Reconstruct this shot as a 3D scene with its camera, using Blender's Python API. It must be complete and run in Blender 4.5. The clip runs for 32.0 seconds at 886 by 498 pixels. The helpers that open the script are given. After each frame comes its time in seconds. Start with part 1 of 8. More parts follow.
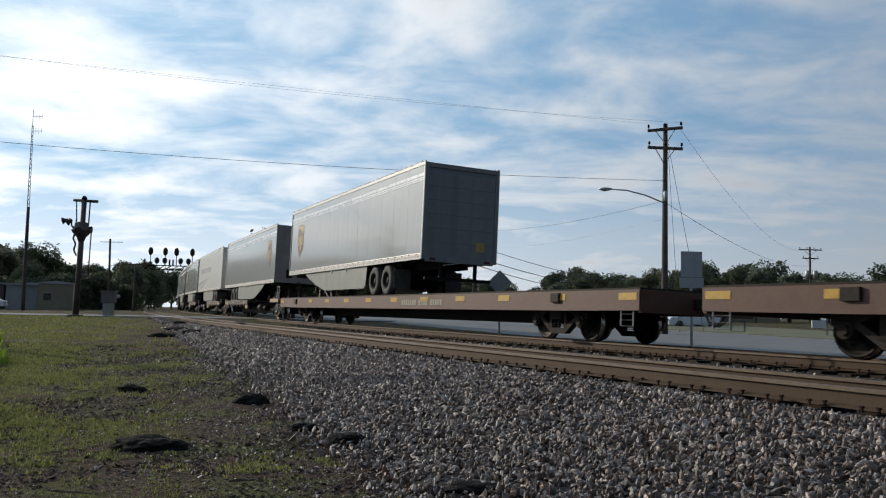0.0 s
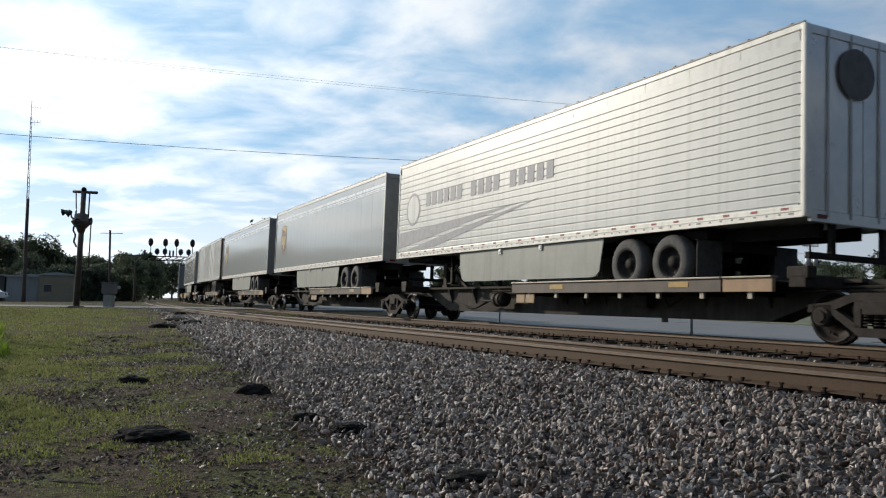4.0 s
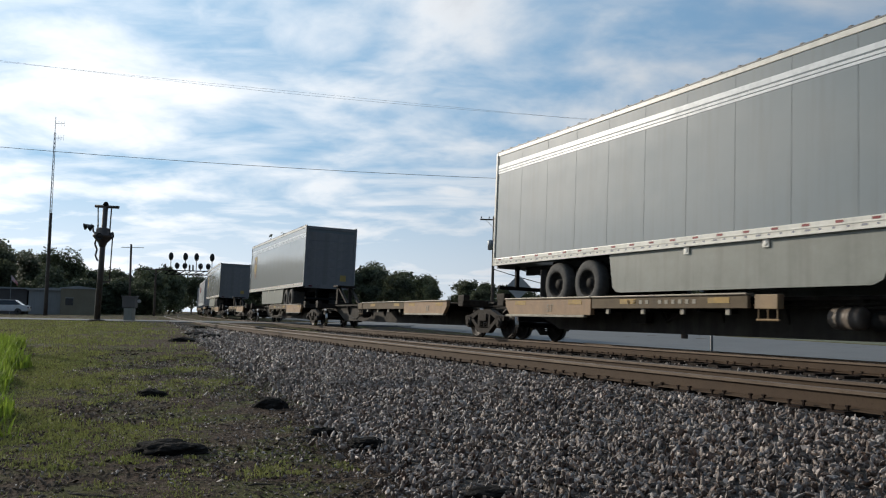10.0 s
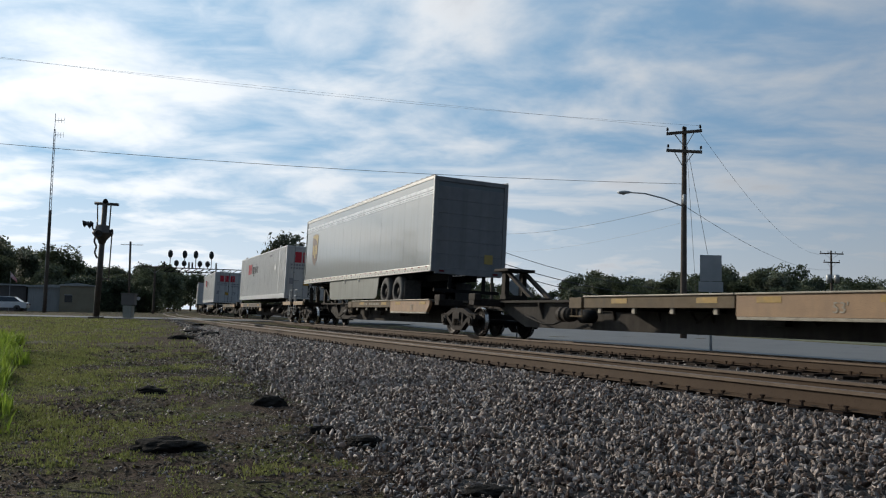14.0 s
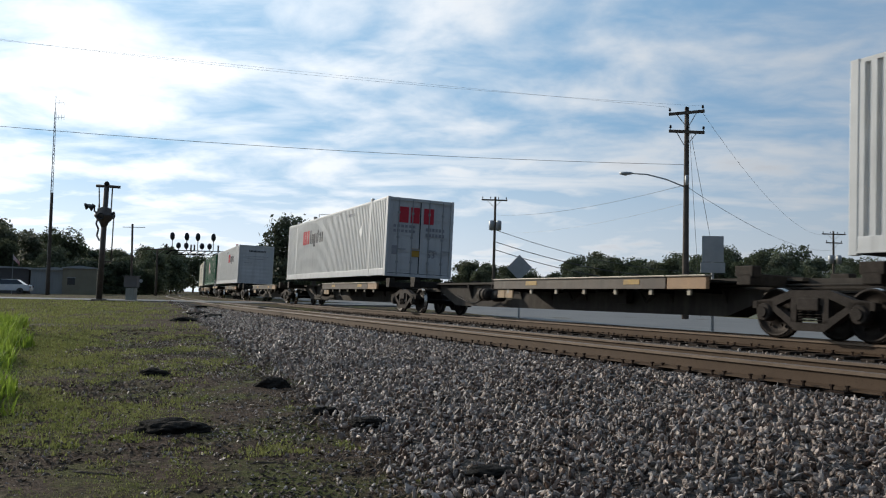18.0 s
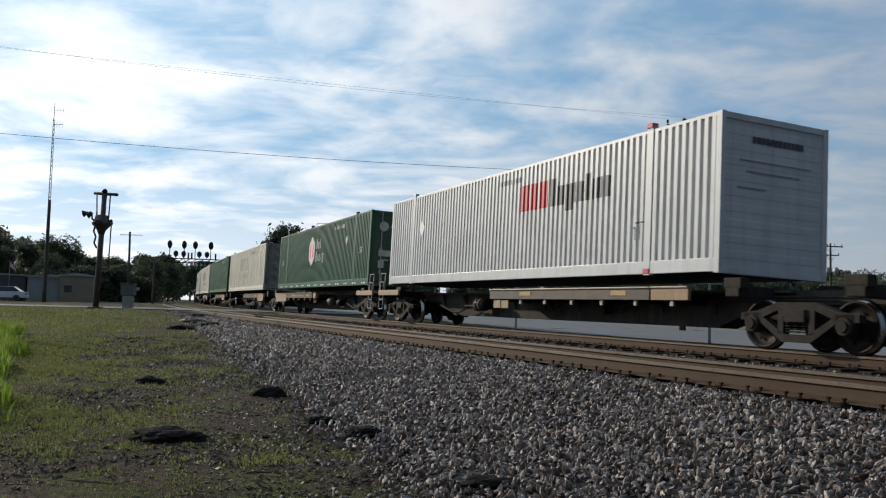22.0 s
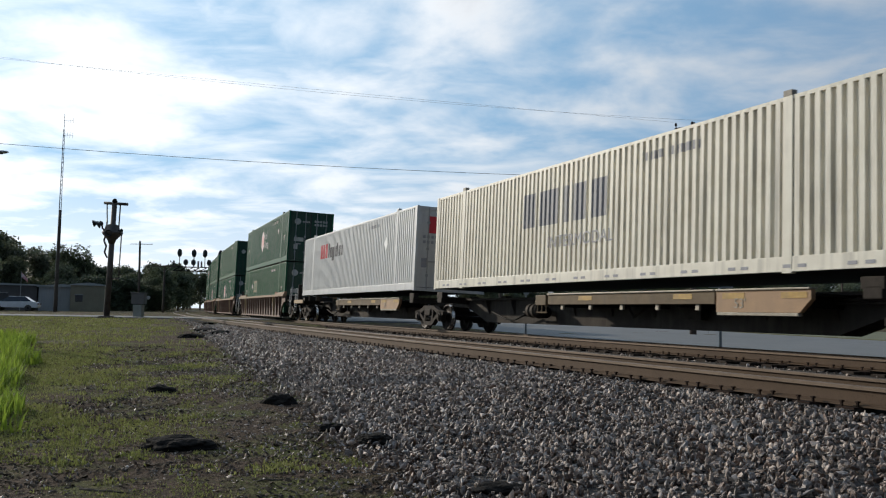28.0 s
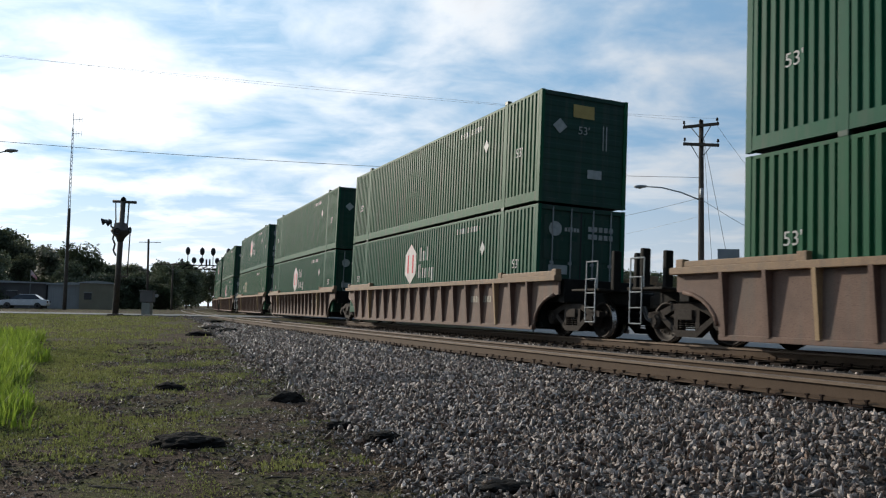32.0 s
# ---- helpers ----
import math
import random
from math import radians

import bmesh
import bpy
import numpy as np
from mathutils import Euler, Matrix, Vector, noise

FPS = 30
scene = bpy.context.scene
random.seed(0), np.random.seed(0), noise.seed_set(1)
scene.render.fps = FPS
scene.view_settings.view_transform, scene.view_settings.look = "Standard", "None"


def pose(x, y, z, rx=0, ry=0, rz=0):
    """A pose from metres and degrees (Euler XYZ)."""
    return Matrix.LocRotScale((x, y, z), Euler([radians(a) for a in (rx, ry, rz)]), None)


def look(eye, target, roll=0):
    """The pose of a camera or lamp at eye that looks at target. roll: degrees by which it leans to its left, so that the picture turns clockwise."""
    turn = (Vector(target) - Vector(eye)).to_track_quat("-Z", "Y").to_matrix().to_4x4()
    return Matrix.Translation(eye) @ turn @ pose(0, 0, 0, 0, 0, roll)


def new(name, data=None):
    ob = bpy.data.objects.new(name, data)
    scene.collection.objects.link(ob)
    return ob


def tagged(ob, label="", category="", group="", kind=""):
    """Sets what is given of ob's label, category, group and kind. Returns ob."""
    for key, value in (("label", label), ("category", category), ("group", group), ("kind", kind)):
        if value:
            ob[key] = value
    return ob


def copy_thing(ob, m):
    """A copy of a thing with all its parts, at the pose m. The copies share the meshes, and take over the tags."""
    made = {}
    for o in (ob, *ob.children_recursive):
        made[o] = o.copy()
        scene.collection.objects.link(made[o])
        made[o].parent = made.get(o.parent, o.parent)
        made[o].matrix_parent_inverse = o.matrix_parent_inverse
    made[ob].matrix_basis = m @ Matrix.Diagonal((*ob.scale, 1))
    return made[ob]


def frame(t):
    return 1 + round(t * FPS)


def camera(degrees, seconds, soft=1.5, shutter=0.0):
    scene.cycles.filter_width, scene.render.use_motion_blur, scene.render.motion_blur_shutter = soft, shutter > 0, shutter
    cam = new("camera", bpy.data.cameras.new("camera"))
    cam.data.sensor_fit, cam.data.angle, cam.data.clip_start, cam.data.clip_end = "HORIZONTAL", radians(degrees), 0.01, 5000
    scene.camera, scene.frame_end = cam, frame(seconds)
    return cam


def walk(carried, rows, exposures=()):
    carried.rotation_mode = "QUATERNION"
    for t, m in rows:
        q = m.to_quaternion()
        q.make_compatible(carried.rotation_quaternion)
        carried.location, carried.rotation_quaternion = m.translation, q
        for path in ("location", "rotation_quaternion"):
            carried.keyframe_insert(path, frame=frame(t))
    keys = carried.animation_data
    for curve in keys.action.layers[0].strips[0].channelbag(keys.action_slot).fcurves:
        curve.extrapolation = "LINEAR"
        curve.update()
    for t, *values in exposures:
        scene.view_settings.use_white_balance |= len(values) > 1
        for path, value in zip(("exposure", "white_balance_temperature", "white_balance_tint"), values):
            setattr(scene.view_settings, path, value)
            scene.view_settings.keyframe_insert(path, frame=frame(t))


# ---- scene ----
# ---- camera: held by hand on one spot, rail top is z = 0 ----
cam = camera(56.50, 32.0, soft=1.15, shutter=0.08)
EYE = (0.0, 0.0, 0.603)
walk(cam, [
    (0.0, pose(*EYE, 94.37, -1.09, -1.21)),
    (0.5, pose(*EYE, 94.16, -1.14, -1.21)),
    (1.0, pose(*EYE, 93.84, -1.05, -1.22)),
    (1.5, pose(*EYE, 93.82, -0.86, -1.15)),
    (2.0, pose(*EYE, 93.82, -0.67, -0.98)),
    (2.5, pose(*EYE, 93.68, -0.73, -0.87)),
    (3.0, pose(*EYE, 93.77, -0.69, -1.04)),
    (3.5, pose(*EYE, 93.61, -0.79, -1.19)),
    (5.5, pose(*EYE, 93.83, -0.80, -1.13)),
    (6.0, pose(*EYE, 93.86, -0.99, -1.20)),
    (6.5, pose(*EYE, 93.91, -0.92, -0.95)),
    (7.0, pose(*EYE, 93.96, -0.87, -0.57)),
    (7.5, pose(*EYE, 93.97, -0.94, -0.32)),
    (8.0, pose(*EYE, 94.10, -1.03, -0.19)),
    (8.5, pose(*EYE, 94.35, -1.35, -0.21)),
    (9.0, pose(*EYE, 94.51, -1.13, -0.07)),
    (9.5, pose(*EYE, 94.54, -1.14, 0.16)),
    (10.0, pose(*EYE, 94.66, -1.03, 0.06)),
    (10.5, pose(*EYE, 94.73, -1.53, 0.01)),
    (11.0, pose(*EYE, 94.79, -1.47, -0.01)),
    (11.5, pose(*EYE, 94.84, -1.65, -0.35)),
    (12.0, pose(*EYE, 95.03, -1.59, -0.35)),
    (12.5, pose(*EYE, 95.04, -1.60, -0.14)),
    (13.0, pose(*EYE, 94.93, -1.60, -0.14)),
    (13.5, pose(*EYE, 94.77, -1.49, -0.06)),
    (14.0, pose(*EYE, 94.57, -1.28, 0.00)),
    (14.5, pose(*EYE, 94.20, -1.90, -0.12)),
    (16.5, pose(*EYE, 93.01, -1.19, -0.65)),
    (17.0, pose(*EYE, 93.21, -1.12, -0.55)),
    (17.5, pose(*EYE, 93.18, -1.23, -0.13)),
    (18.0, pose(*EYE, 93.29, -1.13, 0.14)),
    (18.5, pose(*EYE, 93.38, -1.38, -0.01)),
    (19.0, pose(*EYE, 93.49, -1.52, -0.08)),
    (19.5, pose(*EYE, 93.67, -1.57, 0.22)),
    (20.0, pose(*EYE, 93.85, -1.36, 0.17)),
    (20.5, pose(*EYE, 93.85, -1.37, -0.04)),
    (21.0, pose(*EYE, 93.87, -1.39, -0.20)),
    (21.5, pose(*EYE, 93.86, -1.63, -0.12)),
    (22.0, pose(*EYE, 93.97, -1.49, -0.05)),
    (22.5, pose(*EYE, 94.17, -1.43, 0.16)),
    (23.0, pose(*EYE, 94.09, -1.33, 0.46)),
    (23.5, pose(*EYE, 93.86, -1.05, 0.75)),
    (24.0, pose(*EYE, 93.92, -1.14, 0.60)),
    (24.5, pose(*EYE, 94.47, -0.99, 0.15)),
    (25.0, pose(*EYE, 95.02, -0.53, 0.18)),
    (25.5, pose(*EYE, 95.36, -0.79, 0.24)),
    (27.5, pose(*EYE, 94.62, -0.90, 0.34)),
    (28.0, pose(*EYE, 94.38, -0.97, 0.61)),
    (28.5, pose(*EYE, 94.40, -0.88, 0.72)),
    (29.0, pose(*EYE, 94.59, -0.99, 1.00)),
    (29.5, pose(*EYE, 94.57, -0.71, 1.01)),
    (30.0, pose(*EYE, 94.46, -0.91, 0.90)),
    (30.5, pose(*EYE, 94.37, -0.84, 0.71)),
    (31.0, pose(*EYE, 94.28, -0.86, 0.84)),
    (31.5, pose(*EYE, 94.28, -0.89, 1.00)),
    (32.0, pose(*EYE, 94.24, -1.01, 1.13)),
], exposures=[(0.0, 0.03), (1.0, 0.11), (2.0, 0.17), (3.0, 0.19), (6.0, 0.23), (7.0, 0.23), (8.0, 0.20), (9.0, 0.14), (10.0, 0.01), (11.0, -0.07), (13.0, -0.05), (14.0, -0.07),
    (17.0, 0.25), (18.0, 0.13), (19.0, 0.10), (20.0, 0.08), (21.0, -0.01), (22.5, 0.09), (24.0, 0.16), (25.0, 0.18), (28.0, 0.13), (29.0, 0.10), (30.0, 0.10), (31.0, 0.13), (32.0, 0.18)])

# ---- sun, sky ----
SUN_AZ, SUN_EL = 51.0, 19.0          # degrees left of the y axis, above the horizon
sun = new("sun", bpy.data.lights.new("sun", "SUN"))
sun.data.energy, sun.data.angle, sun.data.color = 2.8, radians(0.8), (1.0, 0.90, 0.76)
SUN_DIR = Vector((-math.sin(radians(SUN_AZ)) * math.cos(radians(SUN_EL)), math.cos(radians(SUN_AZ)) * math.cos(radians(SUN_EL)), math.sin(radians(SUN_EL))))
sun.matrix_world = look(SUN_DIR * 60, (0, 0, 0))


def make_world():
    w = bpy.data.worlds.new("sky")
    scene.world = w
    w.use_nodes = True
    nt = w.node_tree
    nt.nodes.clear()
    n, l = nt.nodes, nt.links

    def node(kind, **kw):
        k = n.new(kind)
        for a, b in kw.items():
            k.inputs[a].default_value = b
        return k

    def op(kind, a, b=None, c=None, clamp=False):
        k = n.new("ShaderNodeMath")
        k.operation, k.use_clamp = kind, clamp
        for i, v in enumerate((a, b, c)):
            if v is None:
                continue
            if isinstance(v, (int, float)):
                k.inputs[i].default_value = v
            else:
                l.new(v, k.inputs[i])
        return k.outputs[0]

    def ramp(v, lo, hi):
        k = n.new("ShaderNodeMapRange")
        k.interpolation_type = "SMOOTHSTEP"
        l.new(v, k.inputs[0])
        k.inputs[1].default_value, k.inputs[2].default_value = lo, hi
        return k.outputs[0]

    def mix(f, a, b):
        k = n.new("ShaderNodeMix")
        k.data_type = "RGBA"
        for i, v in ((0, f), (6, a), (7, b)):
            if isinstance(v, (int, float, tuple)):
                k.inputs[i].default_value = v
            else:
                l.new(v, k.inputs[i])
        return k.outputs[2]

    sky = n.new("ShaderNodeTexSky")
    sky.sky_type, sky.sun_disc = "NISHITA", False
    sky.sun_elevation, sky.sun_rotation = radians(SUN_EL), radians(SUN_AZ)
    sky.air_density, sky.dust_density, sky.ozone_density = 1.0, 0.6, 2.0
    co = n.new("ShaderNodeTexCoord")
    sep = n.new("ShaderNodeSeparateXYZ")
    l.new(co.outputs["Generated"], sep.inputs[0])
    zz = op("ADD", op("MAXIMUM", sep.outputs[2], 0.0), 0.16)
    comb = n.new("ShaderNodeCombineXYZ")
    l.new(op("DIVIDE", sep.outputs[0], zz), comb.inputs[0])
    l.new(op("DIVIDE", sep.outputs[1], zz), comb.inputs[1])

    def clouds(scale, stretch, turn, detail, rough, warp, where):
        mp = n.new("ShaderNodeMapping")
        mp.inputs["Rotation"].default_value = (0, 0, radians(turn))
        mp.inputs["Scale"].default_value = stretch
        mp.inputs["Location"].default_value = where
        l.new(comb.outputs[0], mp.inputs[0])
        t = node("ShaderNodeTexNoise", Scale=scale, Detail=detail, Roughness=rough, Distortion=warp)
        l.new(mp.outputs[0], t.inputs["Vector"])
        return t.outputs["Fac"]

    puffs = clouds(2.0, (1, 1, 1), 10, 9, 0.54, 0.25, (3.1, 1.7, 0))
    streaks = clouds(0.95, (0.6, 1.7, 1), 38, 8, 0.56, 0.4, (0.4, 2.2, 0))
    fine = clouds(5.0, (0.8, 1.5, 1), 30, 7, 0.55, 0.3, (1.0, 0.0, 0))
    # how near a direction lies to the sun: thin cloud there scatters more light forward
    dot = n.new("ShaderNodeVectorMath")
    dot.operation = "DOT_PRODUCT"
    l.new(co.outputs["Generated"], dot.inputs[0])
    dot.inputs[1].default_value = SUN_DIR
    near = op("POWER", op("MULTIPLY_ADD", dot.outputs["Value"], 0.5, 0.5), 2.5)
    m1 = ramp(op("ADD", puffs, op("MULTIPLY", near, 0.17)), 0.46, 0.80)
    m2 = op("MULTIPLY", ramp(op("ADD", streaks, op("MULTIPLY", op("SUBTRACT", fine, 0.5), 0.30)), 0.38, 0.72), 0.88)
    cover = op("MAXIMUM", m1, m2)
    low = ramp(sep.outputs[2], 0.22, 0.0)
    cover = op("MAXIMUM", cover, op("MULTIPLY", low, 0.70), clamp=True)
    blue = mix(0.86, sky.outputs[0], mix(near, (0.35, 0.80, 1.75, 1), (3.7, 6.8, 9.9, 1)))
    lit = mix(near, (1.35, 1.60, 1.95, 1), (12.5, 12.9, 13.3, 1))
    shade = mix(ramp(puffs, 0.60, 0.75), lit, mix(near, (1.15, 1.35, 1.65, 1), (10.2, 10.7, 11.4, 1)))
    col = mix(cover, blue, shade)
    bg = n.new("ShaderNodeBackground")
    bg.inputs["Strength"].default_value = 0.10
    l.new(col, bg.inputs[0])
    out = n.new("ShaderNodeOutputWorld")
    l.new(bg.outputs[0], out.inputs[0])


make_world()

# ---- materials ----
def surf(name, c1, c2, scale=6.0, rough=0.6, metal=0.0, bump=0.15, fine=60.0, spec=0.4, island=0.0, third=None, grime=0.0, coat=0.0, dents=0.0):
    """A worn surface: two colours mixed by a coarse and a fine noise, with relief and uneven gloss."""
    m = bpy.data.materials.new(name)
    m.use_nodes = True
    nt = m.node_tree
    n, l = nt.nodes, nt.links
    b = n["Principled BSDF"]
    co = n.new("ShaderNodeTexCoord")
    a = n.new("ShaderNodeTexNoise")
    a.inputs["Scale"].default_value, a.inputs["Detail"].default_value, a.inputs["Roughness"].default_value = scale, 6, 0.62
    f = n.new("ShaderNodeTexNoise")
    f.inputs["Scale"].default_value, f.inputs["Detail"].default_value = fine, 3
    for t in (a, f):
        l.new(co.outputs["Object"], t.inputs["Vector"])
    r = n.new("ShaderNodeMapRange")
    r.inputs[1].default_value, r.inputs[2].default_value = 0.32, 0.68
    l.new(a.outputs["Fac"], r.inputs[0])
    mx = n.new("ShaderNodeMix")
    mx.data_type = "RGBA"
    mx.inputs[6].default_value, mx.inputs[7].default_value = (*c1, 1), (*c2, 1)
    l.new(r.outputs[0], mx.inputs[0])
    col = mx.outputs[2]
    if third:
        r3 = n.new("ShaderNodeMapRange")
        r3.inputs[1].default_value, r3.inputs[2].default_value = 0.55, 0.72
        l.new(f.outputs["Fac"], r3.inputs[0])
        m3 = n.new("ShaderNodeMix")
        m3.data_type = "RGBA"
        m3.inputs[7].default_value = (*third, 1)
        l.new(col, m3.inputs[6])
        l.new(r3.outputs[0], m3.inputs[0])
        col = m3.outputs[2]
    if grime:
        st = n.new("ShaderNodeTexNoise")
        mp = n.new("ShaderNodeMapping")
        mp.inputs["Scale"].default_value = (2.2, 2.2, 0.16)
        st.inputs["Scale"].default_value, st.inputs["Detail"].default_value = 2.5, 7
        l.new(co.outputs["Object"], mp.inputs[0])
        l.new(mp.outputs[0], st.inputs["Vector"])
        rg = n.new("ShaderNodeMapRange")
        rg.inputs[1].default_value, rg.inputs[2].default_value, rg.inputs[4].default_value = 0.5, 0.75, grime
        l.new(st.outputs["Fac"], rg.inputs[0])
        mg = n.new("ShaderNodeMix")
        mg.data_type = "RGBA"
        mg.inputs[7].default_value = (0.10, 0.09, 0.075, 1)
        l.new(rg.outputs[0], mg.inputs[0])
        l.new(col, mg.inputs[6])
        col = mg.outputs[2]
    if island:
        g = n.new("ShaderNodeNewGeometry")
        hs = n.new("ShaderNodeHueSaturation")
        ri = n.new("ShaderNodeMapRange")
        ri.inputs[3].default_value, ri.inputs[4].default_value = 1 - island, 1 + island
        l.new(g.outputs["Random Per Island"], ri.inputs[0])
        l.new(ri.outputs[0], hs.inputs["Value"])
        l.new(col, hs.inputs["Color"])
        col = hs.outputs[0]
    l.new(col, b.inputs["Base Color"])
    rr = n.new("ShaderNodeMapRange")
    rr.inputs[3].default_value, rr.inputs[4].default_value = max(0.05, rough - 0.12), min(1, rough + 0.12)
    l.new(a.outputs["Fac"], rr.inputs[0])
    l.new(rr.outputs[0], b.inputs["Roughness"])
    b.inputs["Metallic"].default_value = metal
    b.inputs["Specular IOR Level"].default_value = spec
    b.inputs["Coat Weight"].default_value, b.inputs["Coat Roughness"].default_value = coat, 0.10
    if bump:
        bp = n.new("ShaderNodeBump")
        bp.inputs["Strength"].default_value, bp.inputs["Distance"].default_value = bump, 0.02
        l.new(f.outputs["Fac"], bp.inputs["Height"])
        l.new(bp.outputs[0], b.inputs["Normal"])
        if dents:
            dn = n.new("ShaderNodeTexNoise")
            dn.inputs["Scale"].default_value, dn.inputs["Detail"].default_value = 1.4, 2
            l.new(co.outputs["Object"], dn.inputs["Vector"])
            bd = n.new("ShaderNodeBump")
            bd.inputs["Strength"].default_value, bd.inputs["Distance"].default_value = 1.0, dents
            l.new(dn.outputs["Fac"], bd.inputs["Height"])
            l.new(bd.outputs[0], bp.inputs["Normal"])
    return m


def leafy(name, c1, c2, through_=0.4, island=0.35, scale=0.8):
    """Thin leaves and blades, which let part of the light through."""
    m = surf(name, c1, c2, scale, 0.6, 0, 0, 60, 0.25, island=island)
    n, l = m.node_tree.nodes, m.node_tree.links
    b, out = n["Principled BSDF"], n["Material Output"]
    t = n.new("ShaderNodeBsdfTranslucent")
    l.new(b.inputs["Base Color"].links[0].from_socket, t.inputs[0])
    mx = n.new("ShaderNodeMixShader")
    mx.inputs[0].default_value = through_
    l.new(b.outputs[0], mx.inputs[1])
    l.new(t.outputs[0], mx.inputs[2])
    l.new(mx.outputs[0], out.inputs[0])
    return m


def glow(name, color, strength):
    m = bpy.data.materials.new(name)
    m.use_nodes = True
    b = m.node_tree.nodes["Principled BSDF"]
    b.inputs["Base Color"].default_value = (*color, 1)
    b.inputs["Emission Color"].default_value, b.inputs["Emission Strength"].default_value = (*color, 1), strength
    return m


M = {}
M["trailer"] = surf("trailer_paint", (0.165, 0.194, 0.198), (0.185, 0.215, 0.219), 0.9, 0.50, 0.0, 0.02, 30, 0.35, grime=0.2, coat=0.8, dents=0.006)
M["trailer_white"] = surf("trailer_white", (0.45, 0.46, 0.43), (0.53, 0.535, 0.50), 1.5, 0.42, 0.0, 0.05, 30, 0.5, grime=0.3, dents=0.008)
M["trailer_end"] = surf("trailer_end_paint", (0.20, 0.20, 0.20), (0.26, 0.26, 0.255), 1.6, 0.45, 0.0, 0.06, 30, grime=0.3)
M["alu"] = surf("aluminium", (0.62, 0.62, 0.60), (0.72, 0.72, 0.70), 4, 0.32, 0.75, 0.06, 40)
M["white_rail"] = surf("white_rail", (0.76, 0.72, 0.62), (0.84, 0.80, 0.71), 5, 0.35, 0, 0.06, 40, grime=0.25)
M["skirt"] = surf("skirt", (0.215, 0.222, 0.188), (0.27, 0.277, 0.24), 2, 0.45, 0, 0.05, 30, grime=0.3)
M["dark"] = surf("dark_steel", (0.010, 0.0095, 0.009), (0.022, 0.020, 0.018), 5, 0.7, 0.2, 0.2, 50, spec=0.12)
M["rubber"] = surf("tyre_rubber", (0.05, 0.048, 0.046), (0.10, 0.095, 0.088), 8, 0.8, 0, 0.25, 80)
M["rim"] = surf("wheel_rim", (0.012, 0.011, 0.010), (0.03, 0.027, 0.024), 8, 0.7, 0.1, 0.1, 60, spec=0.12)
M["brown"] = surf("flatcar_brown", (0.085, 0.040, 0.026), (0.125, 0.06, 0.038), 3, 0.6, 0, 0.15, 60, third=(0.06, 0.035, 0.025))
M["tan"] = surf("spine_tan", (0.29, 0.175, 0.092), (0.38, 0.235, 0.125), 3, 0.6, 0, 0.12, 60, third=(0.20, 0.12, 0.07), grime=0.3)
# dusty sill, its colour darkened to carry the shade under the platforms
M["spine"] = surf("spine_dusty_shaded", (0.036, 0.031, 0.027), (0.064, 0.056, 0.048), 2.5, 0.8, 0, 0.15, 60, grime=0.4, spec=0.15)
M["deck_edge"] = surf("platform_edge", (0.22, 0.19, 0.14), (0.36, 0.32, 0.25), 4, 0.45, 0.1, 0.1, 60, grime=0.3)
M["olive"] = surf("platform_brown", (0.055, 0.040, 0.029), (0.095, 0.072, 0.052), 2.5, 0.5, 0, 0.12, 60, third=(0.06, 0.045, 0.032), grime=0.5, spec=0.3)
M["dusty"] = surf("dusty_steel", (0.024, 0.020, 0.017), (0.055, 0.046, 0.038), 7, 0.7, 0.2, 0.2, 70, third=(0.02, 0.017, 0.014), spec=0.12)
M["longdeck"] = surf("platform_olive", (0.125, 0.092, 0.056), (0.185, 0.137, 0.085), 3, 0.6, 0, 0.12, 60, third=(0.07, 0.05, 0.03), grime=0.4, spec=0.12)
# tan of the air tank, lightened in colour as if lit from above
M["tank"] = surf("tank_lit_tan", (0.10, 0.082, 0.067), (0.16, 0.133, 0.11), 4, 0.55, 0.1, 0.1, 50, grime=0.3)
M["truck"] = surf("truck_casting", (0.022, 0.018, 0.015), (0.052, 0.043, 0.037), 5, 0.75, 0.15, 0.3, 50, third=(0.065, 0.054, 0.046), spec=0.12)
M["wheel"] = surf("wheel_steel", (0.011, 0.009, 0.008), (0.024, 0.019, 0.016), 6, 0.55, 0.5, 0.15, 60, spec=0.12)
M["tread"] = surf("wheel_tread", (0.32, 0.30, 0.28), (0.42, 0.40, 0.38), 10, 0.25, 0.95, 0.05, 60)
M["well"] = surf("well_car_rust", (0.105, 0.060, 0.043), (0.19, 0.115, 0.082), 1.6, 0.7, 0, 0.2, 45, third=(0.075, 0.045, 0.034), grime=0.6)
M["well_y"] = surf("well_car_tan", (0.29, 0.19, 0.10), (0.40, 0.27, 0.14), 3, 0.6, 0, 0.12, 60, third=(0.17, 0.105, 0.06), grime=0.5)
M["yellow"] = surf("yellow_patch", (0.42, 0.235, 0.025), (0.54, 0.32, 0.04), 6, 0.45, 0, 0.05, 60)
M["yellow_worn"] = surf("yellow_patch_worn", (0.30, 0.18, 0.04), (0.46, 0.28, 0.06), 6, 0.5, 0, 0.05, 60, grime=0.4)
M["stripe"] = surf("stripe_white", (0.70, 0.71, 0.70), (0.80, 0.81, 0.80), 3, 0.28, 0, 0, 40, 0.6)
M["green"] = surf("container_green", (0.005, 0.078, 0.040), (0.008, 0.100, 0.052), 1.5, 0.5, 0, 0.06, 40, 0.16, grime=0.3)
M["green2"] = surf("container_green_faded", (0.010, 0.084, 0.038), (0.018, 0.108, 0.050), 1.5, 0.55, 0, 0.06, 40, 0.16, grime=0.4)
# container green halved: shade of the end faces put into the colour
M["green_end_shaded"] = surf("container_green_shaded", (0.006, 0.042, 0.024), (0.009, 0.056, 0.032), 1.5, 0.5, 0, 0.06, 40, grime=0.4)
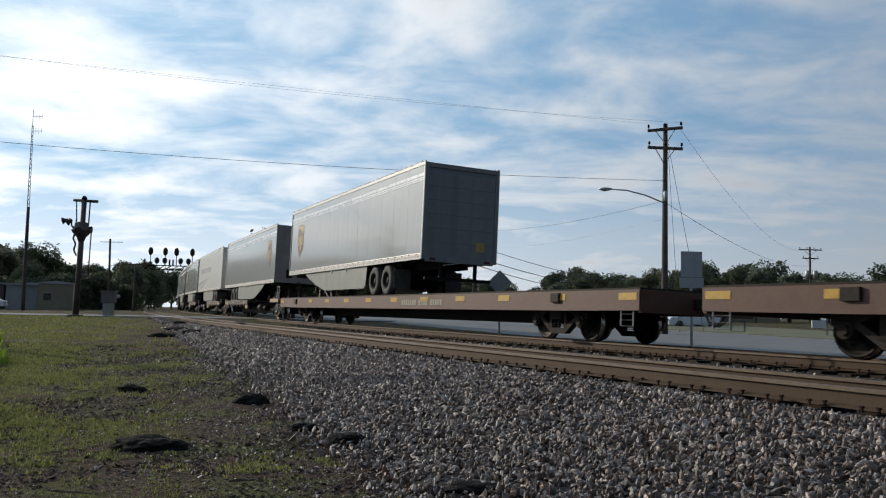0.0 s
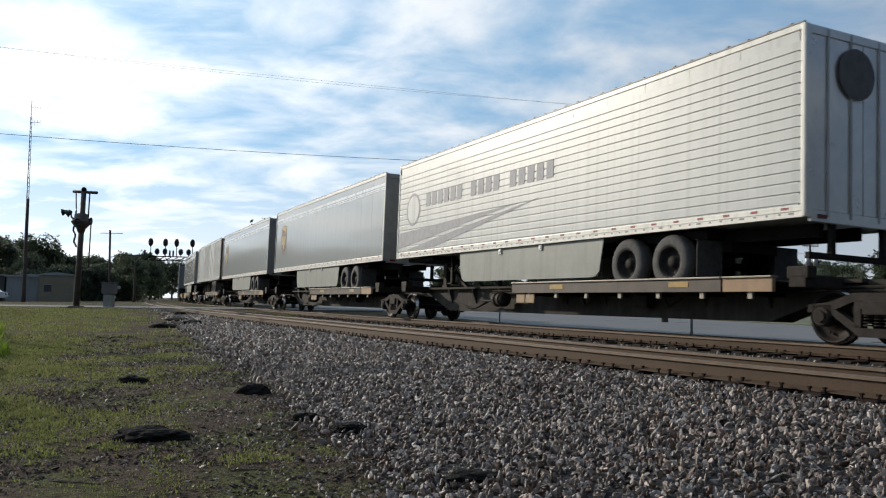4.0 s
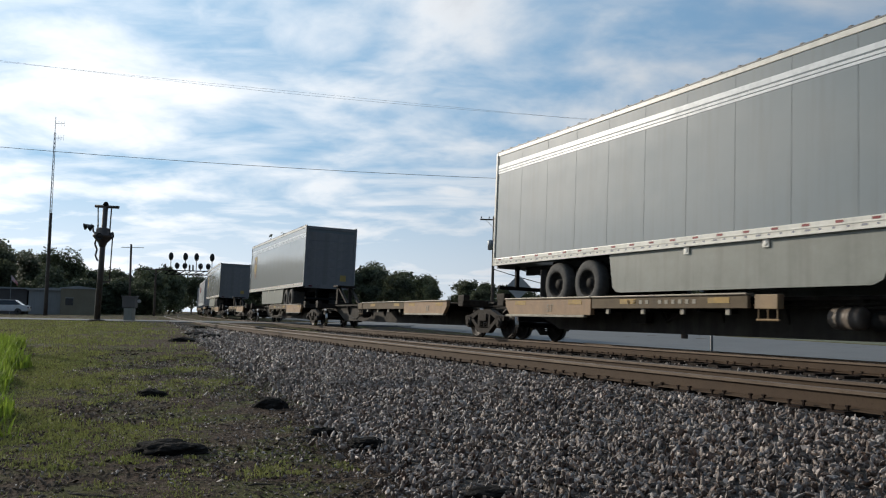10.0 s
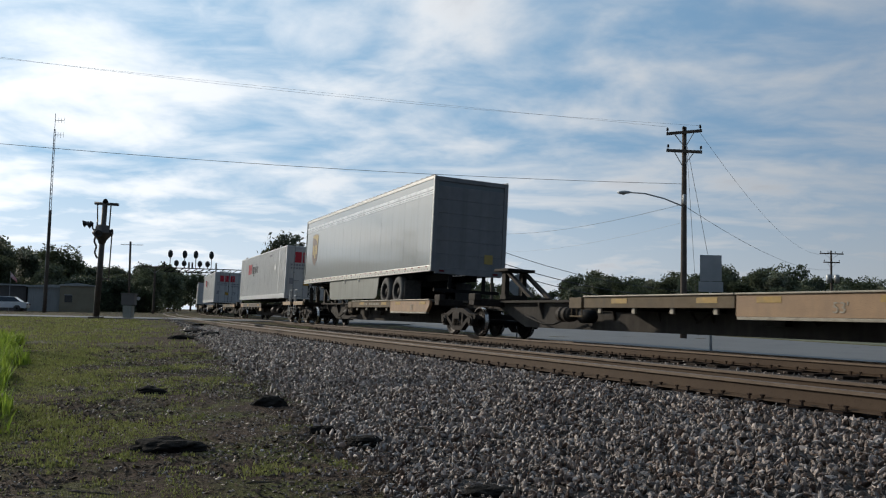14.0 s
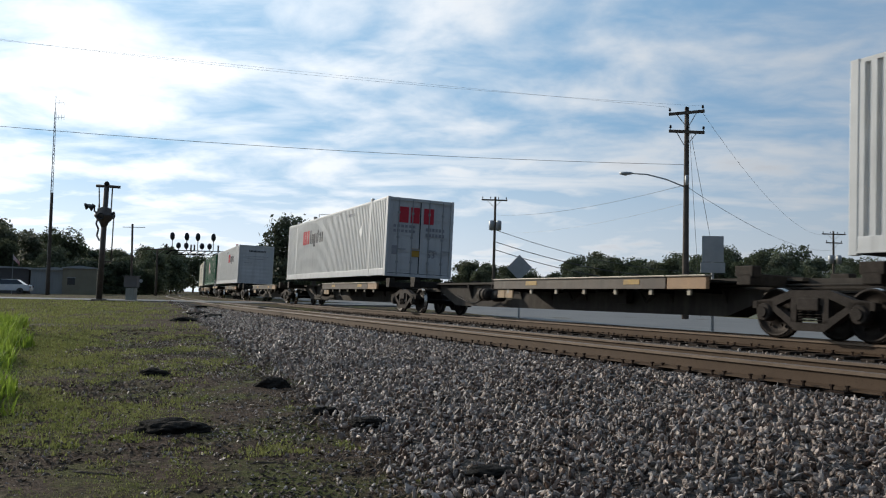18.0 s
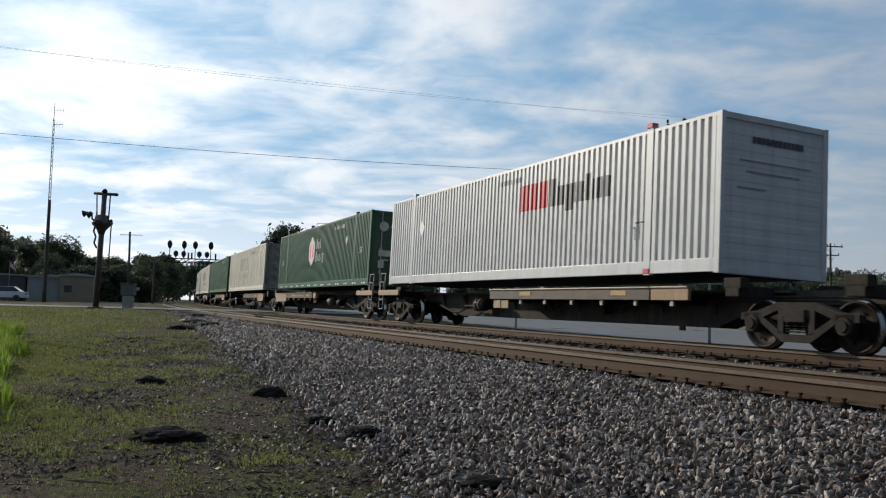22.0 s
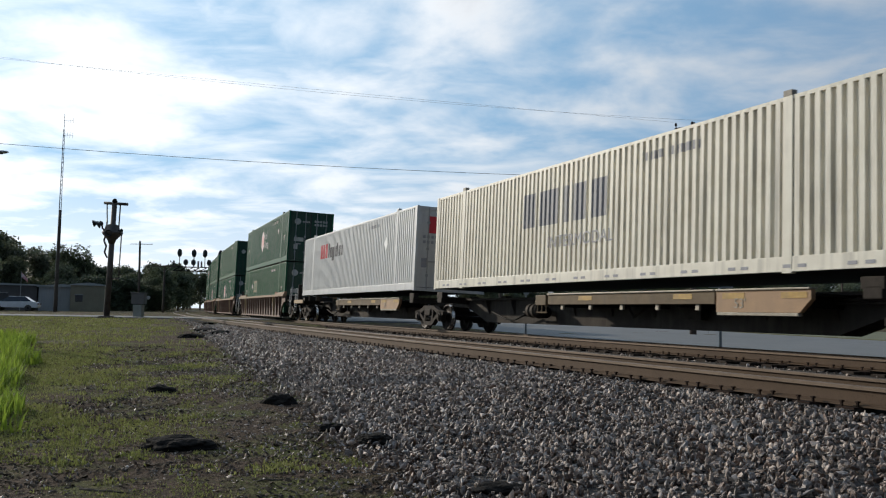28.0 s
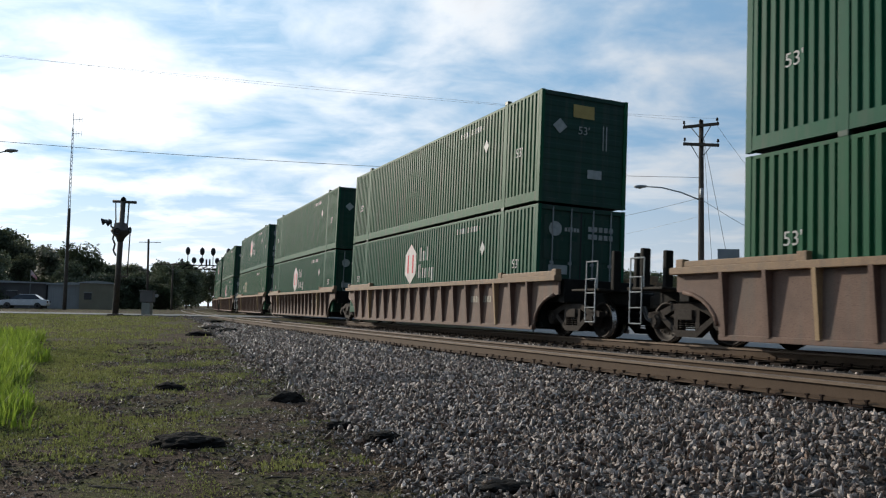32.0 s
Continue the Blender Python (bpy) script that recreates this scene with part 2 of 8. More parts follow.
M["cwhite"] = surf("container_white", (0.53, 0.535, 0.52), (0.61, 0.615, 0.60), 1.5, 0.42, 0, 0.05, 40, 0.45, grime=0.22)
M["cream"] = surf("container_cream", (0.60, 0.56, 0.455), (0.73, 0.69, 0.58), 1.5, 0.5, 0, 0.06, 40, grime=0.5)
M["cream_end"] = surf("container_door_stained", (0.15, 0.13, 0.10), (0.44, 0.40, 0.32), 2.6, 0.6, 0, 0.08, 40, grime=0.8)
M["mark_ghost"] = surf("mark_ghost", (0.40, 0.385, 0.34), (0.54, 0.51, 0.44), 4, 0.6, 0, 0, 40)
M["rust"] = surf("rusty_frame", (0.13, 0.045, 0.026), (0.22, 0.085, 0.05), 5, 0.7, 0, 0.15, 50, third=(0.08, 0.04, 0.03))
M["red"] = surf("mark_red", (0.50, 0.02, 0.035), (0.58, 0.03, 0.05), 6, 0.5, 0, 0, 40)
M["ink"] = surf("mark_dark", (0.05, 0.05, 0.055), (0.09, 0.09, 0.095), 6, 0.5, 0, 0, 40)
M["ink_faded"] = surf("mark_faded", (0.23, 0.23, 0.25), (0.33, 0.33, 0.34), 6, 0.6, 0, 0, 40)
M["mark_white"] = surf("mark_white", (0.70, 0.70, 0.67), (0.80, 0.80, 0.77), 6, 0.5, 0, 0, 40)
M["mark_soft"] = surf("mark_soft", (0.33, 0.35, 0.32), (0.48, 0.49, 0.46), 6, 0.55, 0, 0, 40, grime=0.4)
M["mark_pink"] = surf("mark_pink", (0.52, 0.44, 0.42), (0.64, 0.58, 0.55), 5, 0.55, 0, 0, 40, grime=0.3)
M["well_top"] = surf("well_car_chord", (0.17, 0.105, 0.062), (0.27, 0.175, 0.10), 2.0, 0.65, 0, 0.15, 60, third=(0.36, 0.24, 0.10), grime=0.5)
M["shield"] = surf("shield_brown", (0.085, 0.038, 0.014), (0.12, 0.058, 0.022), 3, 0.4, 0, 0, 40)
M["gold_faded"] = surf("panel_worn", (0.06, 0.10, 0.045), (0.17, 0.15, 0.06), 5, 0.6, 0, 0, 40)
M["gold"] = surf("shield_gold", (0.42, 0.30, 0.085), (0.52, 0.38, 0.12), 3, 0.4, 0, 0, 40)
M["tape_red"] = surf("tape_red", (0.24, 0.045, 0.04), (0.32, 0.06, 0.05), 6, 0.35, 0, 0, 40)
M["rail"] = surf("rail_rust", (0.070, 0.046, 0.030), (0.10, 0.068, 0.045), 2, 0.65, 0.1, 0.1, 60, third=(0.06, 0.039, 0.026), spec=0.12)
M["railtop"] = surf("rail_head", (0.105, 0.072, 0.048), (0.15, 0.108, 0.076), 4, 0.5, 0.4, 0.06, 60)
M["tie"] = surf("tie_wood", (0.018, 0.013, 0.010), (0.042, 0.031, 0.024), 6, 0.85, 0, 0.4, 40, third=(0.085, 0.072, 0.06), spec=0.12)
M["plate"] = surf("tie_plate", (0.016, 0.010, 0.008), (0.040, 0.025, 0.018), 8, 0.8, 0.2, 0.2, 60, spec=0.12)
M["mark_faded"] = surf("mark_worn", (0.26, 0.22, 0.16), (0.38, 0.34, 0.27), 9, 0.6, 0, 0, 60)


def stone_tints(m):
    """Crushed rock of several sorts: brown, grey, bluish and pale stones side by side. The palest and darkest tints are
    stretched to paint in glints and shaded gaps.
    """
    n, l = m.node_tree.nodes, m.node_tree.links
    b = n["Principled BSDF"]
    g = n.new("ShaderNodeNewGeometry")
    r = n.new("ShaderNodeValToRGB")
    r.color_ramp.interpolation = "CONSTANT"
    tints = ((0.0, (0.36, 0.28, 0.23)), (0.22, (0.66, 0.58, 0.51)), (0.40, (1.05, 0.97, 0.90)), (0.57, (0.52, 0.37, 0.28)), (0.68, (0.92, 0.94, 0.95)), (0.80, (0.20, 0.17, 0.15)), (0.90, (1.7, 1.58, 1.46)))
    for k, (p, c) in enumerate(tints):
        e = r.color_ramp.elements[k] if k < 2 else r.color_ramp.elements.new(p)
        e.position, e.color = p, (*c, 1)
    l.new(g.outputs["Random Per Island"], r.inputs[0])
    mx = n.new("ShaderNodeMix")
    mx.data_type, mx.blend_type = "RGBA", "MULTIPLY"
    mx.inputs[0].default_value = 1.0
    l.new(b.inputs["Base Color"].links[0].from_socket, mx.inputs[6])
    l.new(r.outputs[0], mx.inputs[7])
    l.new(mx.outputs[2], b.inputs["Base Color"])


M["stone"] = surf("ballast_stone", (0.168, 0.143, 0.128), (0.41, 0.358, 0.322), 22, 0.45, 0, 0.5, 90, 0.5)
stone_tints(M["stone"])
M["litter"] = surf("dry_litter", (0.05, 0.032, 0.018), (0.16, 0.11, 0.06), 9, 0.8, 0, 0, 60, 0.3, island=0.75)
M["crumb"] = surf("soil_crumb", (0.022, 0.016, 0.011), (0.075, 0.056, 0.039), 11, 0.9, 0, 0.4, 60, 0.3, island=0.7)
# near-black sheet: shade in the gaps between loose stones is painted in
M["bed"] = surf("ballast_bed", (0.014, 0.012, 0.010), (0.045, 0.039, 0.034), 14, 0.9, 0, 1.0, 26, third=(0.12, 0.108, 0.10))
M["asphalt"] = surf("asphalt", (0.13, 0.135, 0.135), (0.17, 0.172, 0.17), 0.6, 0.85, 0, 0.2, 60)
M["grass"] = leafy("grass_blades", (0.165, 0.188, 0.056), (0.245, 0.252, 0.092), 0.45, 0.32)
M["grass_lush"] = leafy("grass_lush", (0.15, 0.235, 0.028), (0.25, 0.33, 0.05), 0.55, 0.3)
M["grass_far"] = surf("grass_verge", (0.10, 0.105, 0.06), (0.15, 0.15, 0.085), 0.5, 0.9, 0, 0.5, 20)
M["wood"] = surf("pole_wood", (0.060, 0.046, 0.036), (0.105, 0.085, 0.068), 4, 0.85, 0, 0.3, 40)
M["galv"] = surf("galvanised", (0.30, 0.31, 0.31), (0.40, 0.41, 0.41), 5, 0.5, 0.6, 0.08, 50)
M["mast"] = surf("mast_dark", (0.075, 0.062, 0.053), (0.125, 0.107, 0.093), 5, 0.6, 0.3, 0.08, 50)
M["black"] = surf("black_paint", (0.012, 0.012, 0.012), (0.025, 0.025, 0.025), 5, 0.5, 0, 0.05, 50)
M["signback"] = surf("sign_back", (0.36, 0.38, 0.38), (0.45, 0.46, 0.46), 3, 0.5, 0.5, 0.04, 50)
M["concrete"] = surf("concrete", (0.36, 0.35, 0.33), (0.45, 0.44, 0.41), 2, 0.85, 0, 0.25, 50)
M["metalwall"] = surf("metal_wall", (0.33, 0.35, 0.35), (0.40, 0.42, 0.42), 0.6, 0.55, 0.1, 0.05, 30, grime=0.3)
M["darkwall"] = surf("dark_wall", (0.10, 0.095, 0.09), (0.15, 0.14, 0.13), 0.6, 0.7, 0, 0.1, 30)
M["tanwall"] = surf("tan_wall", (0.25, 0.22, 0.155), (0.32, 0.285, 0.20), 0.8, 0.7, 0, 0.1, 30)
M["glass"] = surf("dark_glass", (0.02, 0.024, 0.028), (0.03, 0.035, 0.04), 2, 0.1, 0, 0, 30, 0.8)
M["car_white"] = surf("car_white", (0.72, 0.73, 0.74), (0.78, 0.79, 0.80), 2, 0.25, 0, 0, 30, 0.6, coat=0.6)
M["car_dark"] = surf("car_dark", (0.05, 0.055, 0.065), (0.07, 0.075, 0.085), 2, 0.25, 0.2, 0, 30, 0.6, coat=0.6)
M["bark"] = surf("bark", (0.06, 0.048, 0.038), (0.10, 0.08, 0.062), 5, 0.9, 0, 0.5, 30)
# leaf colours raised and greyed to paint in the haze over distant trees
M["leaf"] = leafy("leaves", (0.070, 0.088, 0.050), (0.108, 0.128, 0.076), 0.3, 0.5, 0.35)
M["leaf_b"] = leafy("leaves_olive", (0.080, 0.092, 0.054), (0.115, 0.130, 0.078), 0.3, 0.5, 0.35)
M["mat"] = surf("old_tar", (0.006, 0.0055, 0.005), (0.018, 0.016, 0.014), 9, 0.9, 0, 0.8, 30, spec=0.08)
M["red_on"] = glow("lamp_red", (1.0, 0.03, 0.06), 6.0)
M["red_off"] = surf("lens_red", (0.10, 0.006, 0.01), (0.14, 0.01, 0.014), 3, 0.2, 0, 0, 30)
M["flag"] = surf("flag_cloth", (0.5, 0.10, 0.12), (0.6, 0.55, 0.56), 2.2, 0.8, 0, 0, 30)


# ---- mesh helpers ----
def box(bm, x0, x1, y0, y1, z0, z1, bevel=0.0):
    v = [bm.verts.new((x, y, z)) for z in (z0, z1) for y in (y0, y1) for x in (x0, x1)]
    fs = [bm.faces.new([v[i] for i in f]) for f in ((0, 2, 3, 1), (4, 5, 7, 6), (0, 1, 5, 4), (1, 3, 7, 5), (3, 2, 6, 7), (2, 0, 4, 6))]
    if bevel:
        bmesh.ops.bevel(bm, geom=list({e for f in fs for e in f.edges}), offset=bevel, segments=2, affect="EDGES", profile=0.6)
    return bm


def rod(bm, a, b, r, r2=None, seg=8, caps=True):
    a, b = Vector(a), Vector(b)
    d = (b - a).normalized()
    u = d.orthogonal().normalized()
    w = d.cross(u)
    r2 = r if r2 is None else r2
    A = [bm.verts.new(a + (u * math.cos(i * 2 * math.pi / seg) + w * math.sin(i * 2 * math.pi / seg)) * r) for i in range(seg)]
    B = [bm.verts.new(b + (u * math.cos(i * 2 * math.pi / seg) + w * math.sin(i * 2 * math.pi / seg)) * r2) for i in range(seg)]
    for i in range(seg):
        j = (i + 1) % seg
        f = bm.faces.new((A[i], A[j], B[j], B[i]))
        f.smooth = seg > 6
    if caps:
        bm.faces.new(A[::-1])
        bm.faces.new(B)
    return bm


def plate(bm, pts, axis, a, b):
    """A flat plate: a polygon in the plane across axis ('x', 'y' or 'z'), from a to b along it."""
    def at(p, k):
        return {"x": (k, p[0], p[1]), "y": (p[0], k, p[1]), "z": (p[0], p[1], k)}[axis]
    A = [bm.verts.new(at(p, a)) for p in pts]
    B = [bm.verts.new(at(p, b)) for p in pts]
    for i in range(len(pts)):
        j = (i + 1) % len(pts)
        bm.faces.new((A[i], A[j], B[j], B[i]))
    bm.faces.new(A[::-1])
    bm.faces.new(B)
    return bm


def ring(bm, c, axis, profile, seg=20):
    """Turn a profile of (radius, along) round an axis through c."""
    c = Vector(c)
    u, w, d = {"x": (Vector((0, 1, 0)), Vector((0, 0, 1)), Vector((1, 0, 0))), "y": (Vector((0, 0, 1)), Vector((1, 0, 0)), Vector((0, 1, 0))), "z": (Vector((1, 0, 0)), Vector((0, 1, 0)), Vector((0, 0, 1)))}[axis]
    rows = [[bm.verts.new(c + d * p[1] + (u * math.cos(i * 2 * math.pi / seg) + w * math.sin(i * 2 * math.pi / seg)) * p[0]) for i in range(seg)] for p in profile]
    for a, b in zip(rows, rows[1:]):
        for i in range(seg):
            f = bm.faces.new((a[i], a[(i + 1) % seg], b[(i + 1) % seg], b[i]))
            f.smooth = True
    for r in (rows[0], rows[-1]):
        bm.faces.new(r)
    return bm


def tube(bm, pts, radii, seg=6):
    """One continuous round bar through points."""
    pts = [Vector(p) for p in pts]
    if not isinstance(radii, (list, tuple)):
        radii = [radii] * len(pts)
    u = (pts[1] - pts[0]).orthogonal().normalized()
    rows = []
    for i, p in enumerate(pts):
        d = (pts[min(i + 1, len(pts) - 1)] - pts[max(i - 1, 0)]).normalized()
        u = (u - d * u.dot(d)).normalized()
        w = d.cross(u)
        rows.append([bm.verts.new(p + (u * math.cos(k * 2 * math.pi / seg) + w * math.sin(k * 2 * math.pi / seg)) * radii[i]) for k in range(seg)])
    for a, b in zip(rows, rows[1:]):
        for k in range(seg):
            f = bm.faces.new((a[k], a[(k + 1) % seg], b[(k + 1) % seg], b[k]))
            f.smooth = True
    bm.faces.new(rows[0][::-1])
    bm.faces.new(rows[-1])
    return bm


def mesh_of(name, bm, material):
    bmesh.ops.recalc_face_normals(bm, faces=bm.faces)
    me = bpy.data.meshes.new(name)
    bm.to_mesh(me)
    bm.free()
    me.materials.append(material)
    return me


def part(name, bm, material, parent, label="", at=None):
    ob = new(name, mesh_of(name, bm, material))
    ob.parent = parent
    if at is not None:
        ob.matrix_basis = at
    if label:
        ob["label"] = label
    return ob


def again(ob, at, parent=None):
    """The same part once more, on the same mesh."""
    o = new(ob.name.split(".")[0], ob.data)
    o.parent = parent or ob.parent
    o.matrix_basis = at
    if "label" in ob:
        o["label"] = ob["label"]
    return o


def thing(name, label, category, group="", kind="", at=None):
    ob = new(name)
    ob.empty_display_size = 0.3
    if at is not None:
        ob.matrix_basis = at
    return tagged(ob, label, category, group, kind)


def solid(name, bm, material, label, category="", group="", kind="", at=None):
    ob = new(name, mesh_of(name, bm, material))
    if at is not None:
        ob.matrix_basis = at
    return tagged(ob, label, category, group, kind)


def letters(name, text, size, material, parent, at, label="", squeeze=1.0):
    cu = bpy.data.curves.new(name, "FONT")
    cu.body, cu.size, cu.extrude = text, size, 0.002
    tmp = bpy.data.objects.new(name, cu)
    me = bpy.data.meshes.new_from_object(tmp)
    bpy.data.objects.remove(tmp)
    for v in me.vertices:
        v.co.x *= squeeze
    me.materials.clear()
    me.materials.append(material)
    ob = new(name, me)
    ob.parent = parent
    ob.matrix_basis = at
    if label:
        ob["label"] = label
    return ob


def BM():
    return bmesh.new()

# ---- the line of the track: a bend between two straights; s runs away from the camera ----
H0, D0, RAD, GAP, LEAN = radians(25.79), 11.774, 818.9, 4.608, 1.69
S_A, S_B = -25.0, 240.0


def track(s, lat=0.0):
    """Plan position and heading at s metres along the far track, lat metres across (the camera's side is negative)."""
    c = min(max(s, S_A), S_B)
    h = H0 - c / RAD
    x = D0 * math.cos(H0) - RAD * (math.cos(h) - math.cos(H0)) - (s - c) * math.sin(h)
    y = D0 * math.sin(H0) + RAD * (math.sin(H0) - math.sin(h)) + (s - c) * math.cos(h)
    return x + lat * math.cos(h), y + lat * math.sin(h), h


def track_pose(s, lat=0.0, z=0.0, half=0.0):
    if half:
        a, b = track(s - half, lat), track(s + half, lat)
        x, y, h = (a[0] + b[0]) / 2, (a[1] + b[1]) / 2, math.atan2(a[0] - b[0], b[1] - a[1])
    else:
        x, y, h = track(s, lat)
    return pose(x, y, 0, 0, LEAN, math.degrees(h)) @ Matrix.Translation((0, 0, z))


def across(x, y):
    """s and lat of a place in the plan."""
    cx, cy = (D0 + RAD) * math.cos(H0), (D0 + RAD) * math.sin(H0)
    h = math.atan2(cy - y, cx - x)
    s = (H0 - h) * RAD
    if S_A <= s <= S_B:
        return s, RAD - math.hypot(x - cx, y - cy)
    c = S_A if s < S_A else S_B
    px, py, h = track(c)
    return c - (x - px) * math.sin(h) + (y - py) * math.cos(h), (x - px) * math.cos(h) + (y - py) * math.sin(h)


def ground_z(x, y):
    """Height of the ground beside the track: it climbs to the road crossing and lies level beyond."""
    t = min(max((y - 4.0) / 42.0, 0.0), 1.0)
    near = -0.70 + 0.66 * t
    s, lat = across(x, y)
    far = -0.38 + 0.34 * min(max((s - 25.0) / 25.0, 0.0), 1.0) if s < 60 else -0.04
    k = min(max((lat + 3.0) / 5.0, 0.0), 1.0)
    return near * (1 - k) + far * k


def toe(s):
    """How far out the ballast runs on the camera's side."""
    return -9.475 + 2.6 * min(max((s - 2.0) / 38.0, 0.0), 1.0) + 0.25 * noise.noise((s * 0.35, 3.1, 0)) + 0.12 * noise.noise((s * 1.4, 7.7, 0))


def swept(name, profile, s0, s1, step, lat, material, closed=True):
    """A profile of (across, up) drawn along the track, leaning with it."""
    n = int((s1 - s0) / step) + 1
    verts, faces = [], []
    k = len(profile)
    for i in range(n):
        m = track_pose(s0 + i * (s1 - s0) / (n - 1), lat)
        verts += [tuple(m @ Vector((a, 0, b))) for a, b in profile]
    for i in range(n - 1):
        for j in range(k if closed else k - 1):
            a, b = i * k + j, i * k + (j + 1) % k
            faces.append((a, b, b + k, a + k))
    me = bpy.data.meshes.new(name)
    me.from_pydata(verts, [], faces)
    me.materials.append(material)
    bm = bmesh.new()
    bm.from_mesh(me)
    bmesh.ops.recalc_face_normals(bm, faces=bm.faces)
    bm.to_mesh(me)
    bm.free()
    return me


RAIL_LOW = [(-0.076, -0.18), (0.076, -0.18), (0.076, -0.168), (0.012, -0.145), (0.009, -0.045), (0.034, -0.036), (-0.034, -0.036), (-0.009, -0.045), (-0.012, -0.145), (-0.076, -0.168)]
RAIL_HEAD = [(-0.036, -0.036), (0.036, -0.036), (0.036, -0.008), (0.027, 0.0), (-0.027, 0.0), (-0.036, -0.008)]


def make_track(lat, label, group):
    tr = thing("railway_track", label, "railway track", group, "structure")
    for side in (-1, 1):
        r = new("rail", swept("rail", [(a + side * 0.7525, b) for a, b in RAIL_LOW], -430, 620, 3.0, lat, M["rail"]))
        r.parent = tr
        h = new("rail_head", swept("rail_head", [(a + side * 0.7525, b) for a, b in RAIL_HEAD], -430, 620, 3.0, lat, M["railtop"]))
        h.parent = r
        h["label"] = "worn polished rail head"
    return tr


near_track = make_track(-GAP, "empty railway track with rusty rails on dark timber ties", "railway tracks")
train_track = make_track(0.0, "railway track with rusty rails under the passing train", "railway tracks")


def tie_mesh():
    bm = BM()
    box(bm, -1.30, 1.30, -0.115, 0.115, -0.37, -0.192, 0.015)
    return mesh_of("tie", bm, M["tie"])


def plate_mesh():
    bm = BM()
    for side in (-1, 1):
        box(bm, side * 0.7525 - 0.19, side * 0.7525 + 0.19, -0.095, 0.095, -0.192, -0.176)
        for dx, dy in ((-0.10, -0.06), (0.10, 0.06), (-0.15, 0.06), (0.15, -0.06)):
            x = side * 0.7525 + dx
            box(bm, x - 0.009, x + 0.009, dy - 0.009, dy + 0.009, -0.176, -0.138)
            box(bm, x - 0.018, x + 0.018, dy - 0.015, dy + 0.015, -0.140, -0.124)
    return mesh_of("tie_plate", bm, M["plate"])


TIE, TIE_PLATE = tie_mesh(), plate_mesh()


def lay_ties(parent, lat, s0, s1, rest):
    rnd = random.Random(5)
    s = s0
    while s < s1:
        o = new("tie", TIE)
        o.parent = parent
        o.matrix_basis = track_pose(s + rnd.uniform(-0.03, 0.03), lat + rnd.uniform(-0.06, 0.06)) @ pose(0, 0, rnd.uniform(-0.015, 0.0), 0, 0, rnd.uniform(-1.2, 1.2))
        p = new("tie_plate", TIE_PLATE)
        p.parent = o
        s += 0.5
    # the ties farther off, as one mesh
    verts, faces = [], []
    for a, b in rest:
        s = a
        while s < b:
            m = track_pose(s, lat)
            k = len(verts)
            verts += [tuple(m @ Vector((x, y, z))) for z in (-0.37, -0.192) for y in (-0.115, 0.115) for x in (-1.3, 1.3)]
            faces += [tuple(k + i for i in f) for f in ((4, 5, 7, 6), (0, 1, 5, 4), (1, 3, 7, 5), (3, 2, 6, 7), (2, 0, 4, 6))]
            s += 0.5
    me = bpy.data.meshes.new("far_ties")
    me.from_pydata(verts, [], faces)
    me.materials.append(M["tie"])
    o = new("far_ties", me)
    o.parent = parent
    tagged(o, kind="stuff")


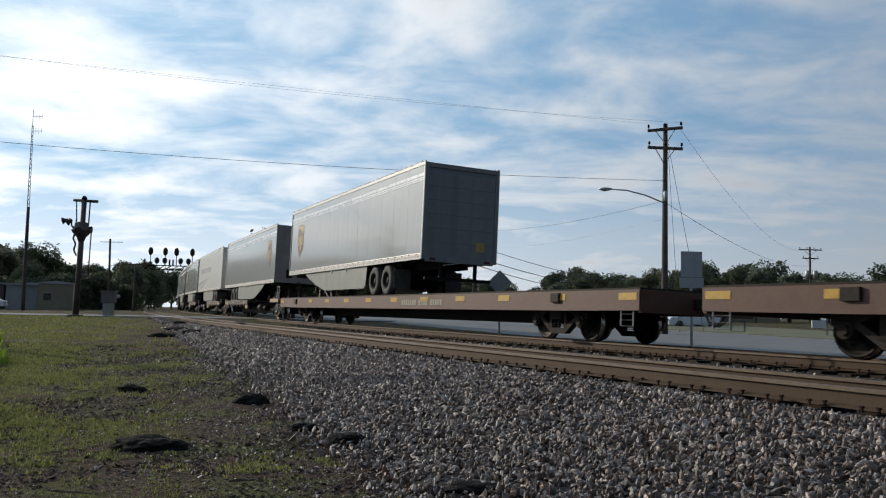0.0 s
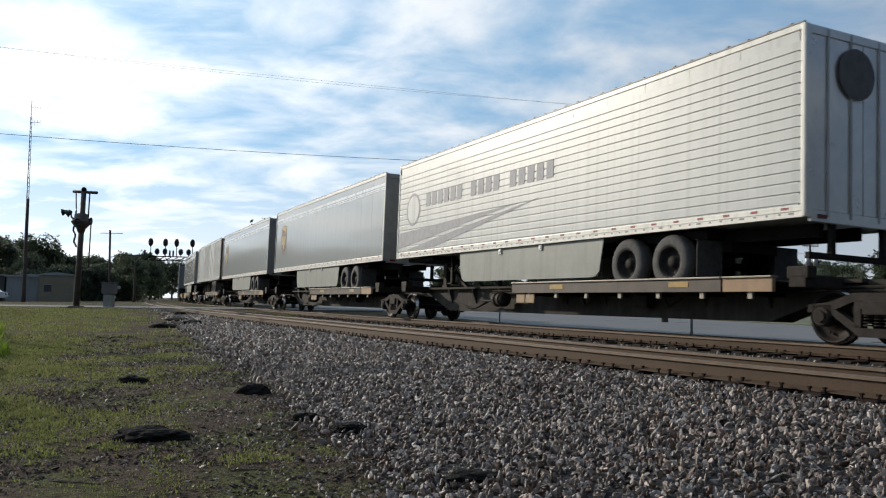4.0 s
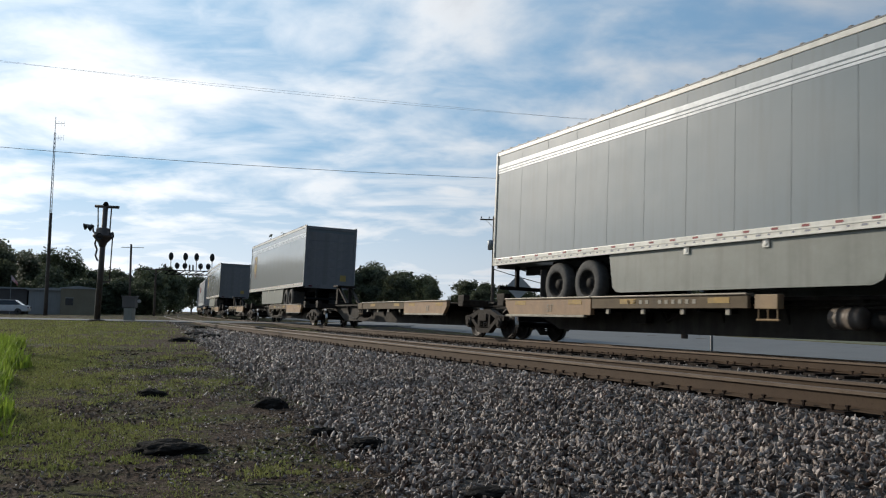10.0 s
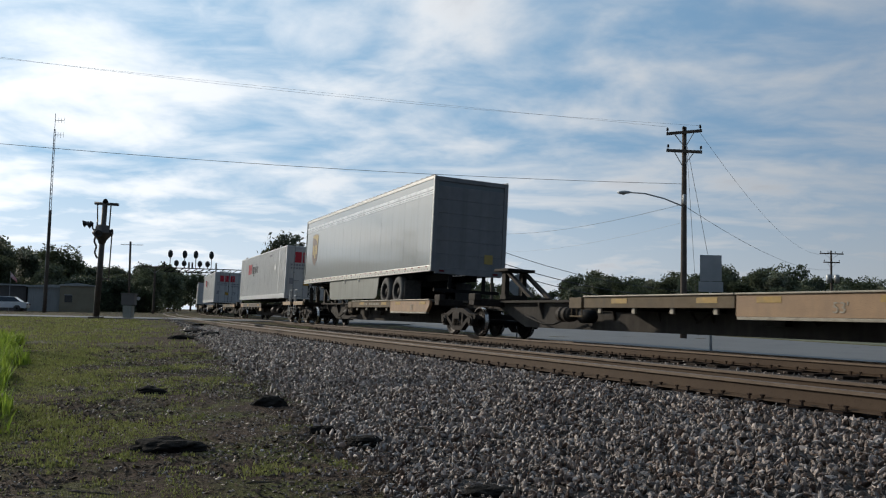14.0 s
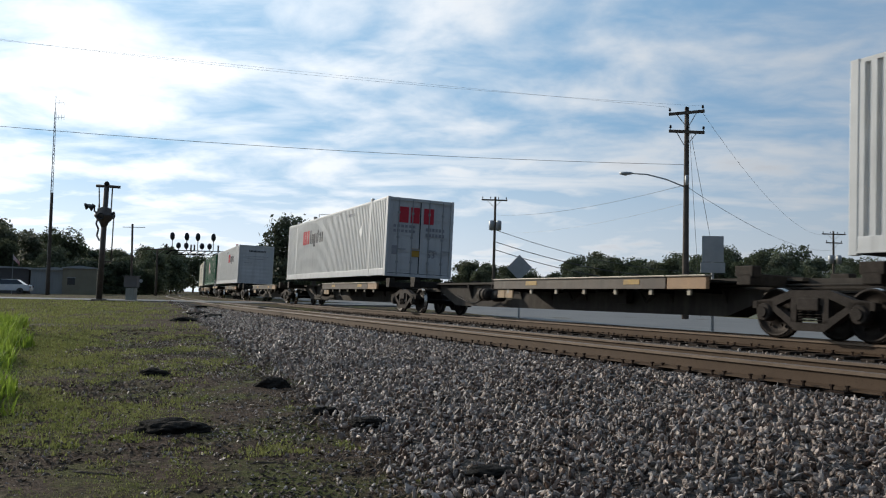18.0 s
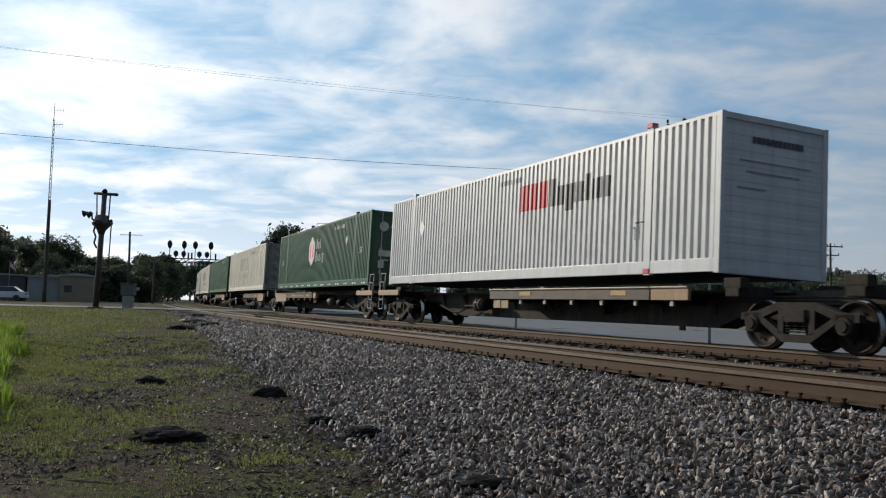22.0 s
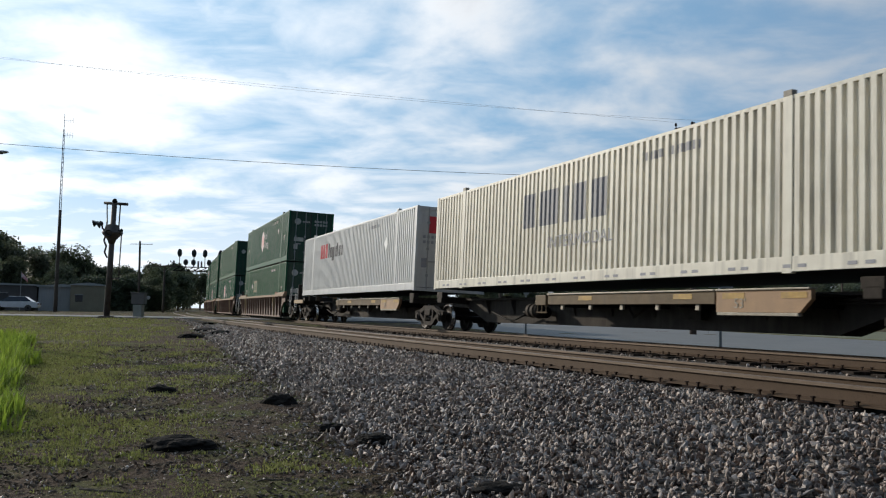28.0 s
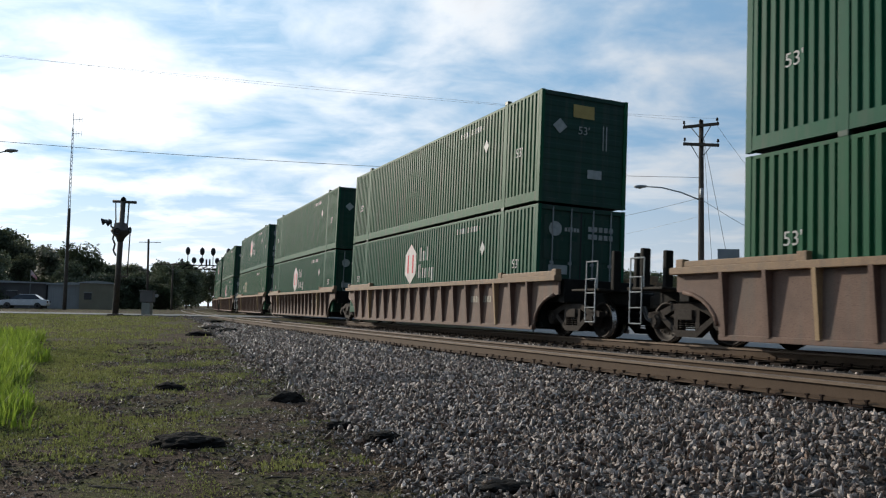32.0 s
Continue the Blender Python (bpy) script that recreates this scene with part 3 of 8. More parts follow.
# ---- ground: one sheet out to the horizon ----
def make_ground():
    xs = sorted({*np.arange(-30, 30.1, 0.5).round(2), *np.arange(-120, 121, 6.0), -2500, -1400, -800, -450, -260, 180, 260, 450, 800, 1400, 2500})
    ys = sorted({*np.arange(-8, 60.1, 0.5).round(2), *np.arange(-60, 241, 6.0), -2500, -1200, -600, -300, -150, 320, 450, 700, 1100, 1700, 2600})
    verts = []
    for y in ys:
        for x in xs:
            z = ground_z(x, y)
            if abs(x) <= 30 and -8 <= y <= 60:
                z += 0.035 * noise.noise((x * 0.6, y * 0.6, 0)) + 0.012 * noise.noise((x * 2.1, y * 2.1, 4))
                if y > 44:
                    z -= 0.02
            verts.append((x, y, z))
    w = len(xs)
    faces = [(j * w + i, j * w + i + 1, (j + 1) * w + i + 1, (j + 1) * w + i) for j in range(len(ys) - 1) for i in range(w - 1)]
    me = bpy.data.meshes.new("ground")
    me.from_pydata(verts, [], faces)
    for p in me.polygons:
        p.use_smooth = True
    m = bpy.data.materials.new("ground_soil")
    m.use_nodes = True
    nt = m.node_tree
    n, l = nt.nodes, nt.links
    b = n["Principled BSDF"]
    b.inputs["Roughness"].default_value = 0.95
    b.inputs["Specular IOR Level"].default_value = 0.08
    co = n.new("ShaderNodeTexCoord")

    def tex(scale, detail):
        t = n.new("ShaderNodeTexNoise")
        t.inputs["Scale"].default_value, t.inputs["Detail"].default_value, t.inputs["Roughness"].default_value = scale, detail, 0.65
        l.new(co.outputs["Object"], t.inputs["Vector"])
        return t.outputs["Fac"]

    def mix(f, a, c, lo, hi):
        r = n.new("ShaderNodeMapRange")
        r.inputs[1].default_value, r.inputs[2].default_value = lo, hi
        l.new(f, r.inputs[0])
        k = n.new("ShaderNodeMix")
        k.data_type = "RGBA"
        l.new(r.outputs[0], k.inputs[0])
        for i, v in ((6, a), (7, c)):
            if isinstance(v, tuple):
                k.inputs[i].default_value = (*v, 1)
            else:
                l.new(v, k.inputs[i])
        return k.outputs[2]

    soil = mix(tex(16.0, 9), (0.034, 0.0235, 0.017), (0.145, 0.102, 0.073), 0.38, 0.66)
    green = mix(tex(22.0, 7), (0.052, 0.058, 0.020), (0.14, 0.142, 0.048), 0.35, 0.65)
    col = mix(tex(0.7, 9), soil, green, 0.47, 0.58)
    col = mix(tex(48.0, 5), col, (0.010, 0.008, 0.006), 0.56, 0.66)
    col = mix(tex(75.0, 3), col, (0.14, 0.115, 0.085), 0.66, 0.74)
    l.new(col, b.inputs["Base Color"])
    bp = n.new("ShaderNodeBump")
    bp.inputs["Strength"].default_value, bp.inputs["Distance"].default_value = 1.0, 0.05
    l.new(tex(34.0, 6), bp.inputs["Height"])
    l.new(bp.outputs[0], b.inputs["Normal"])
    me.materials.append(m)
    return tagged(new("ground", me), "trackside ground of dark soil and patchy short grass", "ground", kind="structure")


make_ground()


# ---- ballast: the bed, and loose stones on it ----
def bed_z(s, lat):
    """Height of the ballast surface at s, lat (without lean)."""
    t = toe(s)
    edge = -GAP - 1.55
    if lat < edge:
        x, y, _ = track(s, t)
        g = ground_z(x, y)
        k = min(max((edge - lat) / (edge - t), 0.0), 1.0)
        return -0.20 + (g + 0.015 + 0.20) * (k ** 0.92)
    if lat > 1.6:
        return -0.26 - 0.30 * min((lat - 1.6) / 1.6, 1.0)
    if -3.2 < lat < -1.5:
        return -0.235
    return -0.235 - math.sin(radians(LEAN)) * (lat if lat > -2 else lat + GAP)


def make_bed():
    lats = [-1.0, -0.8, -0.6, -0.4, -0.2, 0.0]
    verts, faces = [], []
    ss = [*np.arange(-430, -20, 6.0), *np.arange(-20, 70, 0.5), *np.arange(70, 620, 6.0)]
    k = 0
    for s in ss:
        t, edge = toe(s), -GAP - 1.55
        row = [edge + (t - 0.25 - edge) * -q for q in lats] + [-GAP, -3.25, -3.15, -1.55, -1.45, 0.0, 1.55, 1.65, 2.4, 3.2, 3.5]
        k = len(row)
        for lat in row:
            x, y, _ = track(s, lat)
            z = bed_z(s, lat) - (0.10 if lat < t - 0.05 else 0.0) - (0.2 if lat > 3.3 else 0.0)
            z += 0.012 * noise.noise((s * 1.3, lat * 1.3, 2.0)) - 0.008
            verts.append((x, y, z))
    faces = [(i * k + j, i * k + j + 1, (i + 1) * k + j + 1, (i + 1) * k + j) for i in range(len(ss) - 1) for j in range(k - 1)]
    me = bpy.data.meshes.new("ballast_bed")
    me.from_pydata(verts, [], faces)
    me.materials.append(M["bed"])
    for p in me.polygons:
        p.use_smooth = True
    return tagged(new("ballast_bed", me), "ballast bed under both railway tracks, coloured dark as the shade between stones", "ballast", kind="structure")


make_bed()


def stone_shapes(count, rnd):
    out = []
    for _ in range(count):
        bm = bmesh.new()
        bmesh.ops.create_icosphere(bm, subdivisions=1, radius=1.0)
        for v in bm.verts:
            v.co *= rnd.uniform(0.62, 1.2)
        # cut flat faces into it, as crushed rock has
        for _ in range(4):
            d = Vector((rnd.gauss(0, 1), rnd.gauss(0, 1), rnd.gauss(0, 1))).normalized()
            for v in bm.verts:
                k = v.co.dot(d) - 0.62
                if k > 0:
                    v.co -= d * k
        bm.verts.ensure_lookup_table()
        out.append((np.array([v.co for v in bm.verts]), np.array([[v.index for v in f.verts] for f in bm.faces])))
        bm.free()
    return out


def scatter_stones(name, places, material, label, category):
    """One mesh of many loose stones; places: rows of x, y, z, size."""
    rnd = random.Random(3)
    shapes = stone_shapes(14, rnd)
    vs, fs, base = [], [], 0
    for x, y, z, r in places:
        sv, sf = shapes[rnd.randrange(14)]
        q = np.array(Euler((rnd.uniform(0, 6.3), rnd.uniform(0, 6.3), rnd.uniform(0, 6.3))).to_matrix())
        v = (sv * (r * rnd.uniform(0.9, 1.9), r * rnd.uniform(0.6, 1.15), r * rnd.uniform(0.32, 0.65))) @ q.T
        vs.append(v + (x, y, z))
        fs.append(sf + base)
        base += len(sv)
    v, f = np.concatenate(vs), np.concatenate(fs)
    me = bpy.data.meshes.new(name)
    me.from_pydata(v.tolist(), [], f.tolist())
    me.materials.append(material)
    return tagged(new(name, me), label, category, kind="stuff")


def ballast_places():
    rnd = random.Random(11)
    out = []
    for s0, s1, per, r0, r1 in ((-9, 6, 660, 0.015, 0.035), (6, 14, 560, 0.017, 0.036), (14, 26, 280, 0.024, 0.044), (26, 52, 95, 0.034, 0.060)):
        area = (s1 - s0) * 3.6
        for _ in range(int(area * per)):
            s = rnd.uniform(s0, s1)
            t = toe(s)
            lat = rnd.uniform(t - 0.35, -GAP - 0.95 - 0.18 * rnd.random())
            if lat < t and rnd.random() < (t - lat) / 0.35:
                continue
            # soil has washed over the foot of the slope further along
            if lat < t + 1.2 and rnd.random() < 0.8 * (1 - (lat - t) / 1.2) * min(1.0, max(0.0, (s - 3) / 9)):
                continue
            x, y, _ = track(s, lat)
            if y < 1.2:
                continue
            out.append((x, y, bed_z(s, lat) + rnd.uniform(-0.006, 0.034), rnd.uniform(r0, r1)))
    # between the rails of both tracks
    for lat0, lat1, n in ((-GAP - 1.2, -GAP + 1.3, 5200), (-GAP + 1.3, -1.3, 5200), (-1.2, 1.4, 3000)):
        for _ in range(n):
            s, lat = rnd.uniform(-12, 34), rnd.uniform(lat0, lat1)
            x, y, _ = track(s, lat)
            out.append((x, y, bed_z(s, lat) - 0.01, rnd.uniform(0.024, 0.042)))
    return out


scatter_stones("ballast_stones", ballast_places(), M["stone"], "loose crushed grey railway ballast stones", "ballast")


def gravel_places():
    rnd = random.Random(21)
    out = []
    for _ in range(42000):
        x, y = rnd.uniform(-7, 2.5), rnd.uniform(3.2, 18)
        s, lat = across(x, y)
        if lat > toe(s) + 0.2 or rnd.random() > math.exp((lat - toe(s)) / 1.8):
            continue
        out.append((x, y, ground_z(x, y) + 0.004, rnd.uniform(0.006, 0.022)))
    return out


scatter_stones("loose_gravel", gravel_places(), M["stone"], "small gravel strewn on the dark soil beside the ballast", "gravel")

# ---- the train ----
SPEED = 12.95
NEAR = Matrix(((0, 0, -1, 0), (-1, 0, 0, 0), (0, 1, 0, 0), (0, 0, 0, 1)))      # writing on the side towards the camera
FAR = Matrix(((0, 0, 1, 0), (1, 0, 0, 0), (0, 1, 0, 0), (0, 0, 0, 1)))
END = Matrix(((1, 0, 0, 0), (0, 0, -1, 0), (0, 1, 0, 0), (0, 0, 0, 1)))        # writing on the end that faces along -y
MOVING = []                                                                    # (thing, place on the train, height, half base, turn)
WHEELS = []                                                                    # (wheelset, rest pose, place on the train)
L2, W2 = 8.075, 1.30


def rib_line(y0, y1, pitch=0.20, depth=0.065):
    """The outline, seen from above, of a trapezoid-corrugated wall: (y, depth in from the face)."""
    n = max(1, round((y1 - y0) / pitch))
    p = (y1 - y0) / n
    out = []
    for i in range(n):
        a = y0 + i * p
        out += [(a, depth), (a + 0.22 * p, depth), (a + 0.32 * p, 0.0), (a + 0.82 * p, 0.0), (a + 0.92 * p, depth)]
    out.append((y1, depth))
    return out


def ribbed(bm, y0, y1, z0, z1, x, out, line=None, lift=0.0):
    """A corrugated sheet on the face x, whose outside points along out (+1 or -1)."""
    line = line or rib_line(y0, y1)
    A = [bm.verts.new((x - out * (d - lift), y, z0)) for y, d in line]
    B = [bm.verts.new((x - out * (d - lift), y, z1)) for y, d in line]
    for i in range(len(line) - 1):
        bm.faces.new((A[i], A[i + 1], B[i + 1], B[i]))


def clip_line(line, a, b):
    """The stretch of an outline between a and b."""
    ys, ds = [p[0] for p in line], [p[1] for p in line]
    mid = [p for p in line if a < p[0] < b]
    return [(a, float(np.interp(a, ys, ds))), *mid, (b, float(np.interp(b, ys, ds)))]


MAIN_LINE = rib_line(-6.0, 6.0)


def painted(name, marks, z0, material, parent, label=""):
    """Marks painted on the corrugated wall: rows of (y0, y1, low, high), following the ribs on both sides."""
    bm = BM()
    for a, b, lo, hi in marks:
        ln = clip_line(MAIN_LINE, a, b)
        ribbed(bm, a, b, z0 + lo, z0 + hi, -W2, -1, ln, 0.004)
    return part(name, bm, material, parent, label)


CACHE = {}


def container(paint, end_paint, doors, label, group, style):
    """A 53-foot container; its foot is at z = 0, the end with doors (or a plain end) faces -y."""
    H = 2.90
    c = thing("shipping_container", label, "shipping container", group)

    def shared(key, make, mat):
        key = (key, mat.name)
        if key not in CACHE:
            CACHE[key] = mesh_of(key[0], make(), mat)
        o = new(key[0].split("|")[0], CACHE[key])
        o.parent = c
        return o

    def side(x, out):
        def make():
            bm = BM()
            ribbed(bm, 0, 0, 0.26, H - 0.06, x, out, MAIN_LINE)
            for a, b in ((-L2 + 0.09, -6.2), (6.2, L2 - 0.09)):
                ribbed(bm, a, b, 0.26, H - 0.06, x, out)
            return bm
        return make

    shared("side_panel", side(-W2, -1), paint)
    shared("side_panel|far", side(W2, 1), paint)
    for x in (-1, 1):
        for y in (-L2 + 0.06, -6.1, 6.1, L2 - 0.06):
            wide = 0.07 if abs(y) > 7 else 0.10
            def post(wide=wide):
                bm = BM()
                box(bm, -0.05, 0.05, -wide, wide, 0, H, 0.008)
                return bm
            o = shared("post|%.2f" % wide, post, paint)
            o.matrix_basis = pose(x * (W2 - 0.04), y, 0)
            if abs(y) < 7:
                def cast():
                    bm = BM()
                    box(bm, -0.06, 0.06, -0.09, 0.09, 0, 0.10, 0.01)
                    return bm
                k = shared("corner_casting", cast, end_paint)
                k.matrix_basis = pose(x * (W2 - 0.045), y, H - 0.005)
        def low():
            bm = BM()
            for a, b in ((-L2 + 0.12, -6.2), (-6.0, 6.0), (6.2, L2 - 0.12)):
                box(bm, -0.05, 0.05, a, b, 0.03, 0.275, 0.01)
                box(bm, -0.055, 0.055, a, b, 0.03, 0.055)
            return bm
        o = shared("bottom_rail", low, paint)
        o.matrix_basis = pose(x * (W2 - 0.045), 0, 0)
        def slots():
            bm = BM()
            y = -7.7
            while y < 7.8:
                if abs(abs(y) - 6.1) > 0.3:
                    box(bm, -0.003, 0.003, y, y + 0.16, 0.09, 0.145)
                    box(bm, -0.003, 0.003, y + 0.30, y + 0.46, 0.09, 0.145)
                y += 1.22
            return bm
        if style in ("cream", "green_dash"):
            o = tagged(shared("slot_row", slots, M["ink_faded"] if style == "cream" else M["mark_white"]), kind="stuff")
            o.matrix_basis = pose(x * (W2 + 0.0085), 0, 0)
        def top():
            bm = BM()
            box(bm, -0.03, 0.03, -L2 + 0.1, L2 - 0.1, H - 0.07, H + 0.0, 0.008)
            return bm
        o = shared("top_rail", top, paint)
        o.matrix_basis = pose(x * (W2 - 0.035), 0, 0)

    def roof():
        bm = BM()
        box(bm, -W2 + 0.06, W2 - 0.06, -L2 + 0.05, L2 - 0.05, H - 0.05, H - 0.015)
        return bm
    shared("roof", roof, end_paint)

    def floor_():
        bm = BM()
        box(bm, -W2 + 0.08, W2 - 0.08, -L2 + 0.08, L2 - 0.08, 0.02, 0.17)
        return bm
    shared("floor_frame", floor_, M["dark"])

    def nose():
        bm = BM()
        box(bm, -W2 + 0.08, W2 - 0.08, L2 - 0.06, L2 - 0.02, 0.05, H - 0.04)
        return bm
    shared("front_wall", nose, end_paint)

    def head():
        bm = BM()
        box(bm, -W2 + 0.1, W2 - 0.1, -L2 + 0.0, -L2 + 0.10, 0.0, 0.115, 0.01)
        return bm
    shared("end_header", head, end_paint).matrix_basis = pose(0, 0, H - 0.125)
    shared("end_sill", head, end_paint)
    if doors:
        for x0, x1 in ((-W2 + 0.11, -0.012), (0.012, W2 - 0.11)):
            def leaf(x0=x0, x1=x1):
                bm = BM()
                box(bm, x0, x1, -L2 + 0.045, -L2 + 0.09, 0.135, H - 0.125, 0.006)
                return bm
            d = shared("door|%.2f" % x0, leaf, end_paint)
            for k in range(4):
                def pressed(x0=x0, x1=x1):
                    bm = BM()
                    box(bm, x0 + 0.09, x1 - 0.09, -L2 + 0.030, -L2 + 0.0448, 0, 0.50, 0.006)
                    return bm
                o = shared("door_panel|%.2f" % x0, pressed, end_paint)
                o.parent = d
                o.matrix_basis = pose(0, 0, 0.25 + k * 0.63)
            for fx in (0.28, 0.74):
                x = x0 + (x1 - x0) * fx
                def bar():
                    bm = BM()
                    rod(bm, (0, 0, 0.06), (0, 0, H - 0.05), 0.02, seg=6)
                    for z in (0.5, 1.4, 2.3):
                        box(bm, -0.05, 0.05, -0.005, 0.04, z, z + 0.07)
                    box(bm, -0.02, 0.30, -0.035, -0.012, 0.98, 1.03)
                    return bm
                o = shared("lock_rod", bar, M["galv"])
                o.parent = d
                o.matrix_basis = pose(x, -L2 + 0.005, 0)
            def gasket(x0=x0, x1=x1):
                bm = BM()
                xs = x1 if x0 < 0 else x0
                box(bm, xs - 0.011, xs + 0.011, -L2 + 0.042, -L2 + 0.06, 0.14, H - 0.13)
                return bm
            o = shared("door_seal|%.2f" % x0, gasket, M["black"])
            o.parent = d
            for z in (0.4, 1.1, 1.8, 2.5):
                def hinge():
                    bm = BM()
                    rod(bm, (0, 0, -0.06), (0, 0, 0.06), 0.022, seg=6)
                    return bm
                o = shared("hinge", hinge, end_paint)
                o.parent = d
                o.matrix_basis = pose(x0 - 0.01 if x0 < 0 else x1 + 0.01, -L2 + 0.03, z)
    else:
        def blank():
            bm = BM()
            line = [(0.12, 0.0)]
            for k in range(9):
                z = 0.26 + k * 0.28
                line += [(z, 0.0), (z + 0.03, -0.006), (z + 0.14, -0.006), (z + 0.17, 0.0)]
            line.append((H - 0.11, 0.0))
            plate(bm, [(-L2 + 0.036 + d, z) for z, d in line] + [(-L2 + 0.07, H - 0.11), (-L2 + 0.07, 0.12)], "x", -W2 + 0.1, W2 - 0.1)
            return bm
        shared("end_wall", blank, end_paint)
    return c


def box_marks(y0, widths, gap, lo, heights):
    """Letter-sized plain bars in a row, read from y0 towards -y."""
    out, y = [], y0
    for w, (a, b) in zip(widths, heights):
        out.append((y - w, y, lo + a, lo + b))
        y -= w + gap
    return out


def end_bars(name, rows, material, parent, label=""):
    bm = BM()
    for x0, x1, z0, z1 in rows:
        box(bm, x0, x1, -L2 + 0.012, -L2 + 0.017, z0, z1)
    return part(name, bm, material, parent, label)


def diamond(bm, y, z, r, x):
    plate(bm, [(y - r * 0.8, z), (y, z - r), (y + r * 0.8, z), (y, z + r)], "x", x - 0.003, x + 0.003)


def white_container(label, group, doors, z=1.215):
    c = container(M["cwhite"], M["cwhite"], doors, label, group, "white")
    big = (0.0, 0.66)
    st, pl, nb = (4.80, -4.95, -2.8) if doors else (-1.0, 5.35, 0.25)
    painted("red_mark", box_marks(st, (0.40, 0.34, 0.38), 0.09, 1.72, (big, big, big)), 0, M["red"], c, "red letter-sized bars of the owner's mark")
    painted("dark_mark", box_marks(st - 1.44, (0.22, 0.28, 0.27, 0.09, 0.23, 0.19, 0.09, 0.22, 0.23), 0.07, 1.72, (big, (0, 0.46), (-0.16, 0.46), (0, 0.46), (0, 0.46), (0, 0.60), (0, 0.46), (0, 0.46), (0, 0.46))), 0, M["ink"], c, "dark letter-sized bars of the owner's mark")
    bm = BM()
    diamond(bm, pl, 1.80, 0.27, -W2 - 0.006)
    part("placard", bm, M["mark_white"], c, "white diamond placard")
    tagged(painted("number_bars", box_marks(nb, (0.10,) * 8, 0.06, 2.50, ((0, 0.13),) * 8), 0, M["ink_faded"], c), kind="stuff")
    if doors:
        end_bars("red_mark", [(-0.86, -0.48, 1.98, 2.56), (-0.40, -0.05, 1.98, 2.56), (0.12, 0.52, 1.98, 2.56)], M["red"], c, "red letter-sized bars on the doors")
        tagged(end_bars("notice_panel", [(-1.05 + i * 0.15, -0.95 + i * 0.15, z, z + 0.10) for z in (1.62, 1.80) for i in range(6)] + [(0.22 + i * 0.13, 0.31 + i * 0.13, z, z + 0.12) for z in (1.52, 1.72) for i in range(6)], M["ink_faded"], c), kind="stuff")
        end_bars("caution_label", [(-0.30, 0.00, 0.75, 1.05)], M["yellow"], c, "yellow caution label")
        end_bars("grey_label", [(-1.08, -0.86, 0.80, 1.12)], M["ink_faded"], c)
        letters("size_mark", "53'", 0.34, M["ink_faded"], c, Matrix.Translation((0.30, -L2 + 0.012, 0.74)) @ END)
    else:
        for z in (0.03, 2.925):
            bm = BM()
            box(bm, -W2 - 0.03, -W2 + 0.12, -6.19, -6.01, z, z + 0.10, 0.012)
            part("red_casting", bm, M["red"], c, "red painted corner casting")
        painted("scrawl_mark", [(-5.72, -5.69, 0.72, 0.98), (-5.62, -5.59, 0.72, 0.98), (-5.86, -5.83, 0.72, 1.02), (-5.72, -5.59, 0.95, 0.98), (-5.95, -5.70, 1.05, 1.08)], 0, M["ink"], c, "small dark scrawl")
        end_bars("small_mark", [(-0.55 + i * 0.105, -0.47 + i * 0.105, 2.40, 2.52) for i in range(12)], M["ink"], c)
        tagged(end_bars("faint_bars", [(-0.85, 0.9, 2.05, 2.08), (-0.7, 0.6, 1.85, 1.88), (-0.9, -0.2, 1.55, 1.58)], M["ink_faded"], c), kind="stuff")
    return c


def hexagon(y, z, r):
    return [(y - r * 0.74, z + r * 0.5), (y - r * 0.74, z - r * 0.5), (y, z - r), (y + r * 0.74, z - r * 0.5), (y + r * 0.74, z + r * 0.5), (y, z + r)]


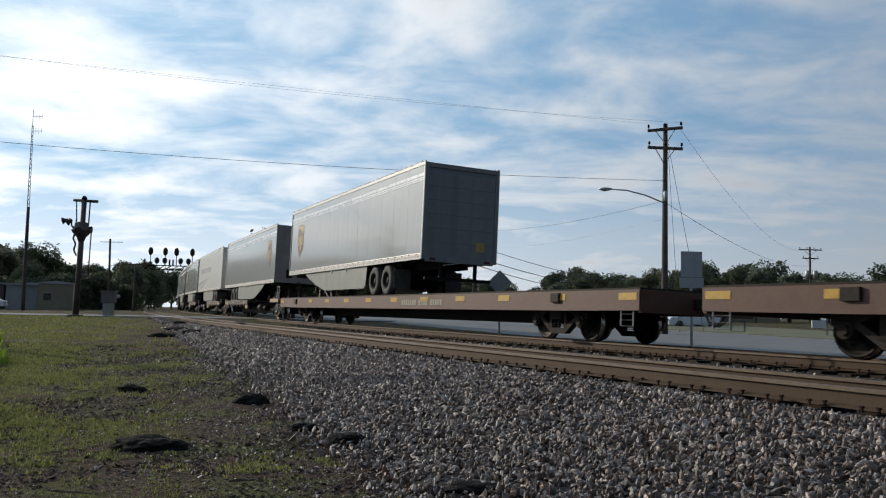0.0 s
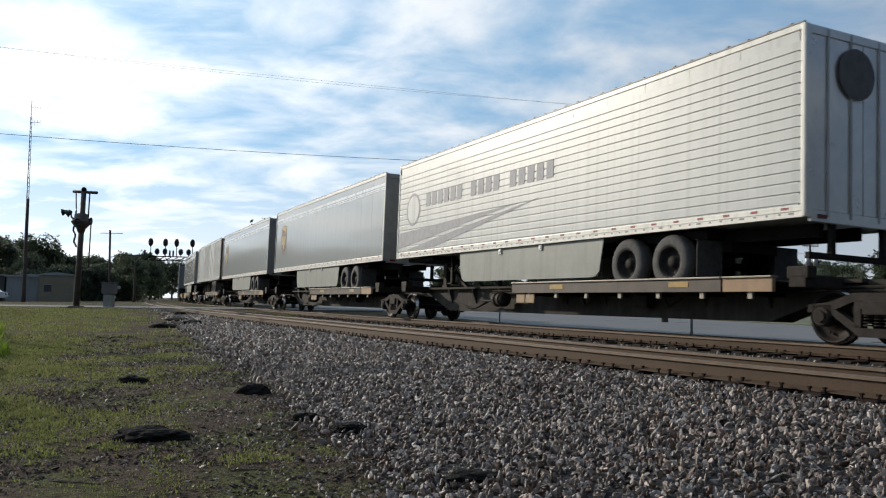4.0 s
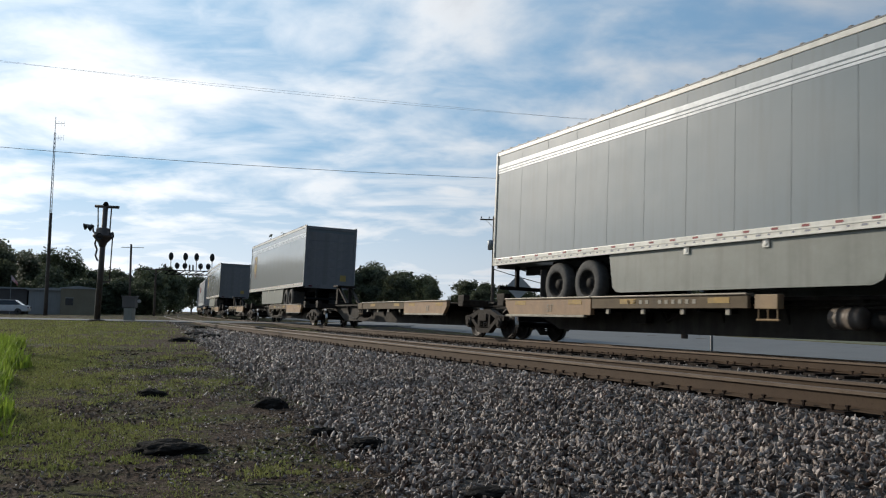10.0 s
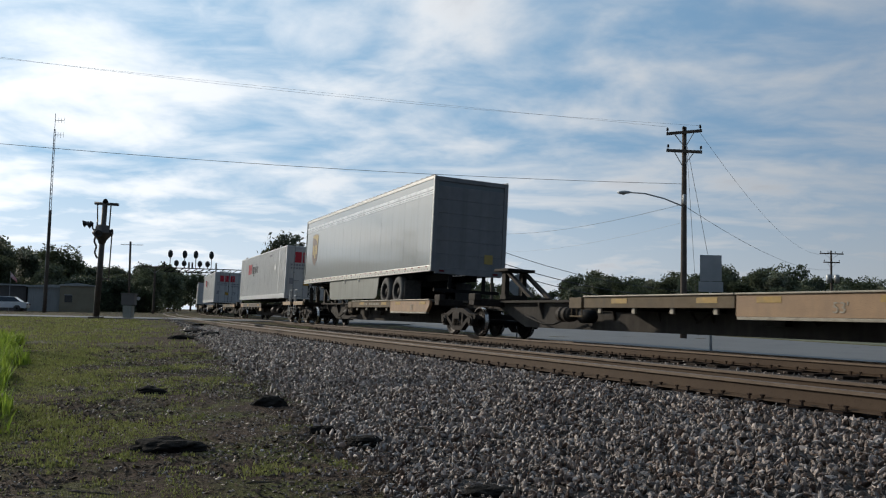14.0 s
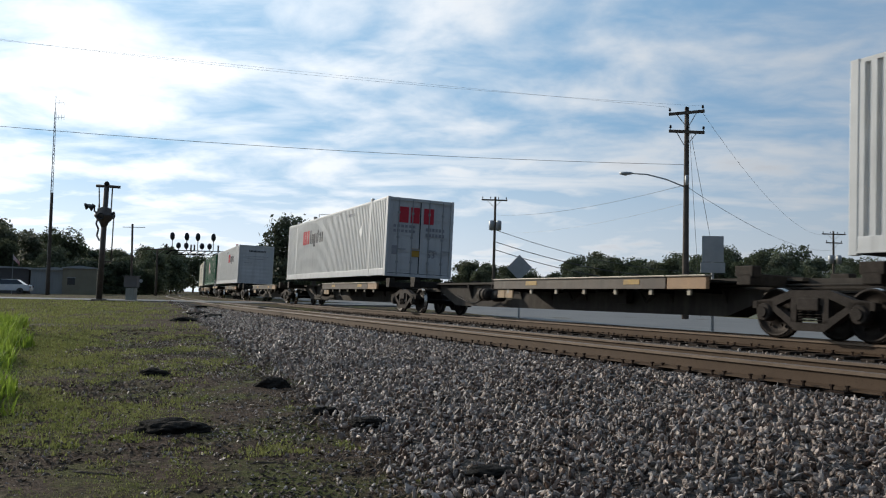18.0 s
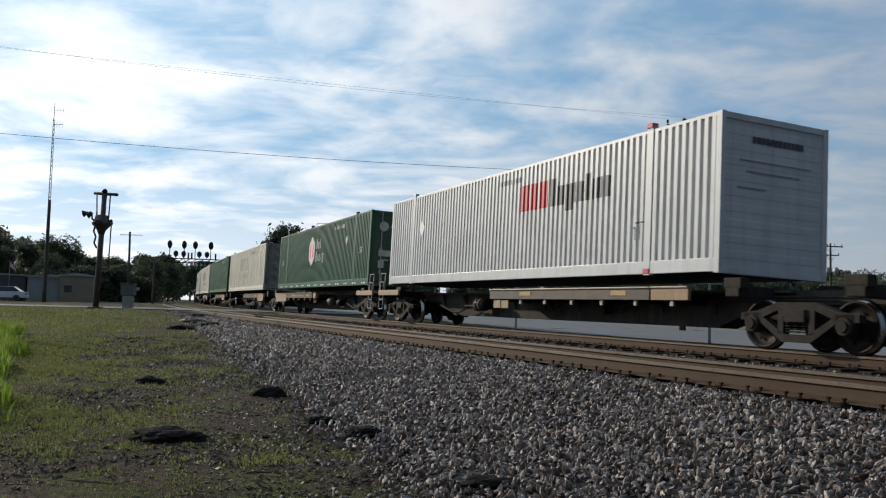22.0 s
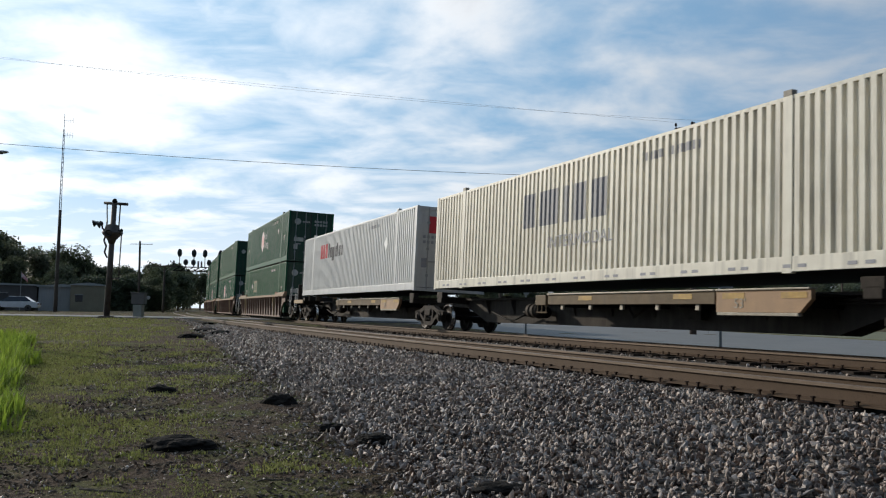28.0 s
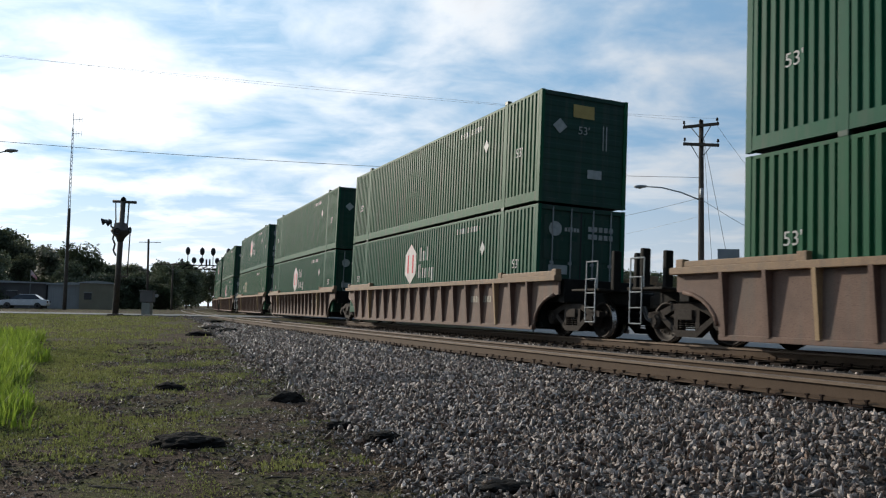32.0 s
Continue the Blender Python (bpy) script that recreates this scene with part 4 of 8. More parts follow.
def green_container(label, group, doors=True, faded=False, logo=True, badge=False, dash=False):
    paint = M["green2"] if faded else M["green"]
    c = container(paint, M["green_end_shaded"], doors, label, group, "green_dash" if dash else "green")
    if logo:
        bm = BM()
        plate(bm, hexagon(0.90, 1.75, 0.70), "x", -W2 - 0.008, -W2 - 0.004)
        lg = part("white_badge", bm, M["mark_pink"], c, "white hexagon badge")
        bm = BM()
        for a, b, lo, hi in ((0.60, 0.74, 1.43, 2.07), (1.06, 1.20, 1.43, 2.07)):
            box(bm, -W2 - 0.012, -W2 - 0.0085, a, b, lo, hi)
        part("red_figure", bm, M["red"], lg)
        painted("white_mark", box_marks(0.07, (0.18, 0.15, 0.15), 0.14, 1.82, ((0, 0.46), (0, 0.33), (0, 0.46))) + box_marks(0.13, (0.20, 0.11, 0.15, 0.15, 0.15), 0.14, 1.24, ((0, 0.46), (0, 0.33), (0, 0.33), (0, 0.33), (-0.11, 0.33))), 0, M["mark_soft"], c, "white letter-sized bars beside the badge")
    if badge:
        bm = BM()
        box(bm, -W2 - 0.008, -W2 - 0.004, 2.3, 3.75, 1.32, 2.12)
        g = part("yellow_badge", bm, M["gold_faded"], c, "faded yellow panel with dark marks")
        bm = BM()
        for y in (2.45, 2.9, 3.35):
            box(bm, -W2 - 0.012, -W2 - 0.0085, y, y + 0.24, 1.48, 1.95)
        part("dark_bars", bm, M["green2"], g)
        bm = BM()
        diamond(bm, 4.4, 1.72, 0.24, -W2 - 0.006)
        part("placard", bm, M["mark_soft"], c, "white diamond placard")
    else:
        bm = BM()
        diamond(bm, -4.9, 1.95, 0.20, -W2 - 0.006)
        part("placard", bm, M["mark_soft"], c, "white diamond placard")
    tagged(painted("number_bars", box_marks(-3.0, (0.10,) * 4, 0.05, 2.48, ((0, 0.16),) * 4) + box_marks(-3.8, (0.10,) * 6, 0.05, 2.48, ((0, 0.16),) * 6), 0, M["mark_soft"], c), kind="stuff")
    letters("size_mark", "53'", 0.34, M["mark_soft"], c, Matrix.Translation((-W2 - 0.006, 7.25, 1.30)) @ NEAR)
    letters("size_mark", "53'", 0.34, M["mark_soft"], c, Matrix.Translation((-W2 - 0.006, -6.75, 1.30)) @ NEAR)
    if doors:
        bm = BM()
        ring(bm, (-0.78, -L2 + 0.01, 2.30), "y", [(0.19, -0.003), (0.19, 0.003)], 12)
        part("round_mark", bm, M["mark_soft"], c)
        tagged(end_bars("notice_panel", [(-0.5 + i * 0.09, -0.44 + i * 0.09, 2.25, 2.35) for i in range(5)] + [(0.2 + i * 0.16, 0.31 + i * 0.16, z, z + 0.13) for z in (2.1, 2.3) for i in range(5)] + [(-0.95, -0.40, 1.15, 1.38), (-0.95, -0.72, 0.70, 0.98), (0.1, 0.3, 0.62, 0.82)], M["mark_soft"], c), kind="stuff")
    else:
        end_bars("yellow_label", [(-0.35, 0.28, 2.28, 2.62)], M["gold"], c, "yellow label")
        bm = BM()
        plate(bm, [(-0.95, 2.0), (-0.74, 1.80), (-0.53, 2.0), (-0.74, 2.2)], "y", -L2 + 0.012, -L2 + 0.017)
        part("placard", bm, M["mark_soft"], c, "white diamond placard")
        letters("size_mark", "53'", 0.30, M["mark_soft"], c, Matrix.Translation((-0.20, -L2 + 0.012, 1.85)) @ END)
        tagged(end_bars("white_bars", [(0.12, 0.55, 0.72, 0.95), (0.56, 0.59, 1.5, 2.15), (0.66, 0.69, 1.5, 2.15)], M["mark_soft"], c), kind="stuff")
    return c


def cream_container(label, group, dark_end):
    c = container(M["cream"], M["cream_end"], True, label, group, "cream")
    painted("faded_mark", box_marks(2.50, (0.58, 0.84, 0.22, 0.52, 0.58), 0.22, 1.45, ((0, 0.86), (0, 0.86), (0, 0.86), (0, 0.86), (0, 0.86))), 0, M["ink_faded"] if dark_end else M["mark_ghost"], c, "faded grey letter-sized bars")
    letters("intermodal_word", "INTERMODAL", 0.40, M["ink_faded"] if dark_end else M["mark_ghost"], c, Matrix.Translation((-W2 - 0.006, 1.30, 0.88)) @ NEAR, "faded grey word", 1.08)
    tagged(painted("number_bars", box_marks(-2.4, (0.10,) * 4, 0.05, 2.42, ((0, 0.17),) * 4) + box_marks(-3.2, (0.10,) * 6, 0.05, 2.42, ((0, 0.17),) * 6), 0, M["ink_faded"], c), kind="stuff")
    if dark_end:
        tagged(end_bars("dark_bars", [(-1.0 + i * 0.4, -0.7 + i * 0.4, 2.05, 2.45) for i in range(5)], M["ink"], c), kind="stuff")
    return c


# ---- road trailers ----
def trailer(style, label, group):
    """A 53-foot road trailer on its wheels; z = 0 is the rail top, its nose points along +y."""
    z0, z1 = 1.93, 4.98
    t = thing("semi_trailer", label, "semi trailer", group)
    paint = {"parcel": M["trailer"], "ribbed": M["trailer_white"], "reefer": M["trailer_white"]}[style]

    def shared(key, make, mat, at=None, parent=None, lab=""):
        k = ("t|" + key, mat.name)
        if k not in CACHE:
            CACHE[k] = mesh_of(key, make(), mat)
        o = new(key.split("|")[0], CACHE[k])
        o.parent = parent or t
        if at is not None:
            o.matrix_basis = at
        if lab:
            o["label"] = lab
        return o

    def core():
        bm = BM()
        box(bm, -W2 + 0.03, W2 - 0.03, -L2 + 0.03, L2 - 0.03, z0 + 0.05, z1 - 0.03)
        return bm
    shared("body", core, paint)
    w = (2 * L2 - 0.24) / 13
    for i in range(13):
        def sheet(w=w):
            bm = BM()
            box(bm, -0.012, 0.012, 0.0035, w - 0.0035, z0 + 0.17, z1 - 0.06, 0.002)
            return bm
        for x in (-1, 1):
            shared("panel", sheet, paint, pose(x * (W2 - 0.02), -L2 + 0.12 + i * w, 0))
    for x in (-1, 1):
        def toprail():
            bm = BM()
            box(bm, -0.02, 0.02, -L2 + 0.02, L2 - 0.02, z1 - 0.10, z1, 0.012)
            return bm
        shared("top_rail", toprail, M["white_rail"], pose(x * (W2 - 0.012), 0, 0))
        def roof_edge():
            bm = BM()
            box(bm, -0.028, 0.024, -L2 + 0.02, L2 - 0.02, z1 + 0.001, z1 + 0.028, 0.006)
            for k in range(36):
                y = -L2 + 0.25 + k * 0.447
                box(bm, -0.034, 0.03, y, y + 0.06, z1 + 0.026, z1 + 0.05)
            return bm
        shared("roof_edge", roof_edge, M["trailer_end"], pose(x * (W2 - 0.015), 0, 0))
        def lowrail():
            bm = BM()
            box(bm, -0.02, 0.02, -L2 + 0.03, L2 - 0.03, z0, z0 + 0.19, 0.01)
            box(bm, -0.035, 0.035, -L2 + 0.03, L2 - 0.03, z0 - 0.0, z0 + 0.025)
            box(bm, -0.030, 0.030, -L2 + 0.03, L2 - 0.03, z0 + 0.098, z0 + 0.112)
            return bm
        shared("bottom_rail", lowrail, paint if style == "ribbed" else M["white_rail"], pose(x * (W2 - 0.008), 0, 0))
        def tape():
            bm = BM()
            for k in range(0, 26, 4 if style == "ribbed" else 1):
                y = -L2 + 0.3 + k * 0.615
                box(bm, -0.0025, 0.0025, y, y + 0.14, z0 + 0.13, z0 + 0.168)
            return bm
        tagged(shared("red_tape|" + style, tape, M["tape_red"], pose(x * (W2 + 0.0145), 0, 0)), kind="stuff")
        def slot():
            bm = BM()
            for k in range(64):
                y = -L2 + 0.2 + k * 0.25
                box(bm, -0.002, 0.002, y, y + (0.10 if k % 4 == 0 else 0.045), z0 + 0.05, z0 + 0.08)
            return bm
        tagged(shared("slot_row", slot, M["ink_faded"], pose(x * (W2 + 0.0143), 0, 0)), kind="stuff")
        def corner():
            bm = BM()
            box(bm, -0.05, 0.05, -0.045, 0.045, z0 + 0.0, z1 - 0.005, 0.02)
            return bm
        for y in (-L2 + 0.03, L2 - 0.04):
            shared("corner_post", corner, M["white_rail"] if y < 0 else paint, pose(x * (W2 - 0.03), y, 0))
        if style == "parcel":
            for k, (dz, hh) in enumerate(((0.34, 0.10), (0.47, 0.045), (0.535, 0.045))):
                def stripe(dz=dz, hh=hh):
                    bm = BM()
                    box(bm, -0.003, 0.003, -L2 + 0.05, L2 - 0.05, z1 - dz - hh, z1 - dz)
                    return bm
                shared("stripe|%d" % k, stripe, M["stripe"], pose(x * (W2 - 0.004), 0, 0))
            # the owner's badge: a brown shield under a gold field
            y, z = 6.35, 3.58
            s = [(y - 0.50, z + 0.62), (y - 0.50, z - 0.25), (y - 0.42, z - 0.50), (y - 0.22, z - 0.70), (y, z - 0.84), (y + 0.22, z - 0.70), (y + 0.42, z - 0.50), (y + 0.50, z - 0.25), (y + 0.50, z + 0.62), (y, z + 0.70)]
            def badge(s=s):
                return plate(BM(), s, "x", -0.002, 0.002)
            b = shared("shield_badge", badge, M["shield"], pose(x * (W2 - 0.0035), 0, 0), lab="brown shield badge")
            def field(y=y, z=z):
                bm = BM()
                plate(bm, [(y + 0.46, z + 0.52), (y + 0.46, z + 0.58), (y, z + 0.65), (y - 0.46, z + 0.58), (y - 0.46, z + 0.06), (y - 0.34, z + 0.26), (y - 0.12, z + 0.40), (y + 0.16, z + 0.48)], "x", -0.002, 0.002)
                for k, lo_, hi_ in ((0.25, -0.30, 0.14), (-0.02, -0.48, 0.14), (-0.27, -0.30, 0.14)):
                    box(bm, -0.002, 0.002, y + k - 0.09, y + k + 0.09, z + lo_, z + hi_)
                return bm
            shared("gold_field", field, M["gold"], pose(x * 0.005, 0, 0), b)
        if style == "ribbed":
            def rib():
                bm = BM()
                box(bm, -0.015, 0.015, -0.022, 0.022, z0 + 0.16, z1 - 0.05, 0.006)
                for k in (0.9, 1.6, 2.3):
                    box(bm, -0.022, 0.022, -0.03, 0.03, z0 + k, z0 + k + 0.05)
                return bm
            rnd = random.Random(4)
            y = -L2 + 0.35
            while y < L2 - 0.2:
                shared("side_post", rib, paint, pose(x * (W2 - 0.002), y, 0))
                y += 0.61 if rnd.random() < 0.6 else 1.05
        if style == "reefer":
            for k in range(15):
                def flute():
                    bm = BM()
                    box(bm, -0.010, 0.010, -L2 + 0.08, L2 - 0.1, 0, 0.145, 0.005)
                    return bm
                shared("flute", flute, paint, pose(x * (W2 - 0.004), 0, z0 + 0.22 + k * 0.172))
        # skirt ahead of the wheels
        if style != "ribbed":
            def skirt():
                bm = BM()
                plate(bm, [(-3.0, z0 + 0.01), (-2.86, z0 - 0.70), (-2.74, z0 - 0.79), (-2.6, z0 - 0.81), (3.25, z0 - 0.81), (3.42, z0 - 0.74), (3.52, z0 - 0.5), (3.60, z0 + 0.01)], "x", -0.012, 0.012)
                return bm
            shared("side_skirt", skirt, M["skirt"], pose(x * (W2 - 0.06), 0, 0))
            def tab():
                bm = BM()
                box(bm, -0.012, 0.012, -0.07, 0.07, z0 - 0.14, z0 + 0.005, 0.006)
                ring(bm, (0, 0, z0 - 0.07), "x", [(0.03, -0.02), (0.045, -0.02), (0.045, 0.02), (0.03, 0.02)], 8)
                return bm
            for y in (-0.6, 1.3):
                shared("tie_down_tab", tab, M["white_rail"], pose(x * (W2 - 0.03), y, 0))
        for y in (-L2 + 3.05, -L2 + 4.30):
            def tyre():
                bm = BM()
                ring(bm, (0, 0, 0), "x", [(0.27, 0.0), (0.29, -0.14), (0.34, -0.15), (0.44, -0.145), (0.495, -0.115), (0.51, -0.06), (0.51, 0.06), (0.495, 0.115), (0.44, 0.145), (0.34, 0.15), (0.29, 0.14), (0.27, 0.002)], 24)
                return bm
            wheel = shared("wheel", tyre, M["rubber"], pose(x * 1.12, y, 1.36))
            def rim():
                bm = BM()
                ring(bm, (0, 0, 0), "x", [(0.02, 0.012), (0.295, 0.012), (0.30, -0.142), (0.285, -0.148), (0.265, -0.03), (0.13, -0.008), (0.11, -0.08), (0.02, -0.09)], 18)
                ring(bm, (0, 0, 0), "x", [(0.02, 0.014), (0.295, 0.014), (0.30, 0.142), (0.285, 0.148), (0.265, 0.03), (0.13, 0.018), (0.11, 0.08), (0.02, 0.09)], 18)
                return bm
            shared("rim", rim, M["rim"], None, wheel)
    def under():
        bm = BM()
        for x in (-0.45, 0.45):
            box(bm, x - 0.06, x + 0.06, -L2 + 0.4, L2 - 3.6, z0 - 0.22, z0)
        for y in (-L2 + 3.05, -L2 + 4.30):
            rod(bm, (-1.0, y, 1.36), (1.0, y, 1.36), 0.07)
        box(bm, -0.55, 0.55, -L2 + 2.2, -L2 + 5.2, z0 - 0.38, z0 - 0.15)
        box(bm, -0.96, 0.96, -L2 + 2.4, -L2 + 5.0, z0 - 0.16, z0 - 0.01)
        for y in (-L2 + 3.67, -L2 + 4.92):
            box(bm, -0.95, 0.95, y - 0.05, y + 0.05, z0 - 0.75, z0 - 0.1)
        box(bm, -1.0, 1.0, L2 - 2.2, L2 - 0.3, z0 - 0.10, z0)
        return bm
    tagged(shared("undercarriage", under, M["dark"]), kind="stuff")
    for x in (-1, 1):
        def leg():
            bm = BM()
            box(bm, -0.06, 0.06, -0.06, 0.06, z0 - 0.80, z0, 0.01)
            box(bm, -0.12, 0.12, -0.14, 0.14, z0 - 0.84, z0 - 0.80)
            for d in (-0.75, 0.75):
                rod(bm, (0, 0, z0 - 0.52), (0, d, z0 - 0.04), 0.03, seg=6)
            return bm
        shared("landing_leg", leg, M["dark"], pose(x * 0.80, L2 - 3.2, 0))
        def flap():
            bm = BM()
            box(bm, -0.30, 0.30, -0.006, 0.006, z0 - 0.85, z0 - 0.2)
            return bm
        shared("mud_flap", flap, M["rubber"], pose(x * 0.95, -L2 + 2.35, 0))
    def guard():
        bm = BM()
        box(bm, -1.15, 1.15, -L2 + 0.04, -L2 + 0.12, z0 - 0.62, z0 - 0.52)
        for x in (-0.6, 0.6):
            box(bm, x - 0.05, x + 0.05, -L2 + 0.05, -L2 + 0.13, z0 - 0.6, z0 + 0.02)
        return bm
    shared("rear_guard", guard, M["dark"])
    # rear: a frame, and a roll-up door or two leaves
    def frame_():
        bm = BM()
        for x in (-1, 1):
            box(bm, x * (W2 - 0.06) - 0.06, x * (W2 - 0.06) + 0.06, -L2 - 0.02, -L2 + 0.05, z0 + 0.0, z1 - 0.02, 0.01)
        box(bm, -W2 + 0.121, W2 - 0.121, -L2 - 0.02, -L2 + 0.05, z1 - 0.16, z1 - 0.02, 0.01)
        box(bm, -W2 + 0.121, W2 - 0.121, -L2 - 0.02, -L2 + 0.05, z0 - 0.06, z0 + 0.12, 0.01)
        return bm
    shared("rear_frame", frame_, M["trailer_end"] if style == "parcel" else M["rust"] if style == "ribbed" else M["alu"])
    if style == "parcel":
        for k in range(6):
            def slat():
                bm = BM()
                box(bm, -W2 + 0.125, W2 - 0.125, -L2 + 0.01, -L2 + 0.035, 0, 0.43, 0.006)
                return bm
            shared("door_slat", slat, M["trailer_end"], pose(0, 0, z0 + 0.125 + k * 0.437))
        def sticker():
            bm = BM()
            box(bm, 0.55, 0.85, -L2 - 0.004, -L2 + 0.008, z0 + 0.35, z0 + 0.65)
            return bm
        shared("rear_sticker", sticker, M["gold"])
    else:
        for x0, x1 in ((-W2 + 0.125, -0.01), (0.01, W2 - 0.125)):
            def leaf(x0=x0, x1=x1):
                bm = BM()
                box(bm, x0, x1, -L2 - 0.005, -L2 + 0.035, z0 + 0.125, z1 - 0.165, 0.006)
                return bm
            d = shared("door|%.1f" % x0, leaf, paint if style == "ribbed" else M["alu"])
            def bar():
                bm = BM()
                rod(bm, (0, -L2 - 0.025, z0 + 0.03), (0, -L2 - 0.025, z1 - 0.05), 0.018, seg=6)
                return bm
            for f in (0.3, 0.75):
                shared("lock_rod", bar, M["galv"], pose(x0 + (x1 - x0) * f, 0, 0), d)
    for x in (-1, 1):
        def lamp():
            bm = BM()
            box(bm, -0.09, 0.09, -0.012, 0.012, -0.03, 0.03)
            return bm
        shared("tail_light", lamp, M["red_off"], pose(x * 0.95, -L2 - 0.03, z0 + 0.03))
    # nose: rounded corners, connection box and vent
    def nosepiece():
        bm = BM()
        box(bm, -W2 + 0.06, W2 - 0.06, L2 - 0.05, L2 + 0.02, z0 + 0.02, z1 - 0.02, 0.02)
        return bm
    shared("nose_wall", nosepiece, M["trailer_end"] if style == "parcel" else paint)
    def nose_box():
        bm = BM()
        box(bm, -0.16, 0.16, L2 + 0.02, L2 + 0.05, z0 + 0.28, z0 + 0.72, 0.01)
        box(bm, -0.13, 0.13, L2 + 0.05, L2 + 0.06, z0 + 0.31, z0 + 0.69, 0.004)
        return bm
    for x in (-0.75, 0.55):
        shared("connection_box", nose_box, M["dark"] if x > 0 else M["trailer_end"], pose(x, 0, 0))
    def vent():
        bm = BM()
        box(bm, -0.2, 0.2, L2 + 0.02, L2 + 0.045, z1 - 0.45, z1 - 0.33)
        return bm
    shared("nose_vent", vent, M["dark"])
    if style == "reefer":
        bm = BM()
        for x in (-1, 1):
            k = x * (W2 + 0.010)
            for i in range(17):
                if i in (6, 11):
                    continue
                y = 5.9 - i * 0.42
                box(bm, k - 0.003, k + 0.003, y - 0.30, y, 3.45, 3.86)
        tagged(part("owner_bars", bm, M["ink_faded"], t, "grey letter-sized bars of the owner's name"), kind="stuff")
        bm = BM()
        for x in (-1, 1):
            k = x * (W2 + 0.009)
            plate(bm, [(7.9, 2.25), (7.9, 2.75), (0.4, 3.02), (5.0, 2.55)], "x", k - 0.002, k + 0.002)
            plate(bm, [(7.2, 2.18), (5.2, 2.18), (-0.6, 3.05), (4.6, 2.50)], "x", k - 0.0045, k - 0.0025)
        part("swoosh_stripe", bm, M["ink_faded"], t, "grey tapering stripe")
        bm = BM()
        for x in (-1, 1):
            ring(bm, (x * (W2 + 0.010), 6.85, 3.45), "x", [(0.52, -0.002), (0.52, 0.002)], 20)
        r = part("round_mark", bm, M["ink_faded"], t, "grey round mark")
        bm = BM()
        for x in (-1, 1):
            ring(bm, (x * (W2 + 0.012), 6.85, 3.45), "x", [(0.43, -0.002), (0.43, 0.002)], 20)
        part("round_field", bm, M["trailer_white"], r)
        bm = BM()
        ring(bm, (-0.2, -L2 - 0.048, 4.3), "y", [(0.42, -0.003), (0.42, 0.003)], 20)
        part("round_mark", bm, M["ink"], t)
    if style == "ribbed":
        letters("fleet_letters", "MECZ", 0.22, M["ink_faded"], t, Matrix.Translation((-W2 - 0.034, 6.9, 2.72)) @ NEAR)
        bm = BM()
        for i in range(6):
            box(bm, -W2 - 0.034, -W2 - 0.030, 6.79 - i * 0.15, 6.89 - i * 0.15, 2.42, 2.57)
        tagged(part("number_bars", bm, M["ink_faded"], t), kind="stuff")
    return t


# ---- running gear ----
def side_frame():
    """A cast truck side: top and bottom chords, two windows, spring nest and bearing ends."""
    bm = BM()
    w = 0.075
    plate(bm, [(-1.14, 0.60), (-0.78, 0.64), (-0.36, 0.78), (0.36, 0.78), (0.78, 0.64), (1.14, 0.60), (1.14, 0.48), (0.74, 0.50), (0.34, 0.66), (-0.34, 0.66), (-0.74, 0.50), (-1.14, 0.48)], "x", -w, w)
    plate(bm, [(-0.80, 0.50), (-0.68, 0.54), (-0.24, 0.27), (0.24, 0.27), (0.68, 0.54), (0.80, 0.50), (0.27, 0.14), (-0.27, 0.14)], "x", -w, w)
    for y in (-0.30, 0.30):
        box(bm, -w, w, y - 0.055, y + 0.055, 0.27, 0.67)
    for y in (-0.89, 0.89):
        ring(bm, (0, y, 0.42), "x", [(0.13, -0.11), (0.15, -0.09), (0.15, 0.08), (0.13, 0.10)], 14)
        box(bm, -w, w, y - 0.17, y + 0.17, 0.44, 0.60)
        ring(bm, (-0.115, y, 0.42), "x", [(0.085, -0.03), (0.085, 0.0)], 12)
    return bm


def springs():
    bm = BM()
    for y in (-0.16, 0.0, 0.16):
        for k in range(6):
            ring(bm, (0, y, 0.30 + k * 0.045), "z", [(0.055, 0.0), (0.070, 0.010), (0.055, 0.022)], 10)
    box(bm, -0.06, 0.06, -0.26, 0.26, 0.55, 0.65)
    return bm


def wheelset():
    bm = BM()
    for x in (-0.7525, 0.7525):
        o = 1 if x > 0 else -1
        ring(bm, (x, 0, 0), "x", [(0.06, o * 0.075), (0.12, o * 0.07), (0.15, o * 0.03), (0.34, o * 0.015), (0.36, o * 0.065), (0.405, o * 0.065), (0.415, -o * 0.035), (0.44, -o * 0.045), (0.44, -o * 0.07), (0.36, -o * 0.07), (0.34, -o * 0.02), (0.14, -o * 0.03), (0.10, -o * 0.08)], 28)
    rod(bm, (-1.02, 0, 0), (1.02, 0, 0), 0.075, seg=12)
    # lightening holes and cap screws make the turning show
    for x in (-0.85, 0.85):
        for k in range(6):
            a = k * math.pi / 3
            ring(bm, (x * 0.955, 0.24 * math.cos(a), 0.24 * math.sin(a)), "x", [(0.025, -0.012), (0.025, 0.012)], 6)
    return bm


